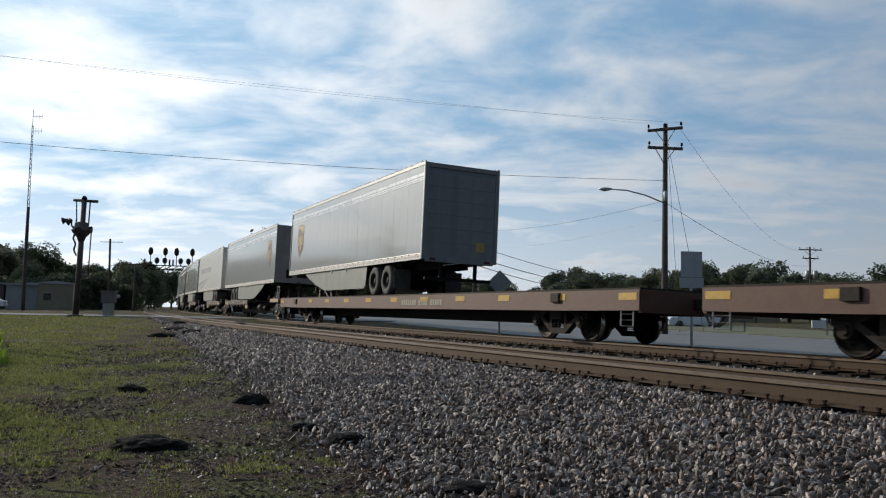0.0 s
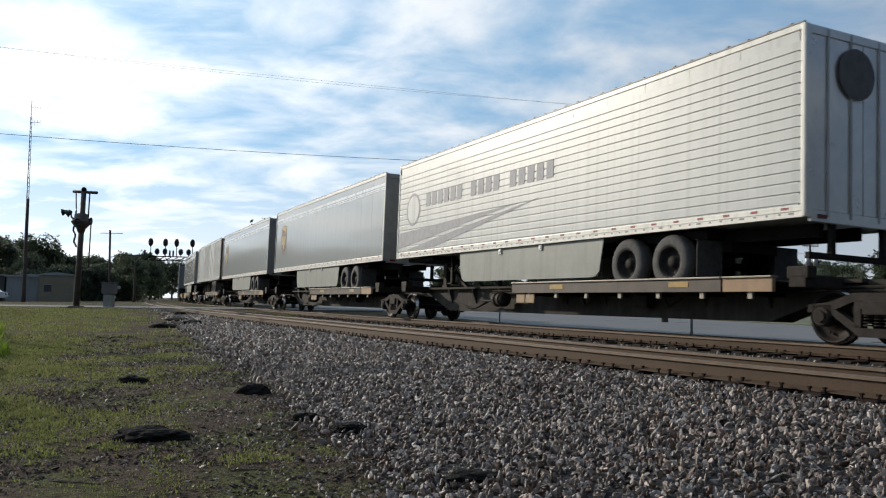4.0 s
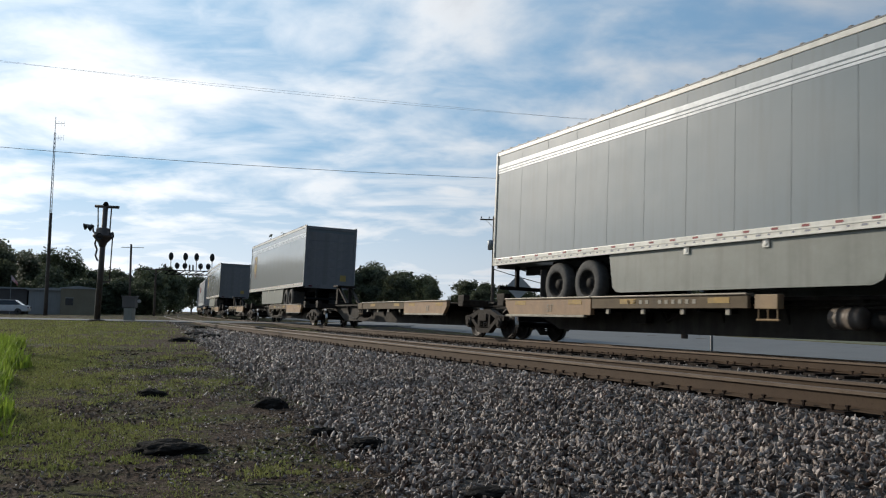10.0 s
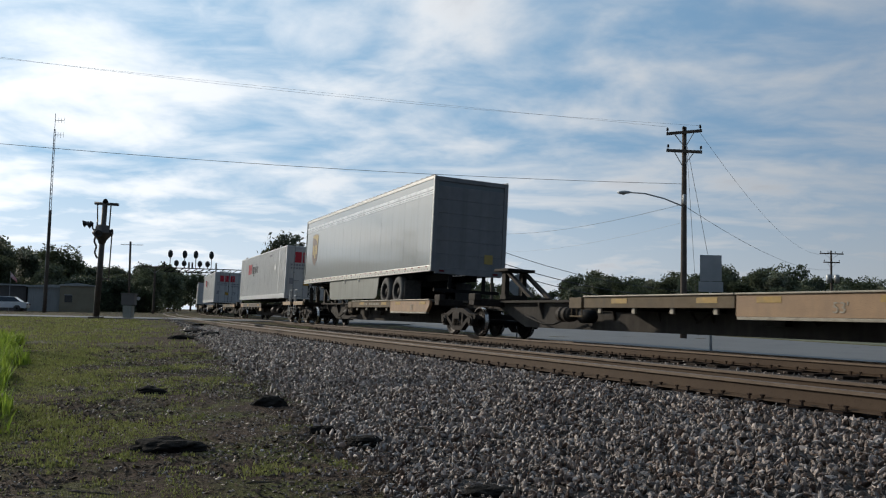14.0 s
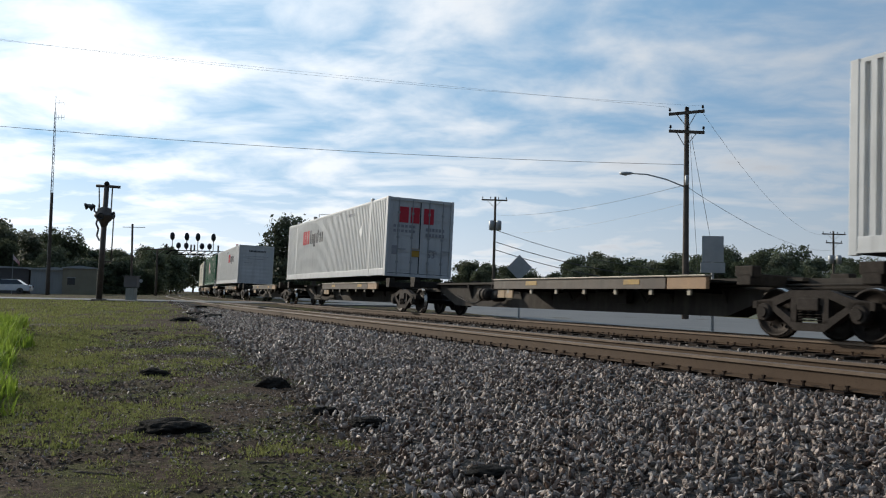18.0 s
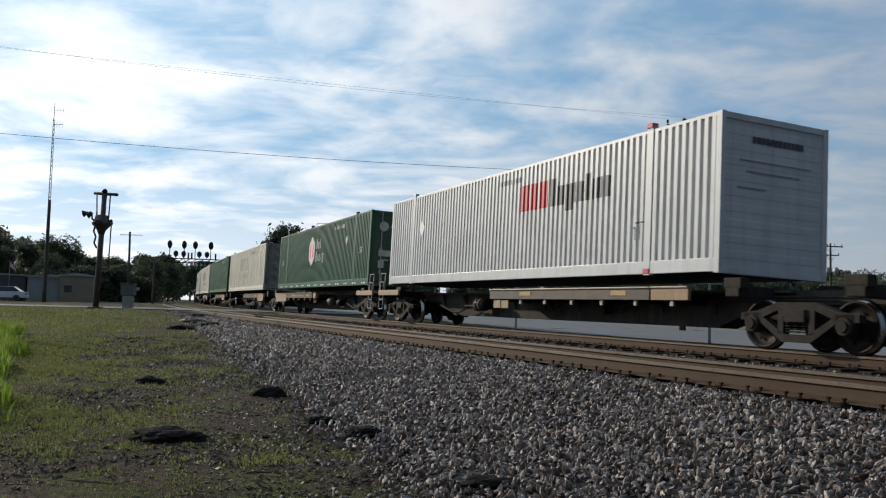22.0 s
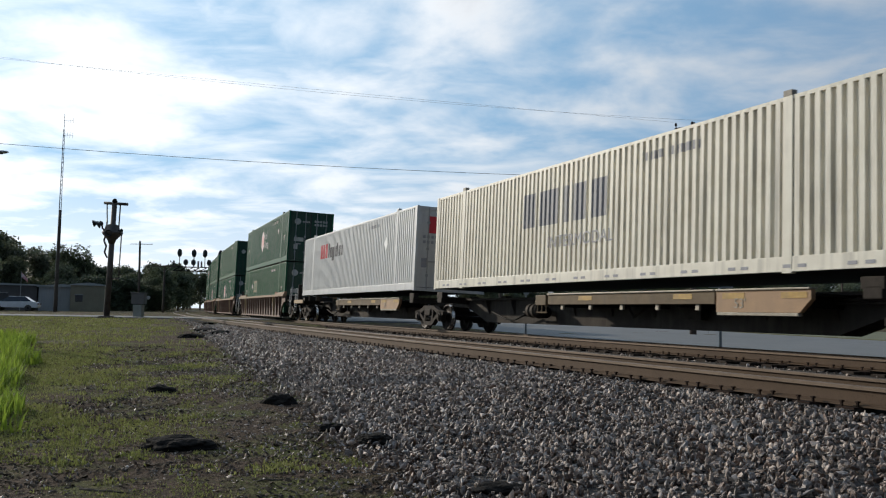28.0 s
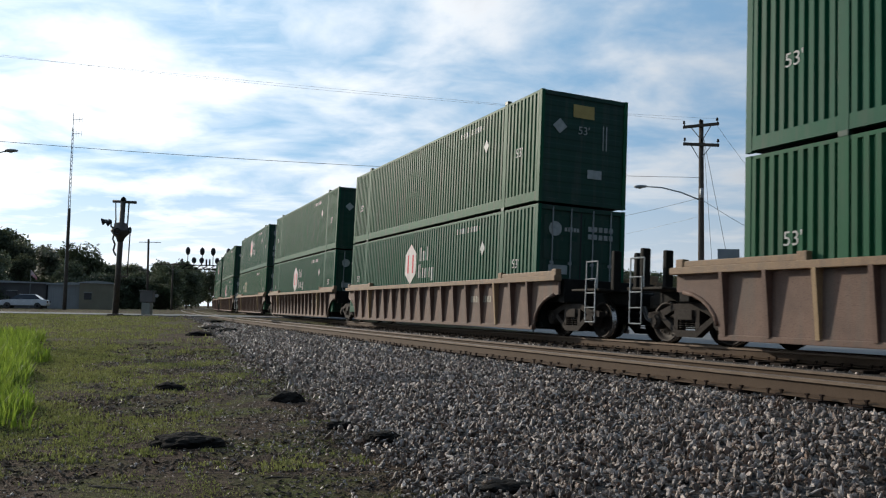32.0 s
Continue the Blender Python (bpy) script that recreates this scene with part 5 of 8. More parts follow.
def truck(parent, y):
    """A two-axle truck under a car."""
    def sh(key, make, mat, par, at=None):
        if key not in CACHE:
            CACHE[key] = mesh_of(key, make(), mat)
        o = new(key, CACHE[key])
        o.parent = par
        if at is not None:
            o.matrix_basis = at
        return o

    def bolster():
        bm = BM()
        box(bm, -1.12, 1.12, -0.20, 0.20, 0.46, 0.66, 0.02)
        box(bm, -0.25, 0.25, -0.25, 0.25, 0.66, 0.76)
        return bm
    tk = sh("truck", bolster, M["truck"], parent, pose(0, y, 0))
    for x in (-1.0, 1.0):
        sh("side_frame", side_frame, M["truck"], tk, pose(x, 0, 0, 0, 0, 0 if x < 0 else 180))
        tagged(sh("spring_nest", springs, M["dusty"], tk, pose(x * 1.02, 0, 0)), kind="stuff")
    for d in (-0.89, 0.89):
        rest = pose(0, d, 0.42)
        wh = sh("wheelset", wheelset, M["wheel"], tk, rest)
        if len(wh.data.materials) < 2:
            wh.data.materials.append(M["tread"])
            for p in wh.data.polygons:
                if all(0.400 < math.hypot(wh.data.vertices[i].co.y, wh.data.vertices[i].co.z) < 0.43 for i in p.vertices):
                    p.material_index = 1
        WHEELS.append((wh, rest, parent, y + d))
    return tk


def small(key, make, mat, parent, at=None, label=""):
    k = (key, mat.name)
    if k not in CACHE:
        CACHE[k] = mesh_of(key.split("|")[0], make(), mat)
    o = new(key.split("|")[0], CACHE[k])
    o.parent = parent
    if at is not None:
        o.matrix_basis = at
    if label:
        o["label"] = label
    return o


def ladder():
    bm = BM()
    for y in (-0.19, 0.19):
        rod(bm, (0, y, 0.0), (0, y, 0.95), 0.016, seg=6)
    for z in (0.0, 0.32, 0.64, 0.95):
        rod(bm, (0, -0.19, z), (0, 0.19, z), 0.014, seg=6)
    return bm


def brake_wheel():
    bm = BM()
    for i in range(16):
        a, b = i * math.pi / 8, (i + 1) * math.pi / 8
        rod(bm, (0, 0.28 * math.cos(a), 0.28 * math.sin(a)), (0, 0.28 * math.cos(b), 0.28 * math.sin(b)), 0.018, seg=6, caps=False)
    for i in range(6):
        a = i * math.pi / 3
        rod(bm, (0, 0, 0), (0, 0.28 * math.cos(a), 0.28 * math.sin(a)), 0.012, seg=5, caps=False)
    box(bm, 0.01, 0.12, -0.13, 0.13, -0.16, 0.16, 0.02)
    return bm


def coupler():
    bm = BM()
    box(bm, -0.11, 0.11, -0.45, 0.45, 0.72, 0.98, 0.02)
    box(bm, -0.16, 0.16, -0.22, 0.22, 0.70, 1.0, 0.04)
    return bm


def hose():
    bm = BM()
    pts = [(-0.3, -0.3, 0.75), (-0.3, -0.15, 0.50), (-0.3, 0.0, 0.42), (-0.3, 0.15, 0.50), (-0.3, 0.3, 0.75)]
    for a, b in zip(pts, pts[1:]):
        rod(bm, a, b, 0.025, seg=6, caps=False)
    return bm


def hitch():
    """A trailer hitch stand: a plate on a pillar with a slanting strut."""
    bm = BM()
    box(bm, -0.45, 0.45, -0.40, 0.40, 1.76, 1.84, 0.02)
    for x in (-0.28, 0.28):
        box(bm, x - 0.07, x + 0.07, -0.10, 0.10, 0.98, 1.78)
        plate(bm, [(0.05, 1.74), (0.20, 1.74), (1.55, 1.02), (1.35, 1.02)], "x", x - 0.06, x + 0.06)
    box(bm, -0.36, 0.36, -0.16, 0.16, 0.98, 1.10)
    return bm


def spine_unit(y0, y1, end0, end1, load, label, paint):
    """One unit of an articulated spine car, from joint y0 to joint y1 on the train. end0, end1: a coupler end. load: '', 'rear', 'nose' or 'box'."""
    mid, half = (y0 + y1) / 2, (y1 - y0) / 2
    c = thing("spine_car", label, "railroad car", "spine cars")
    a, b = -half, half

    def spine():
        bm = BM()
        i0, i1 = a + (1.9 if end0 else 0.5), b - (1.9 if end1 else 0.5)
        # fish-belly centre sill, high and shallow over the trucks
        k0, k1 = (1.4 if end0 else 0.9), (1.4 if end1 else 0.9)
        plate(bm, [(i0 - 1.2, 1.02), (i0 - 1.2, 0.80), (i0 + k0, 0.74), (i0 + k0 + 1.2, 0.32), (i1 - k1 - 1.2, 0.32), (i1 - k1, 0.74), (i1 + 1.2, 0.80), (i1 + 1.2, 1.02)], "x", -0.27, 0.27)
        plate(bm, [(i0 + 0.2, 1.03), (i0 + 0.2, 0.97), (i1 - 0.2, 0.97), (i1 - 0.2, 1.03)], "x", -0.42, 0.42)
        return bm
    part("center_sill", spine(), M["spine"], c)
    # side platforms: on tan cars a short deep one and a long shallow one, on brown cars both shallow
    tan_car = paint == "tan"
    lo = {"rear": (a + 1.6, a + 5.2, a + 9.7), "box": (a + 2.2, a + 4.3, a + 10.0), "": (a + 2.0, a + 5.6, a + 10.1), "nose": (b - 1.6, b - 5.4, b - 9.9), "box_turned": (b - 1.6, b - 4.4, b - 9.9)}[load]
    if not tan_car:
        lo = (lo[0], lo[0] + (1.1 if lo[2] > lo[0] else -1.1), lo[2])
    for x in (-1, 1):
        for deep, (p, q) in ((tan_car, lo[:2]), (False, lo[1:])):
            p, q = min(p, q) + 0.02, max(p, q) - 0.02
            hgt = 0.37 if deep else 0.23
            mat = M["tan"] if deep or (not tan_car and q - p < 2) else M["longdeck"] if tan_car else M["olive"]
            bm = BM()
            if deep:
                c0, c1 = (p + 0.22, q) if lo[0] < lo[1] else (p, q - 0.22)
                plate(bm, [(p, 1.018), (p, 0.86), (c0, 1.02 - hgt), (c1, 1.02 - hgt), (q, 0.86), (q, 1.018)], "x", -0.05, 0.05)
            else:
                box(bm, -0.05, 0.03, p, q, 1.02 - hgt, 1.018, 0.008)
            pf = part("side_platform", bm, mat, c, at=pose(x * 1.26, 0, 0))
            bm = BM()
            box(bm, -0.085, 0.085, p, q, 1.02, 1.05, 0.006)
            part("deck_edge", bm, M["deck_edge"], pf, "pale deck edge along the platform top")
            bm = BM()
            box(bm, -0.05, 0.05, p + 0.25, q - 0.02, 0, 0.05, 0.004)
            if deep:
                part("lower_flange", bm, M["deck_edge"], pf, at=pose(0, 0, 0.965 - hgt))
            else:
                bm.free()
            def tab():
                bm = BM()
                box(bm, -0.025, 0.025, -0.05, 0.05, -0.11, 0, 0.004)
                return bm
            y = p + 0.5
            while y < q - 0.3 and not deep:
                small("bracket_tab", tab, M["deck_edge"], pf, pose(-x * 0.02, y, 1.018 - hgt))
                y += 1.15
            def patch():
                bm = BM()
                box(bm, -0.003, 0.003, -0.26, 0.26, 0.88, 0.98)
                return bm
            for f in (0.16, 0.80) if deep else (0.15, 0.72) if q - p > 2 else ():
                small("yellow_patch|spine", patch, M["yellow_worn"], pf, pose(x * 0.0535, p + (q - p) * f, 0), "yellow reflective patch")
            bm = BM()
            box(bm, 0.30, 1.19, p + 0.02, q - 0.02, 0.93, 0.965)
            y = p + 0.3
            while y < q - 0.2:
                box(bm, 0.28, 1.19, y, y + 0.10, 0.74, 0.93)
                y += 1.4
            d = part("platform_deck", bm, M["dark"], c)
            if x < 0:
                d.matrix_basis = pose(0, p + q, 0, 0, 0, 180)
    # pale square step plates under the inner end of the long platform
    if not tan_car:
        k = 1 if lo[2] > lo[0] else -1
        for i in range(2):
            def step_plate():
                bm = BM()
                box(bm, -0.02, 0.02, -0.19, 0.19, 0.56, 0.77, 0.01)
                return bm
            small("step_plate", step_plate, M["well_y"], c, pose(-1.24, lo[2] - k * (0.35 + i * 0.42), 0), "pale steel step plate")
    if tan_car:
        letters("size_mark", "53'", 0.24, M["mark_faded"], c, Matrix.Translation((-1.316, lo[0] + (1.65 if lo[1] > lo[0] else -2.0), 0.72)) @ NEAR)
    # pedestals and end bolsters
    for y in (a + (1.9 if end0 else 1.2), b - (1.9 if end1 else 1.2)):
        def pedestal():
            bm = BM()
            box(bm, -1.24, 1.24, -0.16, 0.16, 0.86, 1.06, 0.02)
            for x in (-1.14, 1.14):
                box(bm, x - 0.10, x + 0.10, -0.20, 0.20, 1.0, 1.19, 0.02)
            return bm
        small("cross_beam", pedestal, M["dusty"], c, pose(0, y, 0))
    if load in ("rear", "nose") or (load == "" and mid < 211):
        hy = (b - 2.4) if load not in ("nose", "box_turned") else (a + 2.6)
        small("hitch_stand" if load else "hitch_stand|folded", hitch, M["dusty"], c, pose(0, hy, 0, 0, 0, 0 if load == "nose" else 180) if load else pose(0, b - 1.4, 0.1, 0, 0, 180))
    # step box, and the car's mark, at the end of the long platform
    def step_box():
        bm = BM()
        box(bm, -0.05, 0.10, -0.24, 0.24, 0.78, 1.02, 0.01)
        for y in (-0.2, 0.0, 0.2):
            rod(bm, (0.0, y, 0.78), (0.0, y, 0.60), 0.016, seg=6)
        rod(bm, (0.0, -0.24, 0.60), (0.0, 0.24, 0.60), 0.02, seg=6)
        return bm
    out_ = 1 if lo[2] > lo[1] else -1
    if tan_car:
        small("step_box", step_box, M["well_y"] if load in ("nose", "box_turned") else M["longdeck"], c, pose(-1.24, lo[2] + out_ * 0.36, 0), "yellowish steel step box")
    def mark():
        bm = BM()
        for i in range(11):
            if i != 4:
                box(bm, -0.003, 0.003, -0.095 - i * 0.19, -0.005 - i * 0.19, 0.875, 0.955)
        return bm
    if tan_car and load in ("rear", "nose", "box_turned"):
        tagged(small("worn_mark|spine", mark, M["mark_faded"], c, pose(-1.3135, (lo[1] + lo[2]) / 2 + 1.0, 0), "faded white letter-sized bars"), kind="stuff")
    # air tank and pipes under the long platform
    def tank():
        bm = BM()
        ring(bm, (0, 0, 0), "y", [(0.05, -0.30), (0.14, -0.285), (0.175, -0.24), (0.175, -0.13), (0.183, -0.13), (0.183, -0.09), (0.175, -0.09), (0.175, 0.09), (0.183, 0.09), (0.183, 0.13), (0.175, 0.13), (0.175, 0.24), (0.14, 0.285), (0.05, 0.30)], 16)
        return bm
    small("air_tank", tank, M["tank"] if out_ < 0 else M["dusty"], c, pose(-0.75, lo[2] + out_ * 1.5, 0.66))
    def pipes():
        bm = BM()
        for z in (0.84, 0.90):
            rod(bm, (0, -half * 0.72, z), (0, half * 0.72, z), 0.022, seg=6)
        for y in (-1.4, 1.4):
            rod(bm, (0, y, 0.86), (-0.1, y + 0.5, 0.55), 0.03, seg=6)
            rod(bm, (-0.1, y + 0.5, 0.55), (0, y + 0.9, 0.86), 0.03, seg=6)
        box(bm, -0.12, 0.06, -0.25, 0.25, 0.52, 0.80)
        return bm
    part("brake_rigging", pipes(), M["dusty"], c, at=pose(-0.42, -half * 0.35 if load not in ("nose", "box_turned") else half * 0.35, 0))
    def bracket():
        bm = BM()
        plate(bm, [(-0.42, 0.98), (-0.42, 0.90), (-0.29, 0.55), (-0.272, 0.55), (-0.272, 0.98)], "y", -0.03, 0.03)
        return bm
    yy = a + 2.6
    while yy < b - 2.4:
        small("sill_bracket", bracket, M["spine"], c, pose(0, yy, 0))
        yy += 1.55
    def cylinder():
        bm = BM()
        ring(bm, (0, 0, 0), "y", [(0.05, -0.35), (0.15, -0.30), (0.16, 0.1), (0.12, 0.16), (0.03, 0.2), (0.03, 0.9)], 14)
        return bm
    small("brake_cylinder", cylinder, M["dark"], c, pose(-0.60, (a + b) / 2 + (2.6 if load not in ("nose", "box_turned") else -2.6), 0.62))
    def lever():
        bm = BM()
        tube(bm, [(0, -1.0, 0.60), (0, -0.3, 0.42), (0.05, 0.3, 0.42), (0.0, 1.1, 0.62)], 0.028, 6)
        return bm
    small("brake_lever", lever, M["dark"], c, pose(-0.50, (a + b) / 2 + (4.4 if load not in ("nose", "box_turned") else -4.4), 0))
    for e, y, sgn in ((end0, a, 1), (end1, b, -1)):
        if not e:
            continue
        truck(c, y + sgn * 1.75)
        small("coupler", coupler, M["dusty"], c, pose(0, y, 0))
        small("air_hose", hose, M["rubber"], c, pose(0, y, 0))
        def platform():
            bm = BM()
            box(bm, -1.35, 1.35, -0.40, 0.40, 1.00, 1.06, 0.01)
            box(bm, -1.38, -1.30, -0.45, 1.5, 0.90, 1.08, 0.01)
            box(bm, 1.30, 1.38, -0.45, 1.5, 0.90, 1.08, 0.01)
            return bm
        small("end_platform", platform, M["well_y"], c, pose(0, y + sgn * 0.75, 0, 0, 0, 0 if sgn > 0 else 180))
        for x in (-1.36, 1.36):
            small("ladder", ladder, M["galv"], c, pose(x, y + sgn * 0.55, 0.42), "grey steel step ladder")
            def rail_():
                bm = BM()
                rod(bm, (0, -0.22, 0), (0, -0.22, 0.62), 0.016, seg=6)
                rod(bm, (0, 0.22, 0), (0, 0.22, 0.62), 0.016, seg=6)
                rod(bm, (0, -0.22, 0.62), (0, 0.22, 0.62), 0.016, seg=6)
                return bm
            small("hand_rail", rail_, M["galv"], c, pose(x * 0.97, y + sgn * 0.55, 1.06))
        def stand():
            bm = BM()
            box(bm, -0.08, 0.08, -0.10, 0.10, 1.0, 1.75)
            return bm
        small("brake_stand", stand, M["dusty"], c, pose(-0.2, y + sgn * 0.62, 0))
        small("brake_wheel", brake_wheel, M["dark"], c, pose(-0.30, y + sgn * 0.62, 1.72, 0, 0, 8))
    if not end1:
        truck(c, b)
    MOVING.append((c, mid, 0.0, half, 0))
    return c


def flatcar(y0, y1, label):
    """A long flat car with a plain deck."""
    mid, half = (y0 + y1) / 2, (y1 - y0) / 2
    c = thing("flatcar", label, "railroad car", "flat cars")
    for x in (-1, 1):
        bm = BM()
        plate(bm, [(-half + 0.75, 1.06), (-half + 0.75, 0.66), (-half + 3.4, 0.64), (half - 3.4, 0.64), (half - 0.75, 0.66), (half - 0.75, 1.06)], "x", -0.06, 0.06)
        sill = part("side_sill", bm, M["brown"], c, at=pose(x * 1.40, 0, 0))
        for k in range(12):
            y = -half + 1.1 + k * (2 * half - 2.2) / 11
            def patch():
                bm = BM()
                box(bm, -0.003, 0.003, -0.28, 0.28, 0.86, 1.00)
                return bm
            small("yellow_patch", patch, M["yellow"], sill, pose(x * 0.064, y, 0), "yellow reflective patch")
        for y in (-half + 3.6, half - 3.6):
            def jack():
                bm = BM()
                box(bm, -0.05, 0.05, -0.16, 0.16, 0.82, 1.02, 0.01)
                return bm
            small("jacking_pad", jack, M["dusty"], sill, pose(x * 0.07, y, 0))
        bm = BM()
        i = 0
        for n_ in (7, 4, 5):
            for _ in range(n_):
                box(bm, -0.003, 0.003, 1.6 - i * 0.17, 1.72 - i * 0.17, 0.76, 0.92)
                i += 1
            i += 1
        tagged(part("owner_bars", bm, M["mark_faded"], sill, "faded white letter-sized bars", at=pose(x * 0.064, -3.6, 0)), kind="stuff")
    bm = BM()
    box(bm, -1.44, 1.44, -half + 0.76, half - 0.76, 1.06, 1.10)
    part("deck", bm, M["dusty"], c)
    bm = BM()
    plate(bm, [(-half + 0.8, 1.05), (-half + 0.8, 0.78), (-half + 3.6, 0.74), (-half + 5.4, 0.36), (half - 5.4, 0.36), (half - 3.6, 0.74), (half - 0.8, 0.78), (half - 0.8, 1.05)], "x", -0.30, 0.30)
    for k in range(15):
        y = -half + 0.8 + k * (2 * half - 1.6) / 14
        box(bm, -1.34, 1.34, y - 0.06, y + 0.06, 0.80, 1.05)
    part("center_sill", bm, M["dark"], c)
    for sgn in (-1, 1):
        truck(c, sgn * (half - 4.1))
        small("coupler", coupler, M["dusty"], c, pose(0, sgn * half, 0))
        small("air_hose", hose, M["rubber"], c, pose(0, sgn * half, 0))
        for x in (-1.42, 1.42):
            small("step", ladder, M["galv"], c, pose(x, sgn * (half - 1.15), 0.36) @ Matrix.Diagonal((1, 1, 0.36, 1)), "grey steel step")
        bm = BM()
        box(bm, -0.15, 0.15, -0.55, 0.55, 0.74, 0.94, 0.02)
        part("draft_gear", bm, M["dark"], c, at=pose(0, sgn * (half - 0.7), 0))
        bm = BM()
        box(bm, -1.42, 1.42, -0.05, 0.05, 0.62, 1.06, 0.01)
        part("end_sill", bm, M["brown"], c, at=pose(0, sgn * (half - 0.78), 0))
    MOVING.append((c, mid, 0.0, half - 4, 0))
    return c


def flat_hitch(place, turned):
    h = solid("trailer_hitch", hitch(), M["brown"], "brown steel trailer hitch standing on the flat car deck", "hitch", "trailer hitches")
    MOVING.append((h, place, 0.10, 0.0, 180 if turned else 0))


def well_car(y0, y1, end0, end1, label):
    """A well car unit with ribbed sides between two end platforms."""
    mid, half = (y0 + y1) / 2, (y1 - y0) / 2
    c = thing("well_car", label, "railroad car", "well cars")
    a, b = -half + (2.0 if end0 else 1.1), half - (2.0 if end1 else 1.1)
    for x in (-1, 1):
        bm = BM()
        pts = [(a + 0.05, 1.36), (a + 0.05, 0.98)] + [(a + 0.1 + 1.05 * math.sin(t), 0.28 + 0.70 * math.cos(t)) for t in (0.2, 0.6, 1.0, 1.35)] + [(a + 1.2, 0.16), (b - 1.2, 0.16)] + [(b - 0.1 - 1.05 * math.sin(t), 0.28 + 0.70 * math.cos(t)) for t in (1.35, 1.0, 0.6, 0.2)] + [(b - 0.05, 0.98), (b - 0.05, 1.36)]
        plate(bm, pts, "x", -0.03, 0.03)
        side = part("well_side", bm, M["well"], c, at=pose(x * 1.375, 0, 0))
        bm = BM()
        box(bm, -0.10, 0.10, a, b, 1.30, 1.43, 0.012)
        part("top_chord", bm, M["well_top"], side, at=pose(x * 0.08, 0, 0))
        bm = BM()
        box(bm, -0.05, 0.07, a + 1.2, b - 1.2, 0.12, 0.22, 0.012)
        part("bottom_chord", bm, M["well"], side, at=pose(x * 0.02, 0, 0))
        n_ = 17
        for k in range(n_):
            y = a + 1.35 + k * (b - a - 2.7) / (n_ - 1)
            def stake():
                bm = BM()
                plate(bm, [(0.0, 1.31), (0.0, 0.20), (0.06, 0.20), (0.165, 1.31)], "y", -0.04, 0.04)
                return bm
            small("stake", stake, M["well"] if k not in (2, n_ - 3) else M["well_y"], side, pose(x * 0.032, y, 0, 0, 0, 0 if x > 0 else 180))
        bm = BM()
        for i in range(9):
            box(bm, -0.003, 0.003, a + 3.6 + i * 0.15, a + 3.70 + i * 0.15, 0.80, 0.98)
        tagged(part("number_bars", bm, M["mark_faded"], side, at=pose(x * 0.035, 0, 0)), kind="stuff")
        # guide rail above the top chord
        for y in (a + 1.6, b - 1.6):
            def guide():
                bm = BM()
                box(bm, -0.05, 0.05, -1.5, 1.5, 0, 0.12, 0.02)
                for k in (-1.42, 1.42):
                    box(bm, -0.07, 0.09, k - 0.10, k + 0.10, -0.02, 0.16, 0.02)
                return bm
            small("container_guide", guide, M["well_top"], side, pose(x * 0.03, y, 1.43))
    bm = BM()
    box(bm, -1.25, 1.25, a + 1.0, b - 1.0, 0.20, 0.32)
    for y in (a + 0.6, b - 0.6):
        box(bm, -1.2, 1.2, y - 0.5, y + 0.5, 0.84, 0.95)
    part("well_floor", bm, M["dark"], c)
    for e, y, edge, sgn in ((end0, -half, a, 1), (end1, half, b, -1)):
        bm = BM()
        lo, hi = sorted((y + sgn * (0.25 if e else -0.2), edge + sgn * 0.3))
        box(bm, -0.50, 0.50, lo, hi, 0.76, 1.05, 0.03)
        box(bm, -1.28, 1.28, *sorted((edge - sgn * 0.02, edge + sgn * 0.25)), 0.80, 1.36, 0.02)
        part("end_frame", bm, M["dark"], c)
        # added dark sheet standing in for the shade seen through the arch
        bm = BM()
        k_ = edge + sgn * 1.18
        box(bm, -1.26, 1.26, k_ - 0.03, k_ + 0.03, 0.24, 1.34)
        part("arch_shade_sheet", bm, M["dark"], c)
        for x in (-1, 1):
            bm = BM()
            arc = [(edge + sgn * (0.08 + 1.07 * math.sin(t)), 0.26 + 0.72 * math.cos(t)) for t in (0.15, 0.4, 0.65, 0.9, 1.15, 1.4)]
            tube(bm, [(0, p, z) for p, z in arc], 0.045, 6)
            part("arch_rim", bm, M["well"], c, at=pose(x * 1.395, 0, 0))
        if e:
            truck(c, y + sgn * 1.95)
            small("coupler", coupler, M["dusty"], c, pose(0, y, 0))
            small("air_hose", hose, M["rubber"], c, pose(0, y, 0))
            bm = BM()
            box(bm, -1.35, 1.35, y + sgn * 1.0 - 0.55, y + sgn * 1.0 + 0.55, 1.05, 1.10, 0.01)
            part("end_platform", bm, M["dusty"], c)
            for x in (-1.36, 1.36):
                small("ladder", ladder, M["galv"], c, pose(x, y + sgn * 0.75, 0.36), "grey steel step ladder")
                def tall():
                    bm = BM()
                    for d in (-0.2, 0.2):
                        rod(bm, (0, d, 0), (0, d, 0.95), 0.018, seg=6)
                    return bm
                small("hand_rail", tall, M["galv"], c, pose(x * 0.98, y + sgn * 0.75, 1.08))
            def stand():
                bm = BM()
                box(bm, -0.10, 0.10, -0.06, 0.06, 1.05, 1.95, 0.03)
                return bm
            for x in (-0.9, -0.3):
                small("end_post", stand, M["dark"], c, pose(x, y + sgn * 0.45, 0))
        elif sgn < 0:
            truck(c, y)
    MOVING.append((c, mid, 0.0, half, 0))
    return c


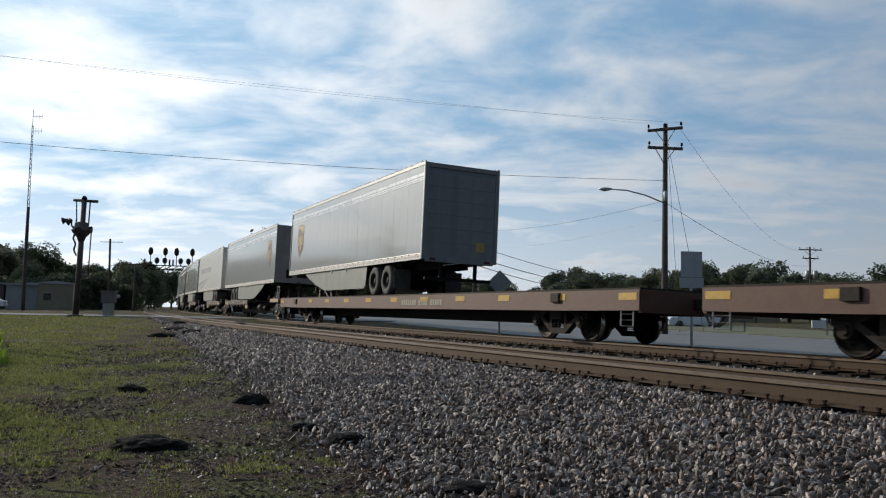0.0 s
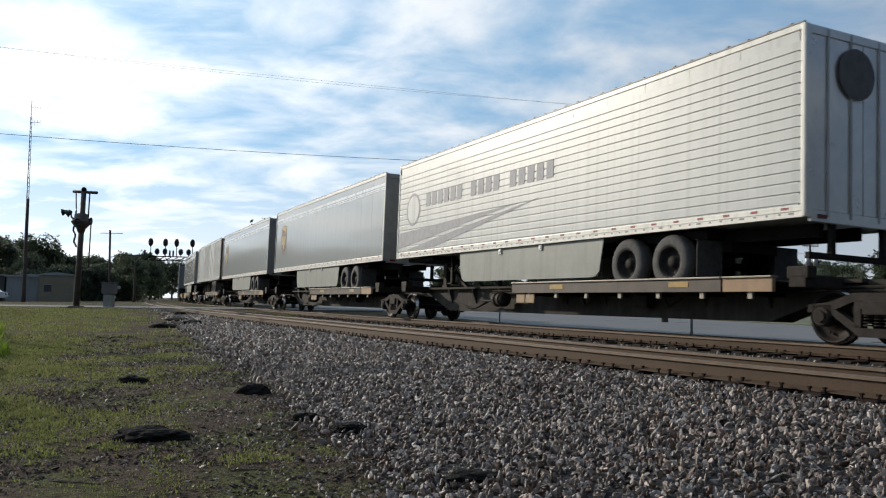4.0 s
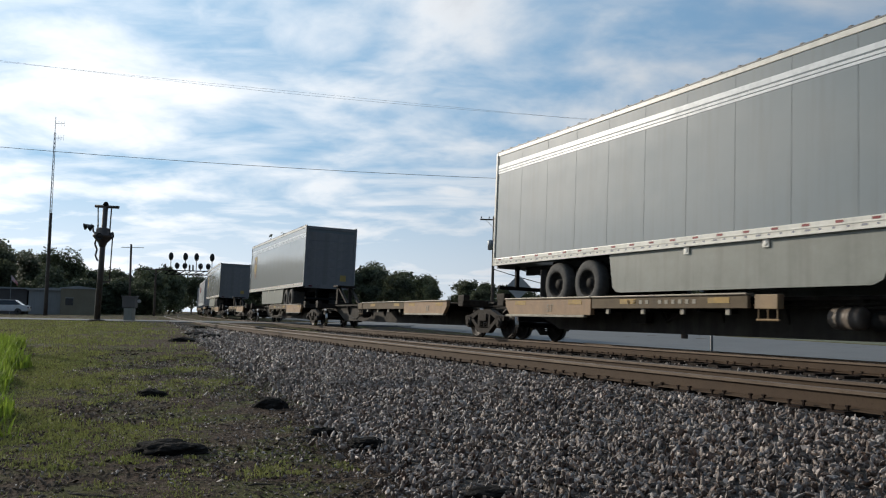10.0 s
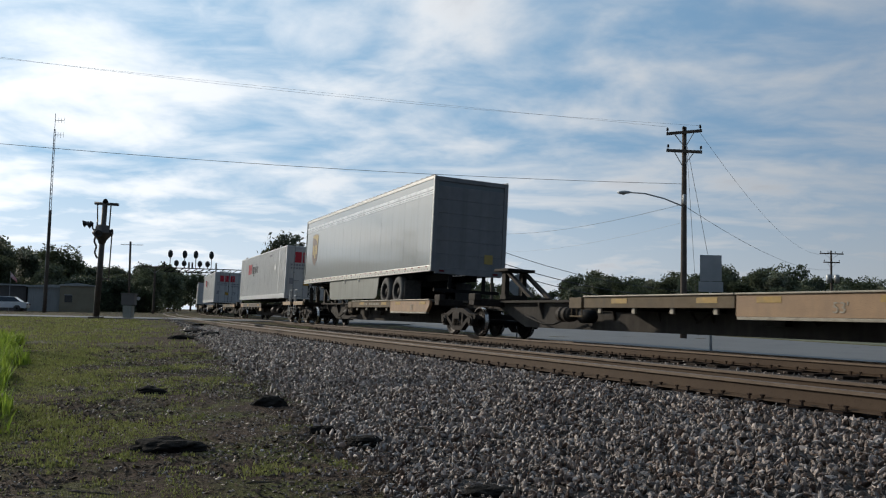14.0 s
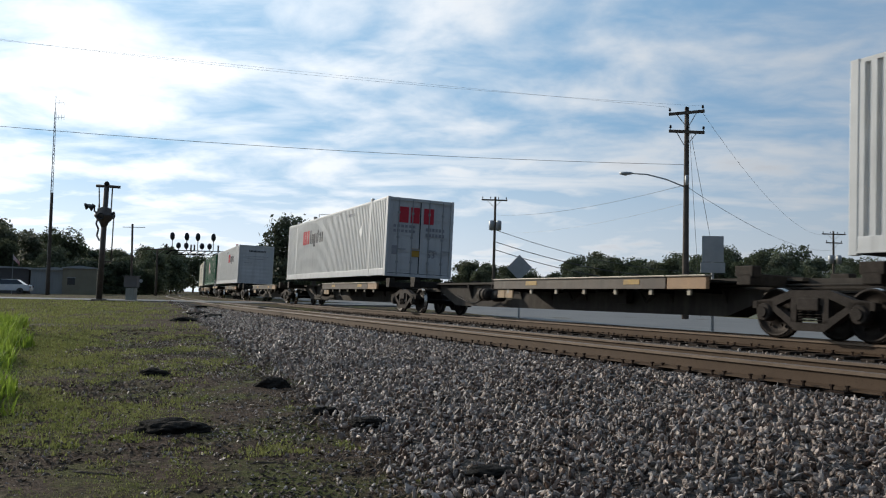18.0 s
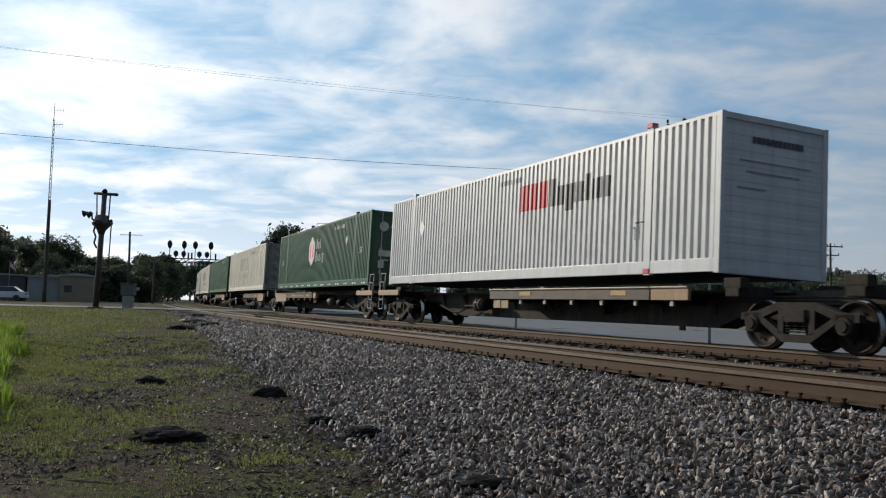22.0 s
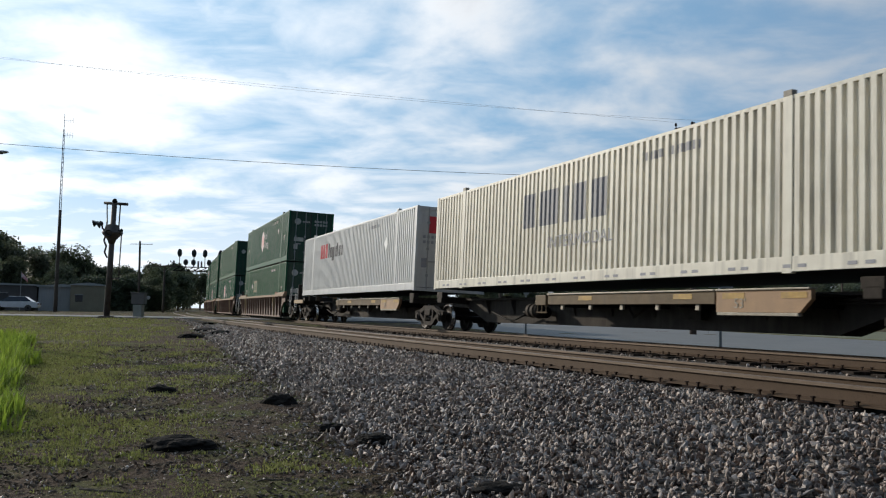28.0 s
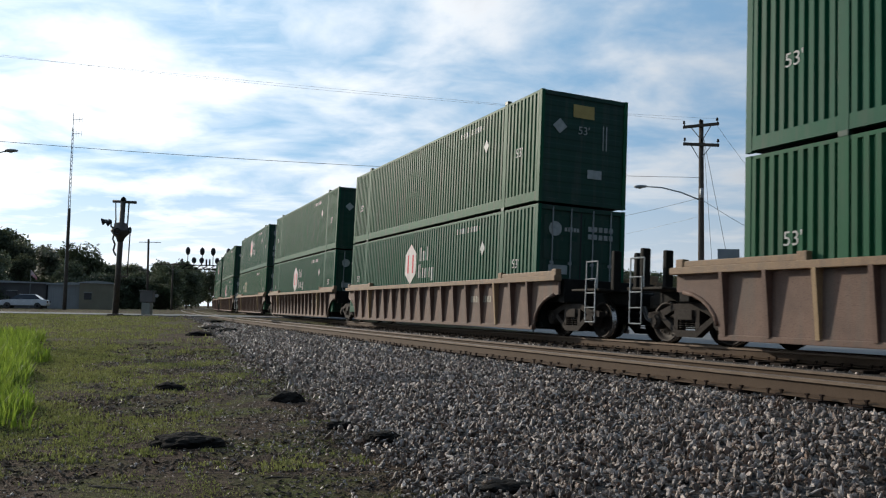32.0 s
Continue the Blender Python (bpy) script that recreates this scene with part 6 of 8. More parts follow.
# ---- make-up of the train: places in metres behind a mark at the train's head ----
flatcar(-16.52, 11.33, "empty rust-brown flat car with yellow patches along its side")
flatcar(11.43, 40.28, "rust-brown flat car with yellow patches carrying a road trailer")
flat_hitch(36.78, True)
spine_plan = [(40.38, 59.43, 1, 0, "nose"), (59.43, 77.28, 0, 0, "rear"), (77.28, 94.98, 0, 0, "rear"), (94.98, 112.48, 0, 0, "rear"), (112.48, 130.93, 0, 1, "rear"),
              (131.03, 149.63, 1, 0, "nose"), (149.63, 167.98, 0, 0, ""), (167.98, 186.18, 0, 0, "rear"), (186.18, 203.08, 0, 0, ""), (203.08, 222.93, 0, 1, "rear"),
              (223.03, 242.28, 1, 0, "box_turned"), (242.28, 259.48, 0, 0, ""), (259.48, 278.08, 0, 0, "box"), (278.08, 294.28, 0, 0, ""), (294.28, 313.08, 0, 1, "box"),
              (313.18, 332.58, 1, 0, "box_turned"), (332.58, 351.78, 0, 0, "box"), (351.78, 369.48, 0, 0, "box"), (369.48, 387.28, 0, 0, "box"), (387.28, 406.18, 0, 1, "box")]
PAINT = lambda at: "tan" if 130.9 < at < 222.9 or at > 313 else "brown"
for a_, b_, e0_, e1_, ld_ in spine_plan:
    spine_unit(a_, b_, e0_, e1_, ld_, ("empty spine car unit with %s side platforms" % PAINT(a_)) if not ld_ else "spine car unit with %s side platforms under a %s" % (PAINT(a_), "container" if ld_.startswith("box") else "road trailer"), PAINT(a_))
well_plan = [(406.28, 428.78, 1, 1), (428.88, 449.48, 1, 0), (449.48, 468.88, 0, 0), (468.88, 488.28, 0, 1), (488.38, 510.28, 1, 0), (510.28, 529.68, 0, 0), (529.68, 550.68, 0, 1)]
for a_, b_, e0_, e1_ in well_plan:
    well_car(a_, b_, e0_, e1_, "rusty brown well car with ribbed sides carrying stacked containers")

TG, CG = "trailers on the train", "containers on the train"
parcel = trailer("parcel", "dirty grey road trailer with white stripes and brown shield badge", TG)
first = True
for mid_, turned in ((30.84, False), (50.16, True), (85.9, False), (103.8, False), (140.67, True), (177.38, False), (212.74, False)):
    tq = parcel if first else copy_thing(parcel, Matrix.Identity(4))
    first = False
    if mid_ < 32:
        tq["label"] = "grey road trailer with white stripes standing on a brown flat car"
    MOVING.append((tq, mid_, 0.25 if mid_ < 32 else 0.0, 6.5, 180 if turned else 0))
# the two leading trailers have skirts that sweep up towards the landing legs
bm = BM()
plate(bm, [(-3.0, 1.94), (-2.9, 1.24), (-2.8, 1.16), (-2.66, 1.12), (1.95, 1.12), (2.5, 1.17), (3.6, 1.40), (4.6, 1.66), (5.15, 1.84), (5.25, 1.94)], "x", -0.012, 0.012)
swept_skirt = mesh_of("side_skirt", bm, M["skirt"])
for tq, mid_, *_ in MOVING:
    if mid_ in (30.84, 50.16) and tq.name.startswith("semi_trailer"):
        for ob_ in tq.children:
            if ob_.name.startswith("side_skirt"):
                ob_.data = swept_skirt
MOVING.append((trailer("reefer", "white refrigerated road trailer with fluted sides and grey stripe", TG), 68.5, 0.0, 6.5, 0))
MOVING.append((trailer("ribbed", "off-white road trailer with upright side posts and open frame beneath", TG), 121.34, 0.04, 6.5, 0))

w1 = white_container("white corrugated container with red and dark marks, doors facing forward", CG, True)
w2 = white_container("white corrugated container with plain ribbed end and red marks", CG, False)
g1 = green_container("dark green corrugated container with white badge, dashed lower rail", CG, True, dash=True)
g2 = green_container("faded green corrugated container with dark end doors", CG, True, faded=True, logo=False)
c1 = cream_container("weathered cream corrugated container with grey stained doors", CG, False)
c2 = cream_container("weathered cream corrugated container with dark stained end", CG, True)
up1 = green_container("dark green container with white badge, stacked on another", CG, True)
lo1 = green_container("dark green container with faded yellow panel, in a well car", CG, True, faded=True, logo=False, badge=True)
up2 = green_container("dark green container with yellow label on its end, stacked on top", CG, False, faded=True, logo=False)
lo2 = green_container("dark green container with white badge, in a well car", CG, True)
BASE = 1.275
for ob_, mid_ in ((w1, 233.3), (None, 268.87), (w2, 303.79), (g1, 322.25), (c1, 343.0), (g2, 360.65), (c2, 378.26), (None, 396.14)):
    o_ = ob_ or copy_thing(w1, Matrix.Identity(4))
    MOVING.append((o_, mid_, BASE, 6.5, 0))
used = set()
for i_, mid_ in enumerate((416.99, 440.2, 459.3, 478.6, 500.6, 520.0, 539.6)):
    for src_, z_ in (((up1, lo1), (up2, lo2))[0 if i_ in (0, 3, 5) else 1][0], 3.36), (((up1, lo1), (up2, lo2))[0 if i_ in (0, 3, 5) else 1][1], 0.40):
        o_ = src_ if src_.name not in used else copy_thing(src_, Matrix.Identity(4))
        used.add(src_.name)
        MOVING.append((o_, mid_, z_, 6.5, 0))

# ---- roads ----
def strip(name, rows, material, label, category, kind="structure", thick=0.12):
    """A paved strip from pairs of edge points (left, right), with a real edge."""
    bm = BM()
    A, B, C, D = [], [], [], []
    for (ax, ay, az), (bx, by, bz) in rows:
        A.append(bm.verts.new((ax, ay, az)))
        B.append(bm.verts.new((bx, by, bz)))
        C.append(bm.verts.new((ax, ay, az - thick)))
        D.append(bm.verts.new((bx, by, bz - thick)))
    for i in range(len(A) - 1):
        for p, q in ((A, B), (B, D), (D, C), (C, A)):
            bm.faces.new((p[i], p[i + 1], q[i + 1], q[i]))
    return solid(name, bm, material, label, category, kind=kind)


rows = []
for s in range(-200, 132, 8):
    a, b = track(s, 6.275), track(s, 21.2)
    rows.append(((a[0], a[1], ground_z(a[0], a[1]) + 0.02), (b[0], b[1], ground_z(b[0], b[1]) + 0.02)))
strip("road", rows, M["asphalt"], "worn grey asphalt road running beside the railway", "road")
strip("crossing_road", [((x, 56.5 + 0.10 * (x + 20), -0.008), (x, 48.5 + 0.10 * (x + 20), -0.008)) for x in range(-130, 6, 8)], M["asphalt"], "grey asphalt road crossing the tracks on the level", "road")
rows = []
for s in range(-200, 132, 8):
    a, b = track(s, 21.2), track(s, 32.7)
    rows.append(((a[0], a[1], ground_z(a[0], a[1]) + 0.06), (b[0], b[1], ground_z(b[0], b[1]) + 0.10)))
strip("verge", rows, M["grass_far"], "strip of pale mown grass beyond the road", "verge")
# rubber edging of the crossing along the near rail
for lat_, s0_, s1_ in ((-GAP - 1.75, 38.0, 52.0), (-GAP + 1.2, 33.0, 41.0)):
    rows = []
    for k in range(8):
        s = s0_ + (s1_ - s0_) * k / 7
        a, b = track(s, lat_ - 0.25), track(s, lat_ + 0.25)
        rows.append(((a[0], a[1], -0.04), (b[0], b[1], -0.04)))
    strip("crossing_edge", rows, M["mat"], "black edging board beside the rail at the crossing", "edging", thick=0.3)


# ---- poles and wires ----
def pole(name, at, height, r, label, group="utility poles", lean=(0, 0)):
    p = thing(name, label, "utility pole", group, at=pose(*at))
    bm = BM()
    tube(bm, [(lean[0] * k / 6, lean[1] * k / 6, height * k / 6 - (0.4 if k == 0 else 0)) for k in range(7)], [r * (1 - 0.06 * k) for k in range(7)], 10)
    part("shaft", bm, M["wood"], p)
    return p


def crossarm(p, z, half, turn, tilt=0.0, pins=3):
    bm = BM()
    box(bm, -half, half, -0.06, 0.06, -0.07, 0.07, 0.01)
    arm = part("crossarm", bm, M["wood"], p, at=pose(0, -0.16, z, 0, tilt, turn))
    bm = BM()
    for sgn in (-1, 1):
        rod(bm, (sgn * half * 0.55, 0.0, -0.05), (0, 0.10, -0.75), 0.022, seg=6)
    part("brace", bm, M["galv"], arm)
    for k in range(pins):
        x = -half * 0.92 + k * (2 * half * 0.92) / max(1, pins - 1)
        bm = BM()
        ring(bm, (x, 0, 0.07), "z", [(0.02, 0), (0.02, 0.08), (0.07, 0.10), (0.045, 0.15), (0.06, 0.18), (0.03, 0.24)], 10)
        part("insulator", bm, M["dark"], arm)
    return arm


def street_lamp_arm(p, z, out, rise, turn):
    bm = BM()
    pts = [(0, 0, 0), (-out * 0.35, 0, rise * 0.55), (-out * 0.7, 0, rise * 0.9), (-out, 0, rise)]
    tube(bm, pts, 0.035, 8)
    arm = part("lamp_arm", bm, M["galv"], p, at=pose(0, -0.1, z, 0, 0, turn))
    bm = BM()
    ring(bm, (0, 0, 0), "x", [(0.05, 0.1), (0.11, 0.0), (0.15, -0.2), (0.14, -0.42), (0.06, -0.55)], 12)
    for v in bm.verts:
        v.co.z *= 0.62
    head = part("lamp_head", bm, M["galv"], arm, "grey cobra-head street lamp", at=pose(-out, 0, rise))
    bm = BM()
    ring(bm, (-0.26, 0, -0.07), "z", [(0.02, -0.05), (0.08, -0.03), (0.10, 0.0)], 12)
    part("lamp_lens", bm, M["skirt"], arm, at=pose(-out, 0, rise))


P1 = pole("utility_pole", (11.72, 40.34, -0.38), 10.55, 0.17, "tall dark wooden utility pole with crossarms and a street lamp", lean=(0.06, 0))
crossarm(P1, 10.25, 0.85, -12, -4, 3)
crossarm(P1, 9.30, 0.85, -12, 4, 3)
street_lamp_arm(P1, 6.55, 2.65, 0.75, -14)
bm = BM()
ring(bm, (0, -0.2, 6.9), "z", [(0.05, -0.25), (0.09, -0.2), (0.09, 0.2), (0.05, 0.25)], 10)
part("line_switch", bm, M["galv"], P1)
P2 = pole("utility_pole", (4.80, 82.9, -0.1), 10.85, 0.17, "wooden utility pole with crossarm and round transformer cans", lean=(0.1, 0))
crossarm(P2, 10.5, 1.3, 5, 0, 4)
for x in (-0.35, 0.35):
    bm = BM()
    ring(bm, (x + 0.1, -0.38, 7.9), "z", [(0.05, -0.5), (0.27, -0.46), (0.28, 0.4), (0.20, 0.5), (0.05, 0.54)], 14)
    part("transformer", bm, M["galv"], P2, "grey transformer can")
P3 = pole("utility_pole", (48.9, 104.0, -0.1), 9.9, 0.17, "distant wooden utility pole with two crossarms")
crossarm(P3, 9.5, 1.6, 8, 0, 4)
crossarm(P3, 8.4, 1.1, 8, 0, 3)
for x in (-0.5, 0.5):
    bm = BM()
    ring(bm, (x, -0.38, 6.3), "z", [(0.05, -0.55), (0.3, -0.5), (0.31, 0.45), (0.2, 0.55)], 14)
    part("transformer", bm, M["galv"], P3, "grey transformer can")
PL = pole("lamp_post", (-23.95, 41.6, -0.1), 8.85, 0.12, "dark wooden post with a street lamp on an arm", "street lamps")
street_lamp_arm(PL, 8.35, -1.0, 0.15, 0)
PW = pole("utility_pole", (-27.5, 33.5, -0.2), 12.1, 0.18, "tall wooden utility pole carrying overhead wires")
crossarm(PW, 11.7, 1.0, -20, 0, 3)
pole("utility_pole", (-39.1, 81.1, 0.0), 10.1, 0.20, "plain dark wooden pole beside the crossing road")
PD = pole("utility_pole", (-36.4, 103.8, 0.0), 5.9, 0.16, "short pale pole with a thin crossarm beyond the crossing")
crossarm(PD, 5.8, 1.6, 0, 0, 4)


def wire(a, b, sag, r=0.006, n_=26, label="thin dark overhead wire between poles"):
    a, b = Vector(a), Vector(b)
    bm = BM()
    pts = [a.lerp(b, k / n_) - Vector((0, 0, sag * 4 * (k / n_) * (1 - k / n_))) for k in range(n_ + 1)]
    tube(bm, pts, r, 5)
    return solid("overhead_wire", bm, M["ink"] if r > 0.007 else M["galv"], label, "wire", "overhead wires")


wire((-27.5, 33.5, 7.9), (11.7, 40.3, 7.31), 0.40, 0.0105)
wire((-28.3, 33.8, 11.75), (10.95, 40.5, 10.2), 0.08, 0.0045)
wire((-26.7, 33.2, 11.75), (12.45, 40.1, 10.2), 0.45, 0.0045)
wire((11.7, 40.2, 5.4), (4.9, 82.7, 7.1), 0.5)
wire((11.7, 40.2, 6.3), (4.9, 82.7, 8.9), 0.5, 0.010)
wire((4.9, 82.7, 7.4), (30.0, 100.0, 4.2), 0.9, 0.03)
wire((4.9, 82.7, 6.2), (30.0, 100.0, 3.4), 0.9, 0.04)
wire((4.9, 82.7, 5.4), (30.0, 100.0, 2.6), 0.9, 0.04)
wire((11.8, 40.3, 6.2), (48.8, 104, 7.4), 1.0, 0.012)
wire((12.45, 40.1, 9.9), (48.8, 104, 9.6), 2.2, 0.008)
wire((11.9, 40.3, 9.2), (15.6, 46.0, -0.3), 0.0, 0.012, 4, "steel guy wire from a pole to the ground")
wire((11.9, 40.3, 8.9), (13.6, 44.0, -0.3), 0.0, 0.010, 4, "steel guy wire from a pole to the ground")

# radio mast: three legs with lacing and small antennas
tw = thing("radio_mast", "slender lattice radio mast with small antennas at its top", "radio mast", at=pose(-56.5, 117.0, 0.0))
legs = [(0.24 * math.cos(a), 0.24 * math.sin(a)) for a in (0.3, 2.4, 4.5)]
for x, y in legs:
    bm = BM()
    rod(bm, (x, y, -0.2), (x * 0.5, y * 0.5, 26.0), 0.055, 0.03, 6)
    part("leg", bm, M["galv"], tw)
bm = BM()
for k in range(40):
    z = k * 0.65
    f, g = 1 - 0.5 * z / 26, 1 - 0.5 * (z + 0.65) / 26
    for i in range(3):
        j = (i + 1) % 3
        rod(bm, (legs[i][0] * f, legs[i][1] * f, z), (legs[j][0] * g, legs[j][1] * g, z + 0.65), 0.018, seg=4, caps=False)
part("lacing", bm, M["galv"], tw)
bm = BM()
rod(bm, (0.0, 0.0, 25.9), (0.0, 0.0, 28.3), 0.04, seg=6)
part("whip_antenna", bm, M["galv"], tw)
for z in (27.3, 25.2):
    bm = BM()
    rod(bm, (0, 0, z), (1.3, 0, z), 0.03, seg=6)
    for k in range(3):
        rod(bm, (0.5 + k * 0.4, 0, z - 0.4), (0.5 + k * 0.4, 0, z + 0.4), 0.02, seg=5)
    part("antenna", bm, M["galv"], tw)


# ---- crossing signals ----
def flasher(parent, at, turn, lit=False, name="flashing_light"):
    bm = BM()
    ring(bm, (0, 0, 0), "y", [(0.02, 0.06), (0.24, 0.05), (0.25, 0.03), (0.25, 0.015), (0.16, 0.01)], 18)
    ring(bm, (0, 0, 0), "y", [(0.12, 0.22), (0.14, 0.05), (0.14, -0.02)], 14)
    for v in list(bm.verts):
        pass
    f = part(name, bm, M["black"], parent, "round black flashing light with hood", at=pose(*at, 0, 0, turn))
    bm = BM()
    ring(bm, (0, -0.022, 0), "y", [(0.10, -0.01), (0.135, 0.0), (0.135, 0.01)], 16)
    part("lens", bm, M["red_on"] if lit else M["red_off"], f, "lit red lens" if lit else "dark red lens")
    return f


mast = thing("crossing_signal", "grey cantilever crossing signal mast with clustered flashing lights", "crossing signal", "crossing signals", at=pose(-19.33, 46.1, -0.06))
bm = BM()
rod(bm, (0, 0, -0.3), (0.16, 0, 6.45), 0.165, 0.14, 12)
part("mast_pole", bm, M["mast"], mast)
bm = BM()
box(bm, -0.32, 0.32, -0.32, 0.32, -0.3, 0.14, 0.03)
part("base", bm, M["mast"], mast)
bm = BM()
rod(bm, (-0.42, 0, 6.50), (0.92, 0, 6.44), 0.085, seg=10)
rod(bm, (-0.26, 0, 6.45), (-0.20, 0, 5.2), 0.035, seg=6)
rod(bm, (0.50, 0, 6.45), (0.46, 0, 4.9), 0.04, seg=6)
part("top_arm", bm, M["mast"], mast)
bm = BM()
ring(bm, (0.17, 0, 6.6), "z", [(0.10, -0.1), (0.16, 0.0), (0.10, 0.12), (0.02, 0.16)], 10)
part("bell", bm, M["dark"], mast)
bm = BM()
ring(bm, (0.10, 0, 4.72), "z", [(0.15, -0.55), (0.24, -0.30), (0.46, -0.05), (0.54, 0.06), (0.54, 0.13), (0.40, 0.22), (0.36, 0.50), (0.20, 0.56)], 14)
part("light_cluster", bm, M["mast"], mast, "dark funnel-shaped cluster of lamp housings")
bm = BM()
tube(bm, [(-0.26, 0, 4.95), (-0.46, 0, 5.05), (-0.50, 0, 5.40), (-0.62, 0, 5.44)], 0.05, 8)
part("lamp_bracket", bm, M["mast"], mast)
for x, z, dip in ((-0.84, 5.34, 14), (-0.60, 5.28, 30)):
    bm = BM()
    ring(bm, (0, 0, 0), "x", [(0.03, 0.20), (0.08, 0.17), (0.10, 0.05), (0.18, -0.08), (0.20, -0.13), (0.16, -0.13), (0.08, 0.02)], 16)
    f = part("flashing_light", bm, M["black"], mast, "hooded black flashing light", at=pose(x, -0.05, z, 0, -dip, 12))
    bm = BM()
    ring(bm, (-0.05, 0, 0), "x", [(0.02, -0.03), (0.12, -0.02), (0.12, 0.0)], 14)
    part("lens", bm, M["red_off"], f, "dark red lens")
for x, z, turn in ((0.52, 4.86, 90), (0.12, 4.74, 0)):
    bm = BM()
    ring(bm, (0, 0, 0), "y", [(0.04, 0.22), (0.12, 0.18), (0.14, 0.0), (0.20, -0.12), (0.17, -0.12), (0.10, 0.0)], 14)
    part("lamp_hood", bm, M["black"], mast, at=pose(x, -0.45 if turn == 0 else 0, z, 0, 0, turn))
bm = BM()
for a, b in (((-0.40, 0, 5.0), (-0.26, 0, 4.7)), ((-0.26, 0, 4.7), (-0.34, 0, 4.35)), ((-0.34, 0, 4.35), (-0.20, 0, 4.05)), ((-0.20, 0, 4.05), (-0.28, 0, 3.7)), ((-0.28, 0, 3.7), (-0.12, 0, 3.4))):
    rod(bm, a, b, 0.05, seg=7)
part("cable_loop", bm, M["black"], mast)
bm = BM()
rod(bm, (0.62, 0.05, 5.0), (0.56, 0.05, 2.2), 0.035, seg=7)
box(bm, 0.1, 0.6, 0.0, 0.08, 2.2, 2.28)
part("conduit", bm, M["mast"], mast)
bm = BM()
for x in (-0.22, 0.22):
    for z in (5.4, 5.95):
        rod(bm, (x, 0.2, z), (x, 8.5, z + 0.25), 0.035, seg=6)
for k in range(9):
    y = 0.4 + k * 0.95
    rod(bm, (-0.22, y, 5.4 + y * 0.03), (-0.22, y + 0.8, 5.95 + y * 0.03), 0.02, seg=5)
    rod(bm, (0.22, y, 5.4 + y * 0.03), (0.22, y + 0.8, 5.95 + y * 0.03), 0.02, seg=5)
part("cantilever_arm", bm, M["galv"], mast, at=pose(0, 0, 0, 0, 0, 22.7))

cant = thing("crossing_signal", "grey cantilever crossing signal with a lit red light on its arm", "crossing signal", "crossing signals", at=pose(-9.45, 59.25, -0.05))
bm = BM()
rod(bm, (0, 0, -0.3), (0, 0, 6.2), 0.15, 0.13, 12)
part("mast_pole", bm, M["mast"], cant)
bm = BM()
for dz in (4.75, 5.55):
    rod(bm, (0.1, -0.15, dz), (2.6, -0.15, dz + 0.15), 0.045, seg=6)
    rod(bm, (0.1, 0.15, dz), (2.6, 0.15, dz + 0.15), 0.045, seg=6)
for k in range(6):
    x = 0.15 + k * 0.48
    for y in (-0.15, 0.15):
        rod(bm, (x, y, 4.78), (x, y, 5.62), 0.02, seg=5)
part("cantilever_arm", bm, M["galv"], cant)
bm = BM()
for k in range(4):
    rod(bm, (0.3 + k * 0.7, -0.2, 5.6), (0.3 + k * 0.7, -0.2, 6.35), 0.02, seg=5)
rod(bm, (0.3, -0.2, 6.35), (2.4, -0.2, 6.4), 0.02, seg=5)
part("walkway_rail", bm, M["galv"], cant)
bm = BM()
rod(bm, (2.1, -0.1, 5.0), (2.1, -0.1, 6.6), 0.04, seg=6)
box(bm, 1.5, 2.75, -0.14, -0.06, 5.05, 5.15)
part("light_post", bm, M["dark"], cant)
flasher(cant, (1.80, -0.2, 6.13), 0, True)
flasher(cant, (2.40, -0.2, 6.13), 0)
for x in (1.55, 2.0, 2.35, 2.7):
    flasher(cant, (x, -0.1, 5.15), 90 if x < 2.1 else -90)
flasher(cant, (-0.25, -0.3, 2.22), 0)
flasher(cant, (0.35, -0.3, 2.22), 0)
bm = BM()
plate(bm, [(-0.62, -0.06), (0.62, -0.06), (0.62, 0.06), (-0.62, 0.06)], "y", -0.02, 0.02)
part("crossing_sign", bm, M["signback"], cant, at=pose(0.05, -0.25, 3.3, 0, 45, 0))
bm = BM()
plate(bm, [(-0.62, -0.06), (0.62, -0.06), (0.62, 0.06), (-0.62, 0.06)], "y", -0.02, 0.02)
part("crossing_sign", bm, M["signback"], cant, at=pose(0.05, -0.295, 3.3, 0, -45, 0))

# relay cabinet with its thin pole
cabp = thing("signal_cabinet", "grey steel relay cabinet with a thin pole beside the crossing", "cabinet", at=pose(-19.55, 51.4, -0.06))
bm = BM()
rod(bm, (0, 0, -0.3), (-0.1, 0, 4.8), 0.075, 0.065, 8)
part("pole", bm, M["wood"], cabp)
bm = BM()
box(bm, -0.27, 0.27, -0.25, 0.25, 0.0, 0.80, 0.02)
part("base", bm, M["skirt"], cabp)
bm = BM()
box(bm, -0.40, 0.40, -0.25, 0.25, 0.84, 1.50, 0.03)
part("cabinet_body", bm, M["darkwall"], cabp)
bm = BM()
box(bm, -0.46, 0.46, -0.30, 0.30, 1.50, 1.56, 0.02)
part("cabinet_roof", bm, M["darkwall"], cabp)
bm = BM()
rod(bm, (-0.7, 0, 4.6), (0.7, 0, 4.6), 0.02, seg=5)
part("crossarm", bm, M["galv"], cabp)
bm = BM()
ring(bm, (0.62, -0.1, 1.25), "y", [(0.03, 0.1), (0.11, 0.0), (0.11, -0.04)], 10)
part("lamp", bm, M["galv"], cabp)

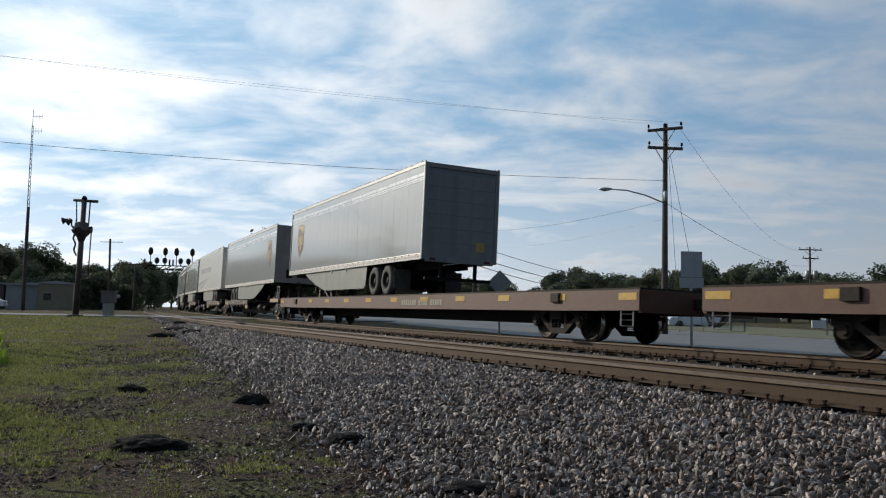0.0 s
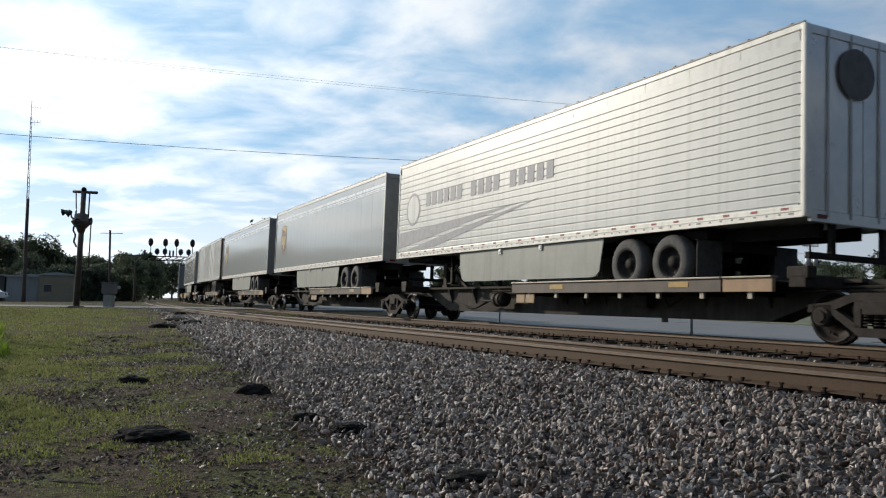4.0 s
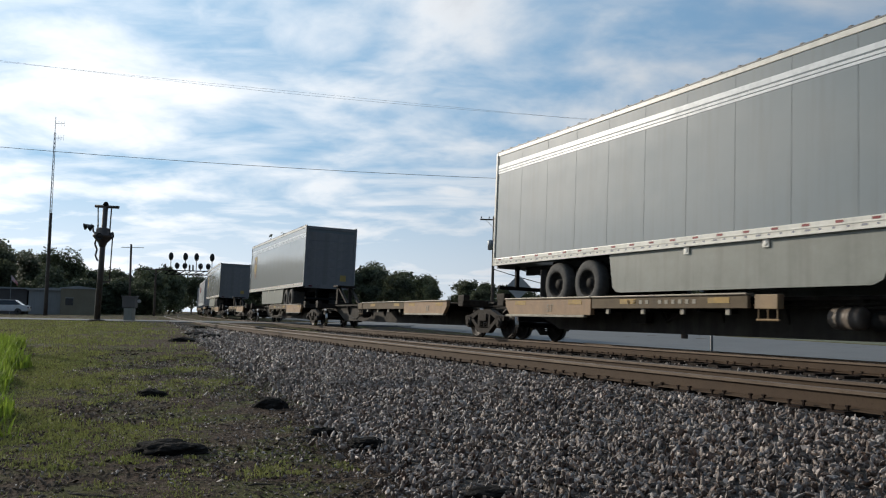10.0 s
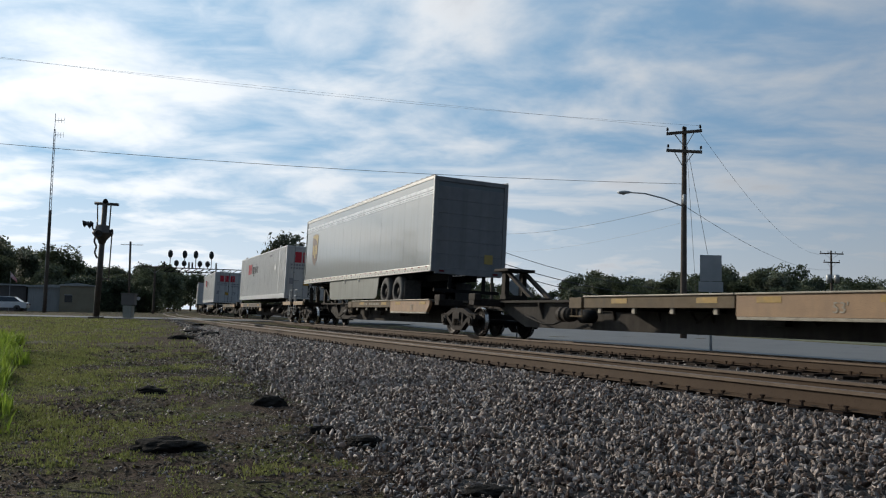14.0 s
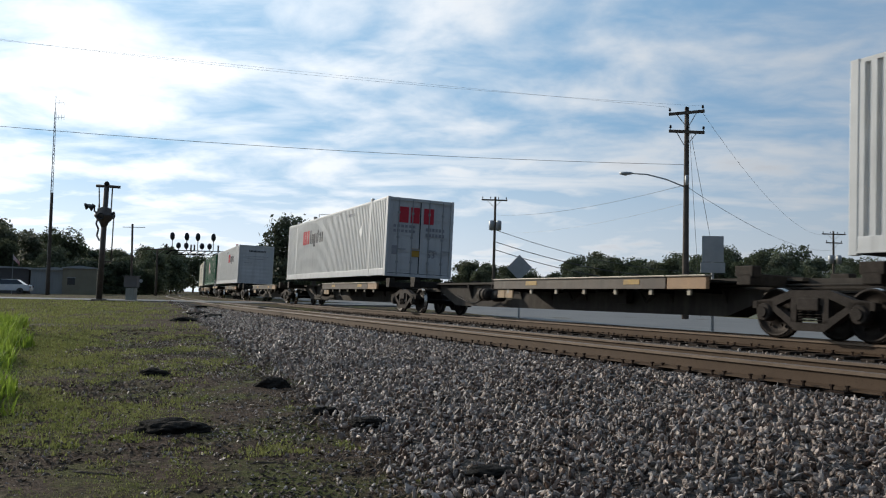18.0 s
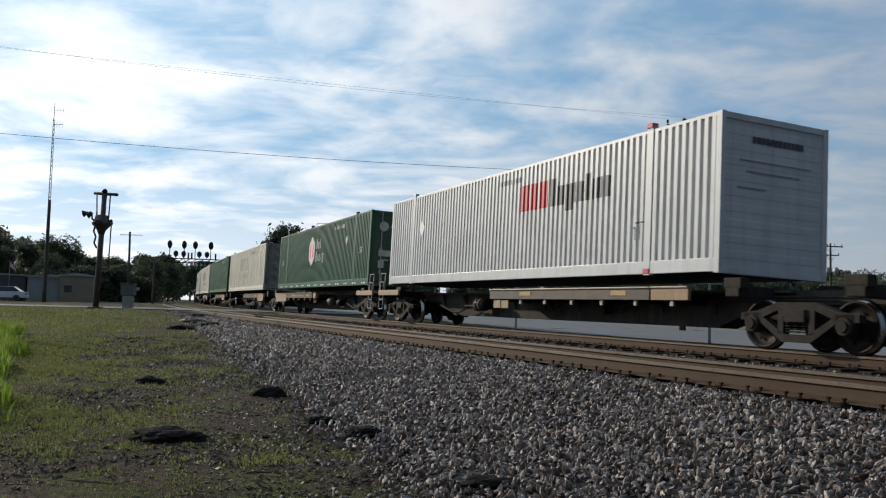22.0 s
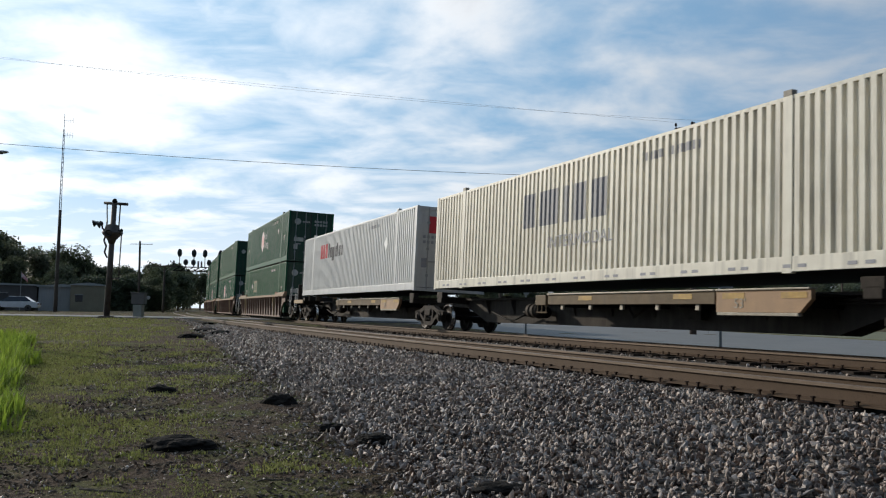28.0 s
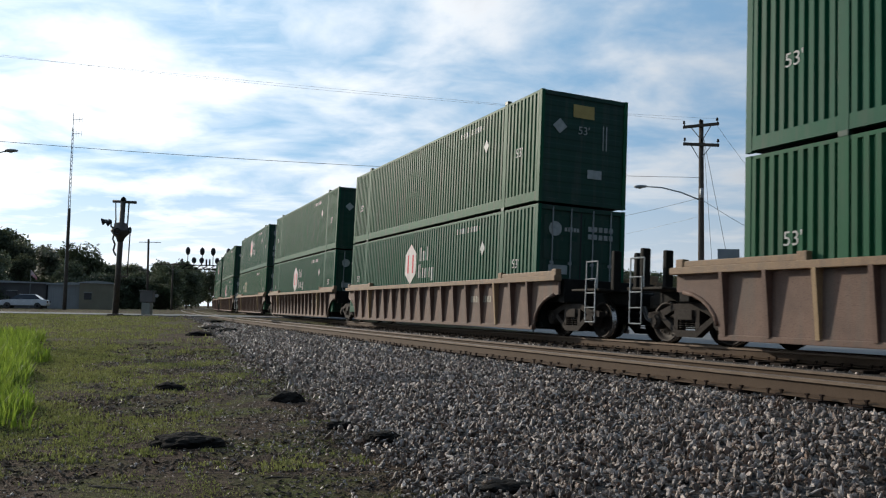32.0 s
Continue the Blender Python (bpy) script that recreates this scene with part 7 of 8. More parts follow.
# signal bridge over the tracks beyond the crossing
sb = thing("signal_bridge", "black railway signal bridge with eight round-backed signal heads", "signal bridge", at=pose(-43.5, 127.9, -0.04, 0, 0, 14.5))
bm = BM()
for y in (-0.5, 0.5):
    for z in (6.35, 6.95):
        box(bm, 0, 20.5, y - 0.06, y + 0.06, z, z + 0.10)
for k in range(20):
    for y in (-0.5, 0.5):
        rod(bm, (k * 1.02, y, 6.4), (k * 1.02 + 0.95, y, 7.0), 0.04, seg=5)
part("truss", bm, M["dark"], sb)
for y in (-0.45, 0.45):
    bm = BM()
    rod(bm, (20.2, y, -0.3), (20.2, y, 7.0), 0.16, seg=10)
    part("leg", bm, M["galv"], sb)
for k, (x, zc, big) in enumerate(((0.9, 9.15, 1), (3.05, 9.15, 1), (4.7, 9.15, 1), (7.05, 9.15, 1), (1.85, 7.72, 0), (3.0, 7.72, 0), (5.35, 7.72, 0), (6.5, 7.72, 0))):
    bm = BM()
    rod(bm, (0, 0, 7.0 - zc), (0, 0, 0.2), 0.06, seg=6)
    hd = part("signal_post", bm, M["black"], sb, at=pose(x, -0.4, zc))
    bm = BM()
    ring(bm, (0, -0.1, 0), "y", [(0.02, -0.03), (0.36, -0.02), (0.36, 0.03), (0.02, 0.05)], 18)
    for v in bm.verts:
        v.co.z *= 1.75 if big else 1.35
    part("signal_head", bm, M["black"], hd, "black oval signal backboard")
for x in (0.05, 3.7, 4.2, 7.8):
    bm = BM()
    box(bm, x - 0.12, x + 0.12, -0.3, 0.1, 7.05, 7.95, 0.02)
    part("junction_box", bm, M["black"], sb)


# ---- road signs seen from behind ----
dsn = thing("diamond_sign", "diamond road sign seen from behind on a thin post", "road sign", "road signs", at=pose(3.12, 34.86, -0.40))
bm = BM()
box(bm, -0.035, 0.035, -0.03, 0.03, -0.2, 2.75)
part("post", bm, M["galv"], dsn)
bm = BM()
plate(bm, [(-0.54, 2.28), (0, 1.74), (0.54, 2.28), (0, 2.82)], "y", -0.012, -0.006)
part("panel", bm, M["signback"], dsn, at=pose(0, -0.03, 0, 0, 0, -12))
rsn = thing("rectangular_sign", "rectangular road sign with a smaller plate below, seen from behind", "road sign", "road signs", at=pose(7.385, 22.84, -0.36))
bm = BM()
box(bm, -0.03, 0.03, -0.03, 0.03, -0.2, 2.75)
part("post", bm, M["galv"], rsn)
bm = BM()
box(bm, -0.30, 0.30, -0.045, -0.037, 2.06, 2.78, 0.003)
part("panel", bm, M["signback"], rsn)
bm = BM()
box(bm, -0.34, 0.34, -0.045, -0.037, 1.76, 2.045, 0.003)
part("small_panel", bm, M["signback"], rsn)
for at_ in ((-30.6, 46.0), (-27.2, 47.5)):
    bm = BM()
    rod(bm, (0, 0, -0.2), (0, 0, 1.0), 0.06, 0.05, 8)
    solid("marker_post", bm, M["dark"], "short dark marker post in the grass", "post", "marker posts", at=pose(*at_, -0.06))


# ---- cars ----
def car(name, at, turn, paint, label):
    c = thing(name, label, "car", "parked cars", at=pose(*at, 0, 0, turn))
    bm = BM()
    plate(bm, [(-2.2, 0.35), (-2.25, 0.62), (-2.1, 0.82), (-1.2, 0.93), (1.6, 0.98), (2.15, 0.90), (2.25, 0.60), (2.2, 0.35)], "y", -0.86, 0.86)
    bmesh.ops.bevel(bm, geom=bm.edges[:], offset=0.05, segments=2, affect="EDGES")
    part("body", bm, paint, c)
    bm = BM()
    v = []
    for z, x0, x1, y in ((0.92, -1.25, 1.75, 0.80), (1.42, -0.45, 1.05, 0.62)):
        v.append([bm.verts.new(p) for p in ((x0, -y, z), (x1, -y, z), (x1, y, z), (x0, y, z))])
    for i in range(4):
        bm.faces.new((v[0][i], v[0][(i + 1) % 4], v[1][(i + 1) % 4], v[1][i]))
    bm.faces.new(v[1])
    part("glasshouse", bm, M["glass"], c)
    bm = BM()
    box(bm, -0.42, 1.02, -0.60, 0.60, 1.415, 1.46, 0.015)
    part("roof", bm, paint, c)
    for x in (-1.38, 1.38):
        for y in (-0.80, 0.80):
            bm = BM()
            ring(bm, (0, 0, 0), "y", [(0.18, -0.1), (0.29, -0.1), (0.32, -0.07), (0.32, 0.07), (0.29, 0.1), (0.18, 0.1)], 18)
            w_ = part("wheel", bm, M["rubber"], c, at=pose(x, y, 0.32))
            bm = BM()
            ring(bm, (0, 0, 0), "y", [(0.05, -0.105), (0.19, -0.09), (0.19, 0.09), (0.05, 0.105)], 14)
            part("rim", bm, M["rim"], w_)
    for y in (-0.6, 0.6):
        bm = BM()
        box(bm, -2.27, -2.22, y - 0.16, y + 0.16, 0.62, 0.74)
        part("headlight", bm, M["skirt"], c)
        bm = BM()
        box(bm, 2.22, 2.27, y - 0.16, y + 0.16, 0.66, 0.80)
        part("tail_light", bm, M["red_off"], c)
    return c


car("parked_car", (18.3, 57.2, -0.30), 20, M["car_white"], "white saloon car parked beyond the road")
car("parked_car", (-43.6, 82.0, 0.0), 15, M["car_white"], "white car parked before the low building")
car("parked_car", (-49.5, 84.5, 0.0), 40, M["car_dark"], "dark car parked before the low building")
ws = thing("board_sign", "low white board sign on two posts beyond the road", "sign", at=pose(30.3, 63.1, -0.35, 0, 0, 12))
bm = BM()
box(bm, -0.65, 0.65, -0.03, 0.03, 0.25, 0.95, 0.01)
part("board", bm, M["mark_white"], ws)
for x in (-0.6, 0.6):
    bm = BM()
    box(bm, x - 0.05, x + 0.05, -0.05, 0.05, -0.2, 1.0)
    part("post", bm, M["mark_white"], ws)


# ---- low buildings by the crossing road ----
def building(name, label, at, turn, w, d, h, wall, panels, roof_over=0.3):
    b = thing(name, label, "building", "buildings", at=pose(*at, 0, 0, turn))
    bm = BM()
    box(bm, 0, w, 0, d, -0.2, h)
    part("wall", bm, wall, b)
    bm = BM()
    plate(bm, [(-roof_over, h), (w + roof_over, h), (w + roof_over, h + 0.12), (w / 2, h + 0.35), (-roof_over, h + 0.12)], "y", -roof_over, d + roof_over)
    part("roof", bm, M["metalwall"], b)
    n_ = int(w / 0.6)
    for k in range(n_ + 1):
        bm = BM()
        box(bm, k * w / n_ - 0.03, k * w / n_ + 0.03, -0.035, 0.0, 0.0, h - 0.02)
        part("wall_rib", bm, wall, b)
    for x, ww, z0, z1 in panels:
        bm = BM()
        box(bm, x, x + ww, -0.06, -0.03, z0, z1)
        p = part("door" if z0 < 0.1 else "window", bm, M["glass"] if z0 > 0.1 else M["darkwall"], b)
        bm = BM()
        box(bm, x - 0.06, x + ww + 0.06, -0.09, -0.03, z1 + 0.002, z1 + 0.08)
        part("lintel", bm, M["concrete"], p)
    return b


building("warehouse", "low dark metal warehouse with a wide loading door", (-66.0, 91.5, 0.0), 25, 17.6, 9.0, 2.95, M["darkwall"], ((2.0, 3.0, 0.0, 2.4), (8.0, 3.2, 0.0, 2.3), (13.4, 1.1, 1.0, 2.0)))
building("metal_shed", "low pale grey ribbed metal shed", (-49.6, 98.6, 0.0), 25, 5.2, 8.0, 2.85, M["metalwall"], ((3.6, 0.9, 0.0, 2.0),))
building("tan_shed", "small tan shed with stained walls", (-44.3, 95.4, 0.0), 22, 3.6, 6.0, 3.0, M["tanwall"], ((0.5, 0.8, 1.1, 1.9),), 0.15)
fl = thing("flag_pole", "thin pole with a hanging red and white flag", "flag", at=pose(-48.9, 93.0, 0.0))
bm = BM()
rod(bm, (0, 0, -0.2), (0, 0, 4.4), 0.03, seg=6)
part("pole", bm, M["galv"], fl)
bm = BM()
for k in range(5):
    plate(bm, [(0.04 + k * 0.14, 4.3 - k * 0.16), (0.04 + k * 0.14, 3.75 - k * 0.10), (0.19 + k * 0.14, 3.65 - k * 0.12), (0.19 + k * 0.14, 4.16 - k * 0.16)], "y", 0.02 * (k % 2), 0.02 * (k % 2) + 0.01)
part("cloth", bm, M["flag"], fl)
far_house = building("roadside_house", "low brick-brown roadside building behind the trees", (36.0, 118.0, 0.0), -12, 14.0, 8.0, 3.0, M["tanwall"], ((2.0, 1.2, 1.0, 2.1), (6.0, 1.0, 0.0, 2.1), (10.0, 1.4, 1.0, 2.1)))


# ---- trees ----
def leaf_cloud(lobes, count, size, rnd):
    """Leaf sprays on the shells of a few lobes, with gaps between."""
    verts, faces = [], []
    for _ in range(count):
        cx, cy, cz, rx, ry, rz = lobes[rnd.randrange(len(lobes))]
        d = Vector((rnd.gauss(0, 1), rnd.gauss(0, 1), rnd.gauss(0, 1))).normalized()
        r = rnd.uniform(0.55, 1.0) ** 0.5 * (1 + 0.22 * noise.noise(d * 2.6 + Vector((cx, cy, cz))))
        p = Vector((cx + d.x * rx * r, cy + d.y * ry * r, cz + d.z * rz * r))
        for _ in range(3):
            q = p + Vector((rnd.gauss(0, size), rnd.gauss(0, size), rnd.gauss(0, size * 0.8)))
            u = Vector((rnd.gauss(0, 1), rnd.gauss(0, 1), rnd.gauss(0, 1))).normalized() * size * rnd.uniform(0.5, 1.1)
            w = u.orthogonal().normalized() * size * rnd.uniform(0.3, 0.6)
            k = len(verts)
            verts += [tuple(q - u), tuple(q - u * 0.1 + w), tuple(q + u), tuple(q - u * 0.1 - w)]
            faces += [(k, k + 1, k + 2), (k, k + 2, k + 3)]
    return verts, faces


def tree(seed, h, spread, leaf, low, label):
    rnd = random.Random(seed)
    t = thing("tree", label, "tree", "trees")
    bm = BM()
    p, r = Vector((0, 0, -0.3)), 0.028 * h
    top = []
    for k in range(5):
        q = p + Vector((rnd.uniform(-0.15, 0.15), rnd.uniform(-0.15, 0.15), h * 0.14))
        rod(bm, p, q, r, r * 0.8, 8, False)
        p, r = q, r * 0.8
        top.append((Vector(q), r))
    limbs = []
    for i in range(9):
        b, rr = top[rnd.randrange(1, 5)]
        a = rnd.uniform(0, 6.28)
        e = b + Vector((math.cos(a) * spread * rnd.uniform(0.4, 0.8), math.sin(a) * spread * rnd.uniform(0.4, 0.8), h * rnd.uniform(0.08, 0.30)))
        m = b.lerp(e, 0.5) + Vector((0, 0, -0.1 * h * 0.2))
        rod(bm, b, m, rr * 0.6, rr * 0.4, 6, False)
        rod(bm, m, e, rr * 0.4, rr * 0.12, 6, False)
        limbs.append(e)
    part("trunk", bm, M["bark"], t)
    lobes = []
    for e in limbs:
        s = spread * rnd.uniform(0.30, 0.52)
        lobes.append((e.x * 0.8, e.y * 0.8, max(e.z, h * low + s), s, s, s * rnd.uniform(0.7, 1.0)))
    lobes += [(rnd.uniform(-0.3, 0.3) * spread, rnd.uniform(-0.3, 0.3) * spread, h * rnd.uniform(0.66, 0.86), spread * 0.42, spread * 0.42, h * 0.13) for _ in range(4)]
    lobes += [(rnd.uniform(-0.6, 0.6) * spread, rnd.uniform(-0.6, 0.6) * spread, h * (low + 0.18), spread * 0.5, spread * 0.5, h * 0.16) for _ in range(4)]
    v, f = leaf_cloud(lobes, 1500, 0.032 * h, rnd)
    me = bpy.data.meshes.new("crown")
    me.from_pydata(v, [], f)
    me.materials.append(leaf)
    c = new("crown", me)
    c.parent = t
    return t


KINDS = [tree(50 + i, 10.0, sp, M["leaf"] if i % 3 else M["leaf_b"], lw, lb) for i, (sp, lw, lb) in enumerate((
    (3.6, 0.10, "broad dark green tree with a dense uneven crown"), (3.0, 0.06, "dark green roadside tree leafed down to the ground"), (4.2, 0.14, "wide spreading green tree"),
    (2.5, 0.20, "slim upright green tree"), (3.4, 0.04, "bushy green tree with a low crown"), (2.9, 0.28, "tall green tree with a bare lower trunk")))]


def skyline(az):
    """How high the tree tops stand (tangent of the angle) at az degrees left of the y axis."""
    return float(np.interp(az, [-40, -30, -28, -27, -26, -24, -22.5, -21.3, -20.5, -19.1, -17, -15.5, -14.5, -13.9, -12.7, -11.4, -10.3, -8.9, -7.9, -7, -4.5, 0, 4, 8, 11, 14, 17.4, 18.5, 20.5, 23.6, 24.6, 25.8, 26.8, 27.8, 28.6, 34, 45],
                           [0.05, 0.055, 0.052, 0.046, 0.051, 0.055, 0.060, 0.056, 0.064, 0.072, 0.056, 0.055, 0.048, 0.034, 0.050, 0.059, 0.060, 0.058, 0.043, 0.030, 0.040, 0.050, 0.056, 0.060, 0.050, 0.045, 0.040, 0.051, 0.050, 0.049, 0.058, 0.068, 0.071, 0.071, 0.080, 0.084, 0.08]))


def plant():
    rnd = random.Random(9)
    used = set()
    for row, dist, step in ((0, 118, 2.0), (1, 140, 1.8), (2, 168, 2.0), (3, 205, 2.0), (4, 262, 1.2), (5, 330, 1.1)):
        az, top_ = (-46.0, 50) if row < 4 else (9.0, 24)
        while az < top_:
            a = radians(az + rnd.uniform(-0.6, 0.6))
            d = dist + rnd.uniform(-8, 8) + (20 if 12 < az < 30 else 0)
            x, y = -d * math.sin(a), d * math.cos(a)
            s, lat = across(x, y)
            if abs(lat + 2.1) < 6.8 or (s < 134 and 6 < lat < 24):
                az += step * 0.5
                continue
            h = (0.6 + d * skyline(az) * rnd.uniform(0.86, 1.03)) * (0.8 if row == 0 else 1.0)
            k = rnd.randrange(len(KINDS))
            m = pose(x, y, ground_z(x, y), 0, 0, rnd.uniform(0, 360))
            f = h / 10.0
            o = KINDS[k] if k not in used else copy_thing(KINDS[k], Matrix.Identity(4))
            used.add(k)
            o.matrix_basis = m @ Matrix.Diagonal((f * rnd.uniform(0.85, 1.15), f * rnd.uniform(0.85, 1.15), f, 1))
            az += step * rnd.uniform(0.8, 1.2)
    # low growth under the wood
    az, first = 12.2, True
    while az < 32:
        d = 112 + rnd.uniform(-3, 3) + (20 if 12 < az < 30 else 0)
        x, y = -d * math.sin(radians(az)), d * math.cos(radians(az))
        s, lat = across(x, y)
        if abs(lat + 2.1) > 5.0:
            o = copy_thing(KINDS[4], Matrix.Identity(4))
            o.name = "shrub"
            tagged(o, "low dense dark green shrub at the edge of the wood", "shrub", "shrubs at the wood")
            o.matrix_basis = pose(x, y, -0.5, 0, 0, rnd.uniform(0, 360)) @ Matrix.Diagonal((0.75, 0.75, rnd.uniform(0.42, 0.60), 1))
        az += rnd.uniform(0.8, 1.2)
    # the tall tree behind the crossing
    o = copy_thing(KINDS[0], Matrix.Identity(4))
    o["label"] = "tall dark green tree standing over the crossing"
    o.matrix_basis = pose(-18.6, 96.0, 0, 0, 0, 40) @ Matrix.Diagonal((0.85, 0.85, 1.02, 1))
    for x, y, h in ((-13.5, 96, 6.2), (-9.6, 98, 6.6), (-5.6, 99, 5.6), (-21.5, 99, 6.5)):
        o = copy_thing(KINDS[int(x) % 5], Matrix.Identity(4))
        o.matrix_basis = pose(x, y, 0, 0, 0, x * 37) @ Matrix.Diagonal((h / 8.0, h / 8.0, h / 10.0, 1))


plant()


# ---- near ground: dark clods, sticks, grass ----
def clod(at, w, d, h, seed, label):
    bm = BM()
    bmesh.ops.create_icosphere(bm, subdivisions=4, radius=1.0)
    for v in bm.verts:
        n_ = noise.noise(v.co * 1.6 + Vector((seed, 0, 0))) * 0.30 + noise.noise(v.co * 4.0 + Vector((0, seed, 0))) * 0.13 + noise.noise(v.co * 11 + Vector((0, 0, seed))) * 0.04
        v.co *= 1 + n_
        v.co.x *= w / 2
        v.co.y *= d / 2
        v.co.z = max(v.co.z, -0.3) * h
    s_, l_ = across(*at)
    z_ = bed_z(s_, l_) - 0.01 if l_ > toe(s_) else ground_z(*at)
    return solid("earth_clod", bm, M["mat"], label, "clod", "dark clods", at=pose(at[0], at[1], z_ + 0.02, 0, 0, seed * 17 % 40 - 20))


for i_, (x_, y_, w_, d_, h_) in enumerate(((-4.05, 11.6, 0.44, 0.26, 0.08), (-2.16, 10.5, 0.42, 0.30, 0.12), (-2.42, 7.45, 0.64, 0.40, 0.085), (-0.70, 7.80, 0.38, 0.30, 0.06), (0.37, 5.72, 0.40, 0.26, 0.05), (-1.2, 8.5, 0.30, 0.12, 0.06), (-8.3, 26.5, 0.9, 0.5, 0.10), (-7.9, 28.5, 0.8, 0.5, 0.10), (-9.2, 31.0, 0.9, 0.6, 0.10))):
    clod((x_, y_), w_, d_, h_, i_ * 3.7 + 1.3, "black crumbling clod of tarry earth on the ground")


def stick(at, length, turn, r):
    bm = BM()
    p = Vector((-length / 2, 0, 0))
    rnd = random.Random(int(length * 1000))
    for k in range(5):
        q = p + Vector((length / 5, rnd.uniform(-0.02, 0.02), rnd.uniform(-0.006, 0.012)))
        rod(bm, p, q, r * (1 - 0.12 * k), r * (1 - 0.12 * (k + 1)), 6, True)
        p = q
    return solid("stick", bm, M["bark"], "dry grey stick lying on the soil", "stick", "sticks", at=pose(at[0], at[1], ground_z(*at) + r, 0, 0, turn))


for at_, ln_, tn_, r_ in (((-2.35, 5.75), 0.42, -12, 0.010), ((-1.25, 8.3), 0.34, -8, 0.012), ((-1.3, 6.2), 0.25, 30, 0.008), ((-3.4, 9.4), 0.3, 60, 0.007), ((-0.2, 5.6), 0.26, -40, 0.007)):
    stick(at_, ln_, tn_, r_)


def blades(name, places, material, label, category):
    """One mesh of many bent grass blades; places: x, y, z, height, width."""
    rnd = random.Random(17)
    verts, faces = [], []
    for x, y, z, h, w in places:
        a, b = rnd.uniform(0, 6.283), rnd.uniform(0.1, 0.65) * h
        dx, dy, ux, uy = math.cos(a) * w, math.sin(a) * w, -math.sin(a) * b, math.cos(a) * b
        k = len(verts)
        verts += [(x - dx, y - dy, z), (x + dx, y + dy, z), (x - dx * 0.7 + ux * 0.4, y - dy * 0.7 + uy * 0.4, z + h * 0.6), (x + dx * 0.7 + ux * 0.4, y + dy * 0.7 + uy * 0.4, z + h * 0.6), (x + ux, y + uy, z + h)]
        faces += [(k, k + 1, k + 3, k + 2), (k + 2, k + 3, k + 4)]
    me = bpy.data.meshes.new(name)
    me.from_pydata(verts, [], faces)
    me.materials.append(material)
    return tagged(new(name, me), label, category, kind="stuff")


def grass_places():
    rnd = random.Random(23)
    short, tall = [], []
    for y0, y1, n_, hh in ((3.0, 9.0, 190000, 0.026), (9.0, 20.0, 170000, 0.034), (20.0, 46.0, 90000, 0.06)):
        for _ in range(n_):
            y = rnd.uniform(y0, y1)
            x = rnd.uniform(-0.62 * y - 1.5, 0.12 * y + 0.8)
            s, lat = across(x, y)
            gap_ = toe(s) - lat
            if gap_ < 0.25:
                continue
            k = noise.noise((x * 0.75, y * 0.55, 1.0)) * 1.4 + noise.noise((x * 2.6, y * 2.2, 5.0)) * 1.0 + noise.noise((x * 8.0, y * 7.0, 9.0)) * 0.7 + min(gap_, 3.2) * 0.36 - 0.42 - (0.3 if y < 6.6 else 0.0) - (0.3 if y < 5.6 else 0.0)
            if rnd.random() > k:
                continue
            short.append((x, y, ground_z(x, y) - 0.005, hh * rnd.uniform(0.5, 1.6), rnd.uniform(0.003, 0.006) * (1 + y / 14)))
    for _ in range(15000):
        y = 8.0 + 15.0 * rnd.random() ** 0.9
        edge = -0.505 * y - 0.25 + 0.7 * noise.noise((y * 0.8, 2.0, 0)) + 0.3 * noise.noise((y * 2.3, 5.0, 0))
        x = edge - abs(rnd.gauss(0, 1.0)) * (0.9 + 0.05 * y)
        tall.append((x, y, ground_z(x, y) - 0.01, rnd.uniform(0.06, 0.42) * min(1.0, 0.25 + 0.5 * (edge + 0.4 - x) + 0.03 * y), rnd.uniform(0.005, 0.010) * (1 + y / 18)))
    return short, tall


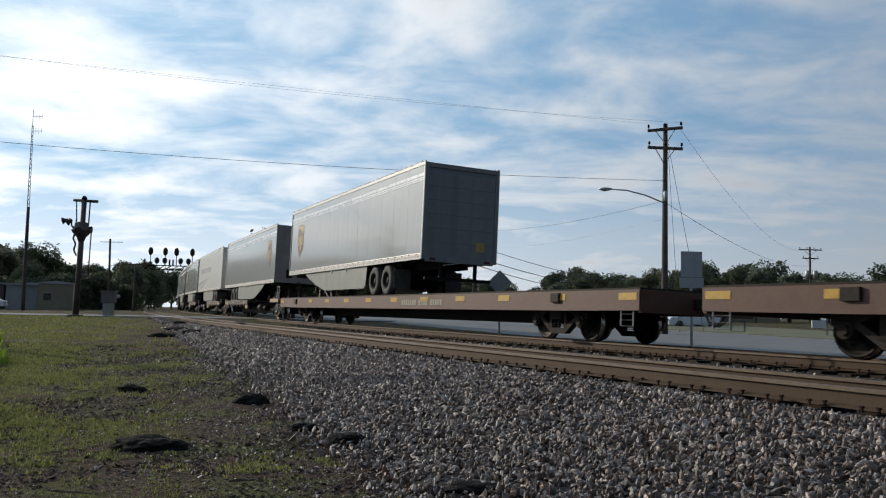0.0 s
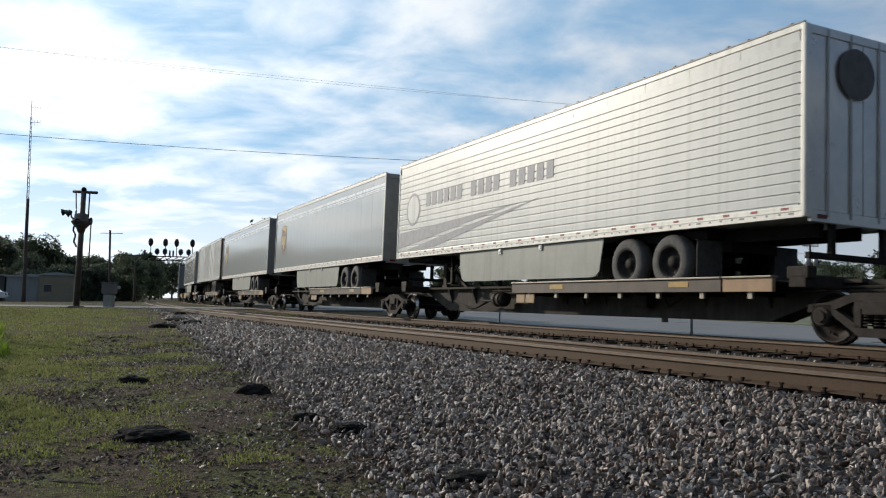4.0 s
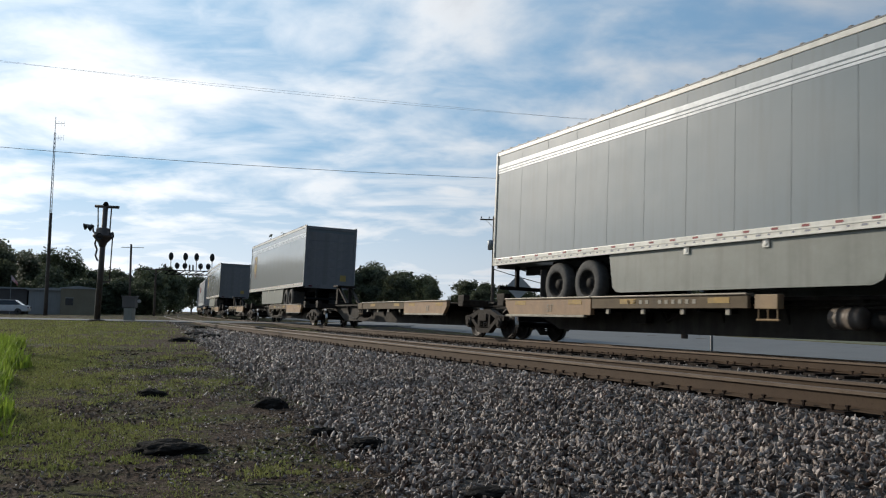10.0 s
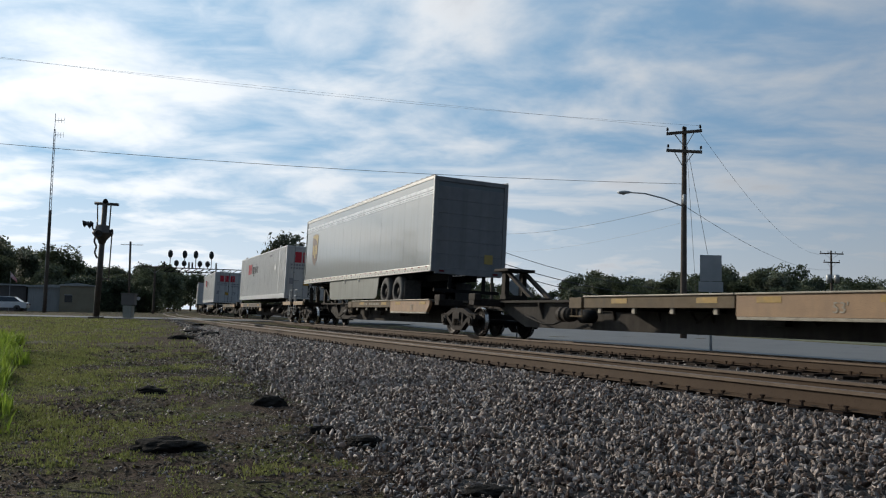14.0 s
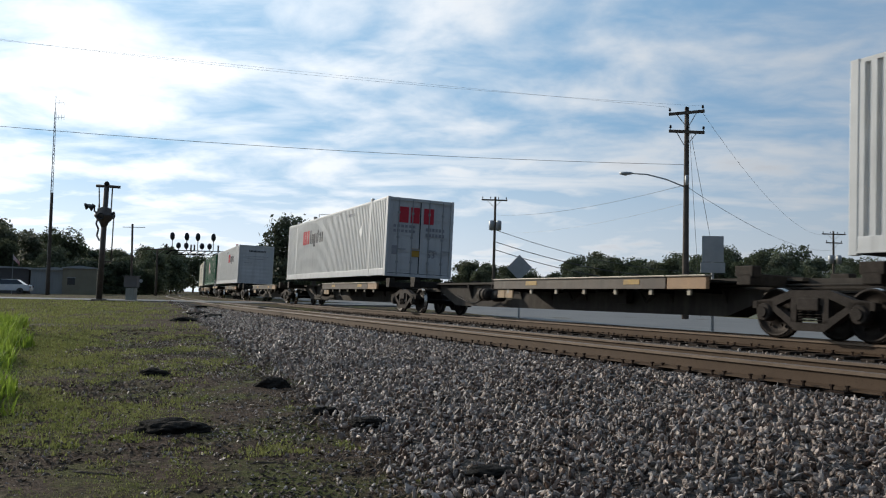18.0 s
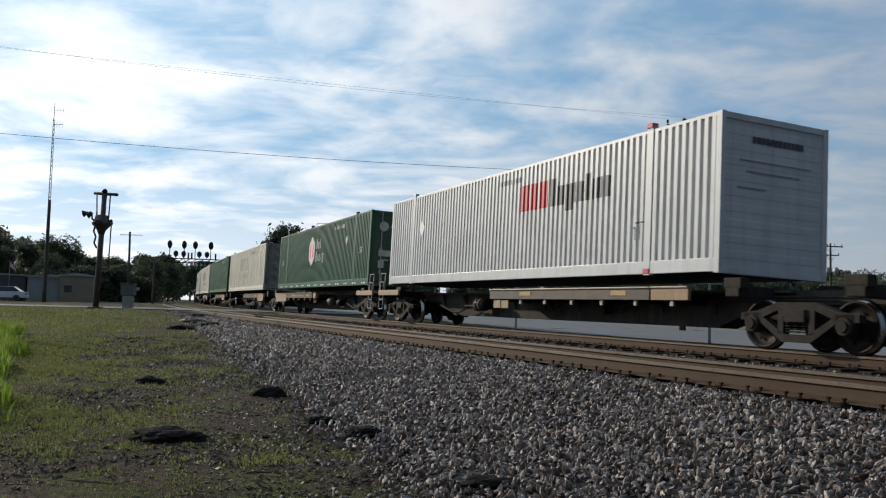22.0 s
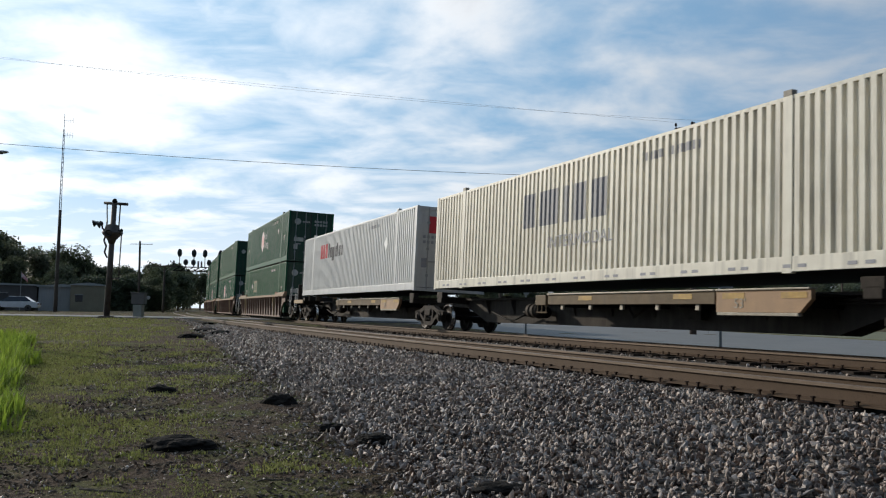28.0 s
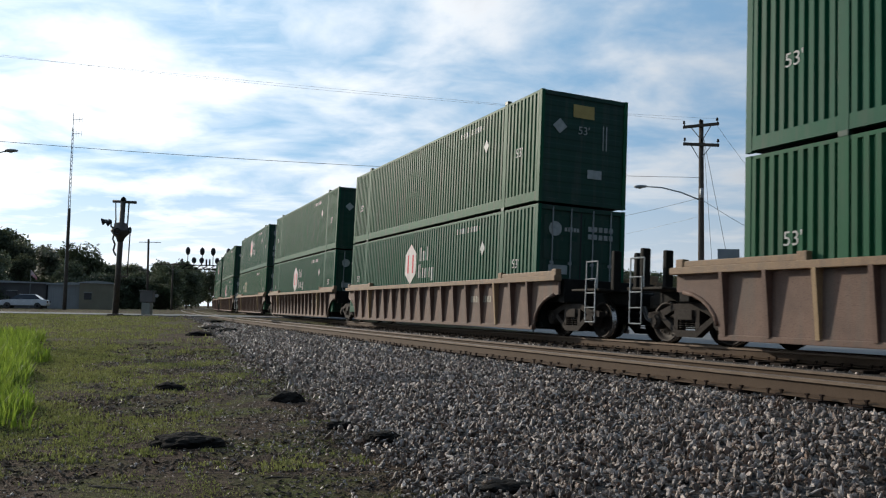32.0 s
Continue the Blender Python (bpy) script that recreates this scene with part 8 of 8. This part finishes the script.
def strewn(name, n_, material, label, category, r0, r1, seed, reach):
    """Bits lying on the soil: small flat irregular chips in one mesh."""
    rnd = random.Random(seed)
    verts, faces = [], []
    for _ in range(n_):
        y = 3.2 + 19.0 * rnd.random() ** 1.6
        x = rnd.uniform(-0.60 * y - 0.8, 0.14 * y + 1.2)
        s, lat = across(x, y)
        if toe(s) - lat < reach or noise.noise((x * 1.3, y * 1.1, seed)) < rnd.uniform(-0.5, 0.35):
            continue
        z, r, a, tx, ty = ground_z(x, y) + rnd.uniform(0.0, 0.012), rnd.uniform(r0, r1) * (1 + y / 25), rnd.uniform(0, 6.3), rnd.uniform(-0.7, 0.7), rnd.uniform(-0.7, 0.7)
        k = len(verts)
        for i in range(4):
            b, q = a + i * 1.571 + rnd.uniform(-0.4, 0.4), r * rnd.uniform(0.5, 1.3)
            dx, dy = q * math.cos(b) * (1.6 if i % 2 else 0.8), q * math.sin(b)
            verts.append((x + dx, y + dy, z + dx * tx + dy * ty))
        verts.append((x, y, z + r * 0.5))
        faces += [(k + i, k + (i + 1) % 4, k + 4) for i in range(4)] + [(k + 3, k + 2, k + 1, k)]
    me = bpy.data.meshes.new(name)
    me.from_pydata(verts, [], faces)
    me.materials.append(material)
    return tagged(new(name, me), label, category, kind="stuff")


strewn("dry_litter", 16000, M["litter"], "dry brown leaf bits strewn on the soil and grass", "leaf litter", 0.008, 0.022, 31, 0.1)
strewn("soil_crumbs", 26000, M["crumb"], "dark crumbs of earth strewn beside the ballast", "soil", 0.006, 0.019, 43, -0.25)
SHORT, TALL = grass_places()
blades("short_grass", SHORT, M["grass"], "sparse short green grass on the dark soil", "grass")
blades("tall_grass", TALL, M["grass_lush"], "lush bright green tall grass", "grass")


# ---- ties, nearest ones singly ----
lay_ties(near_track, -GAP, -12.0, 55.0, ((-60.0, -12.0), (55.0, 160.0)))
lay_ties(train_track, 0.0, -12.0, 50.0, ((-60.0, -12.0), (50.0, 160.0)))

# ---- what moves ----
def motions():
    for ob, place, z, half, turn in MOVING:
        rows = []
        for k in range(33):
            rows.append((float(k), track_pose(place - SPEED * k, 0.0, z, half) @ pose(0, 0, 0, 0, 0, turn)))
        walk(ob, rows)
    where = {ob.name: place for ob, place, *_ in MOVING}
    for wh, rest, car, y in WHEELS:
        place = where[car.name] + y
        f0 = max(0, int((place - 45.0) / SPEED * FPS))
        f1 = min(32 * FPS, int((place + 4.0) / SPEED * FPS))
        if f1 <= f0:
            continue
        turned = lambda f: rest @ pose(0, 0, 0, math.degrees(f / FPS * SPEED / 0.42), 0, 0)
        rows = [(0.0, turned(f0))] if f0 > 0 else []
        rows += [(f / FPS, turned(f)) for f in range(f0, f1 + 1)]
        if f1 < 32 * FPS:
            rows.append((32.0, turned(f1)))
        walk(wh, rows)


motions()
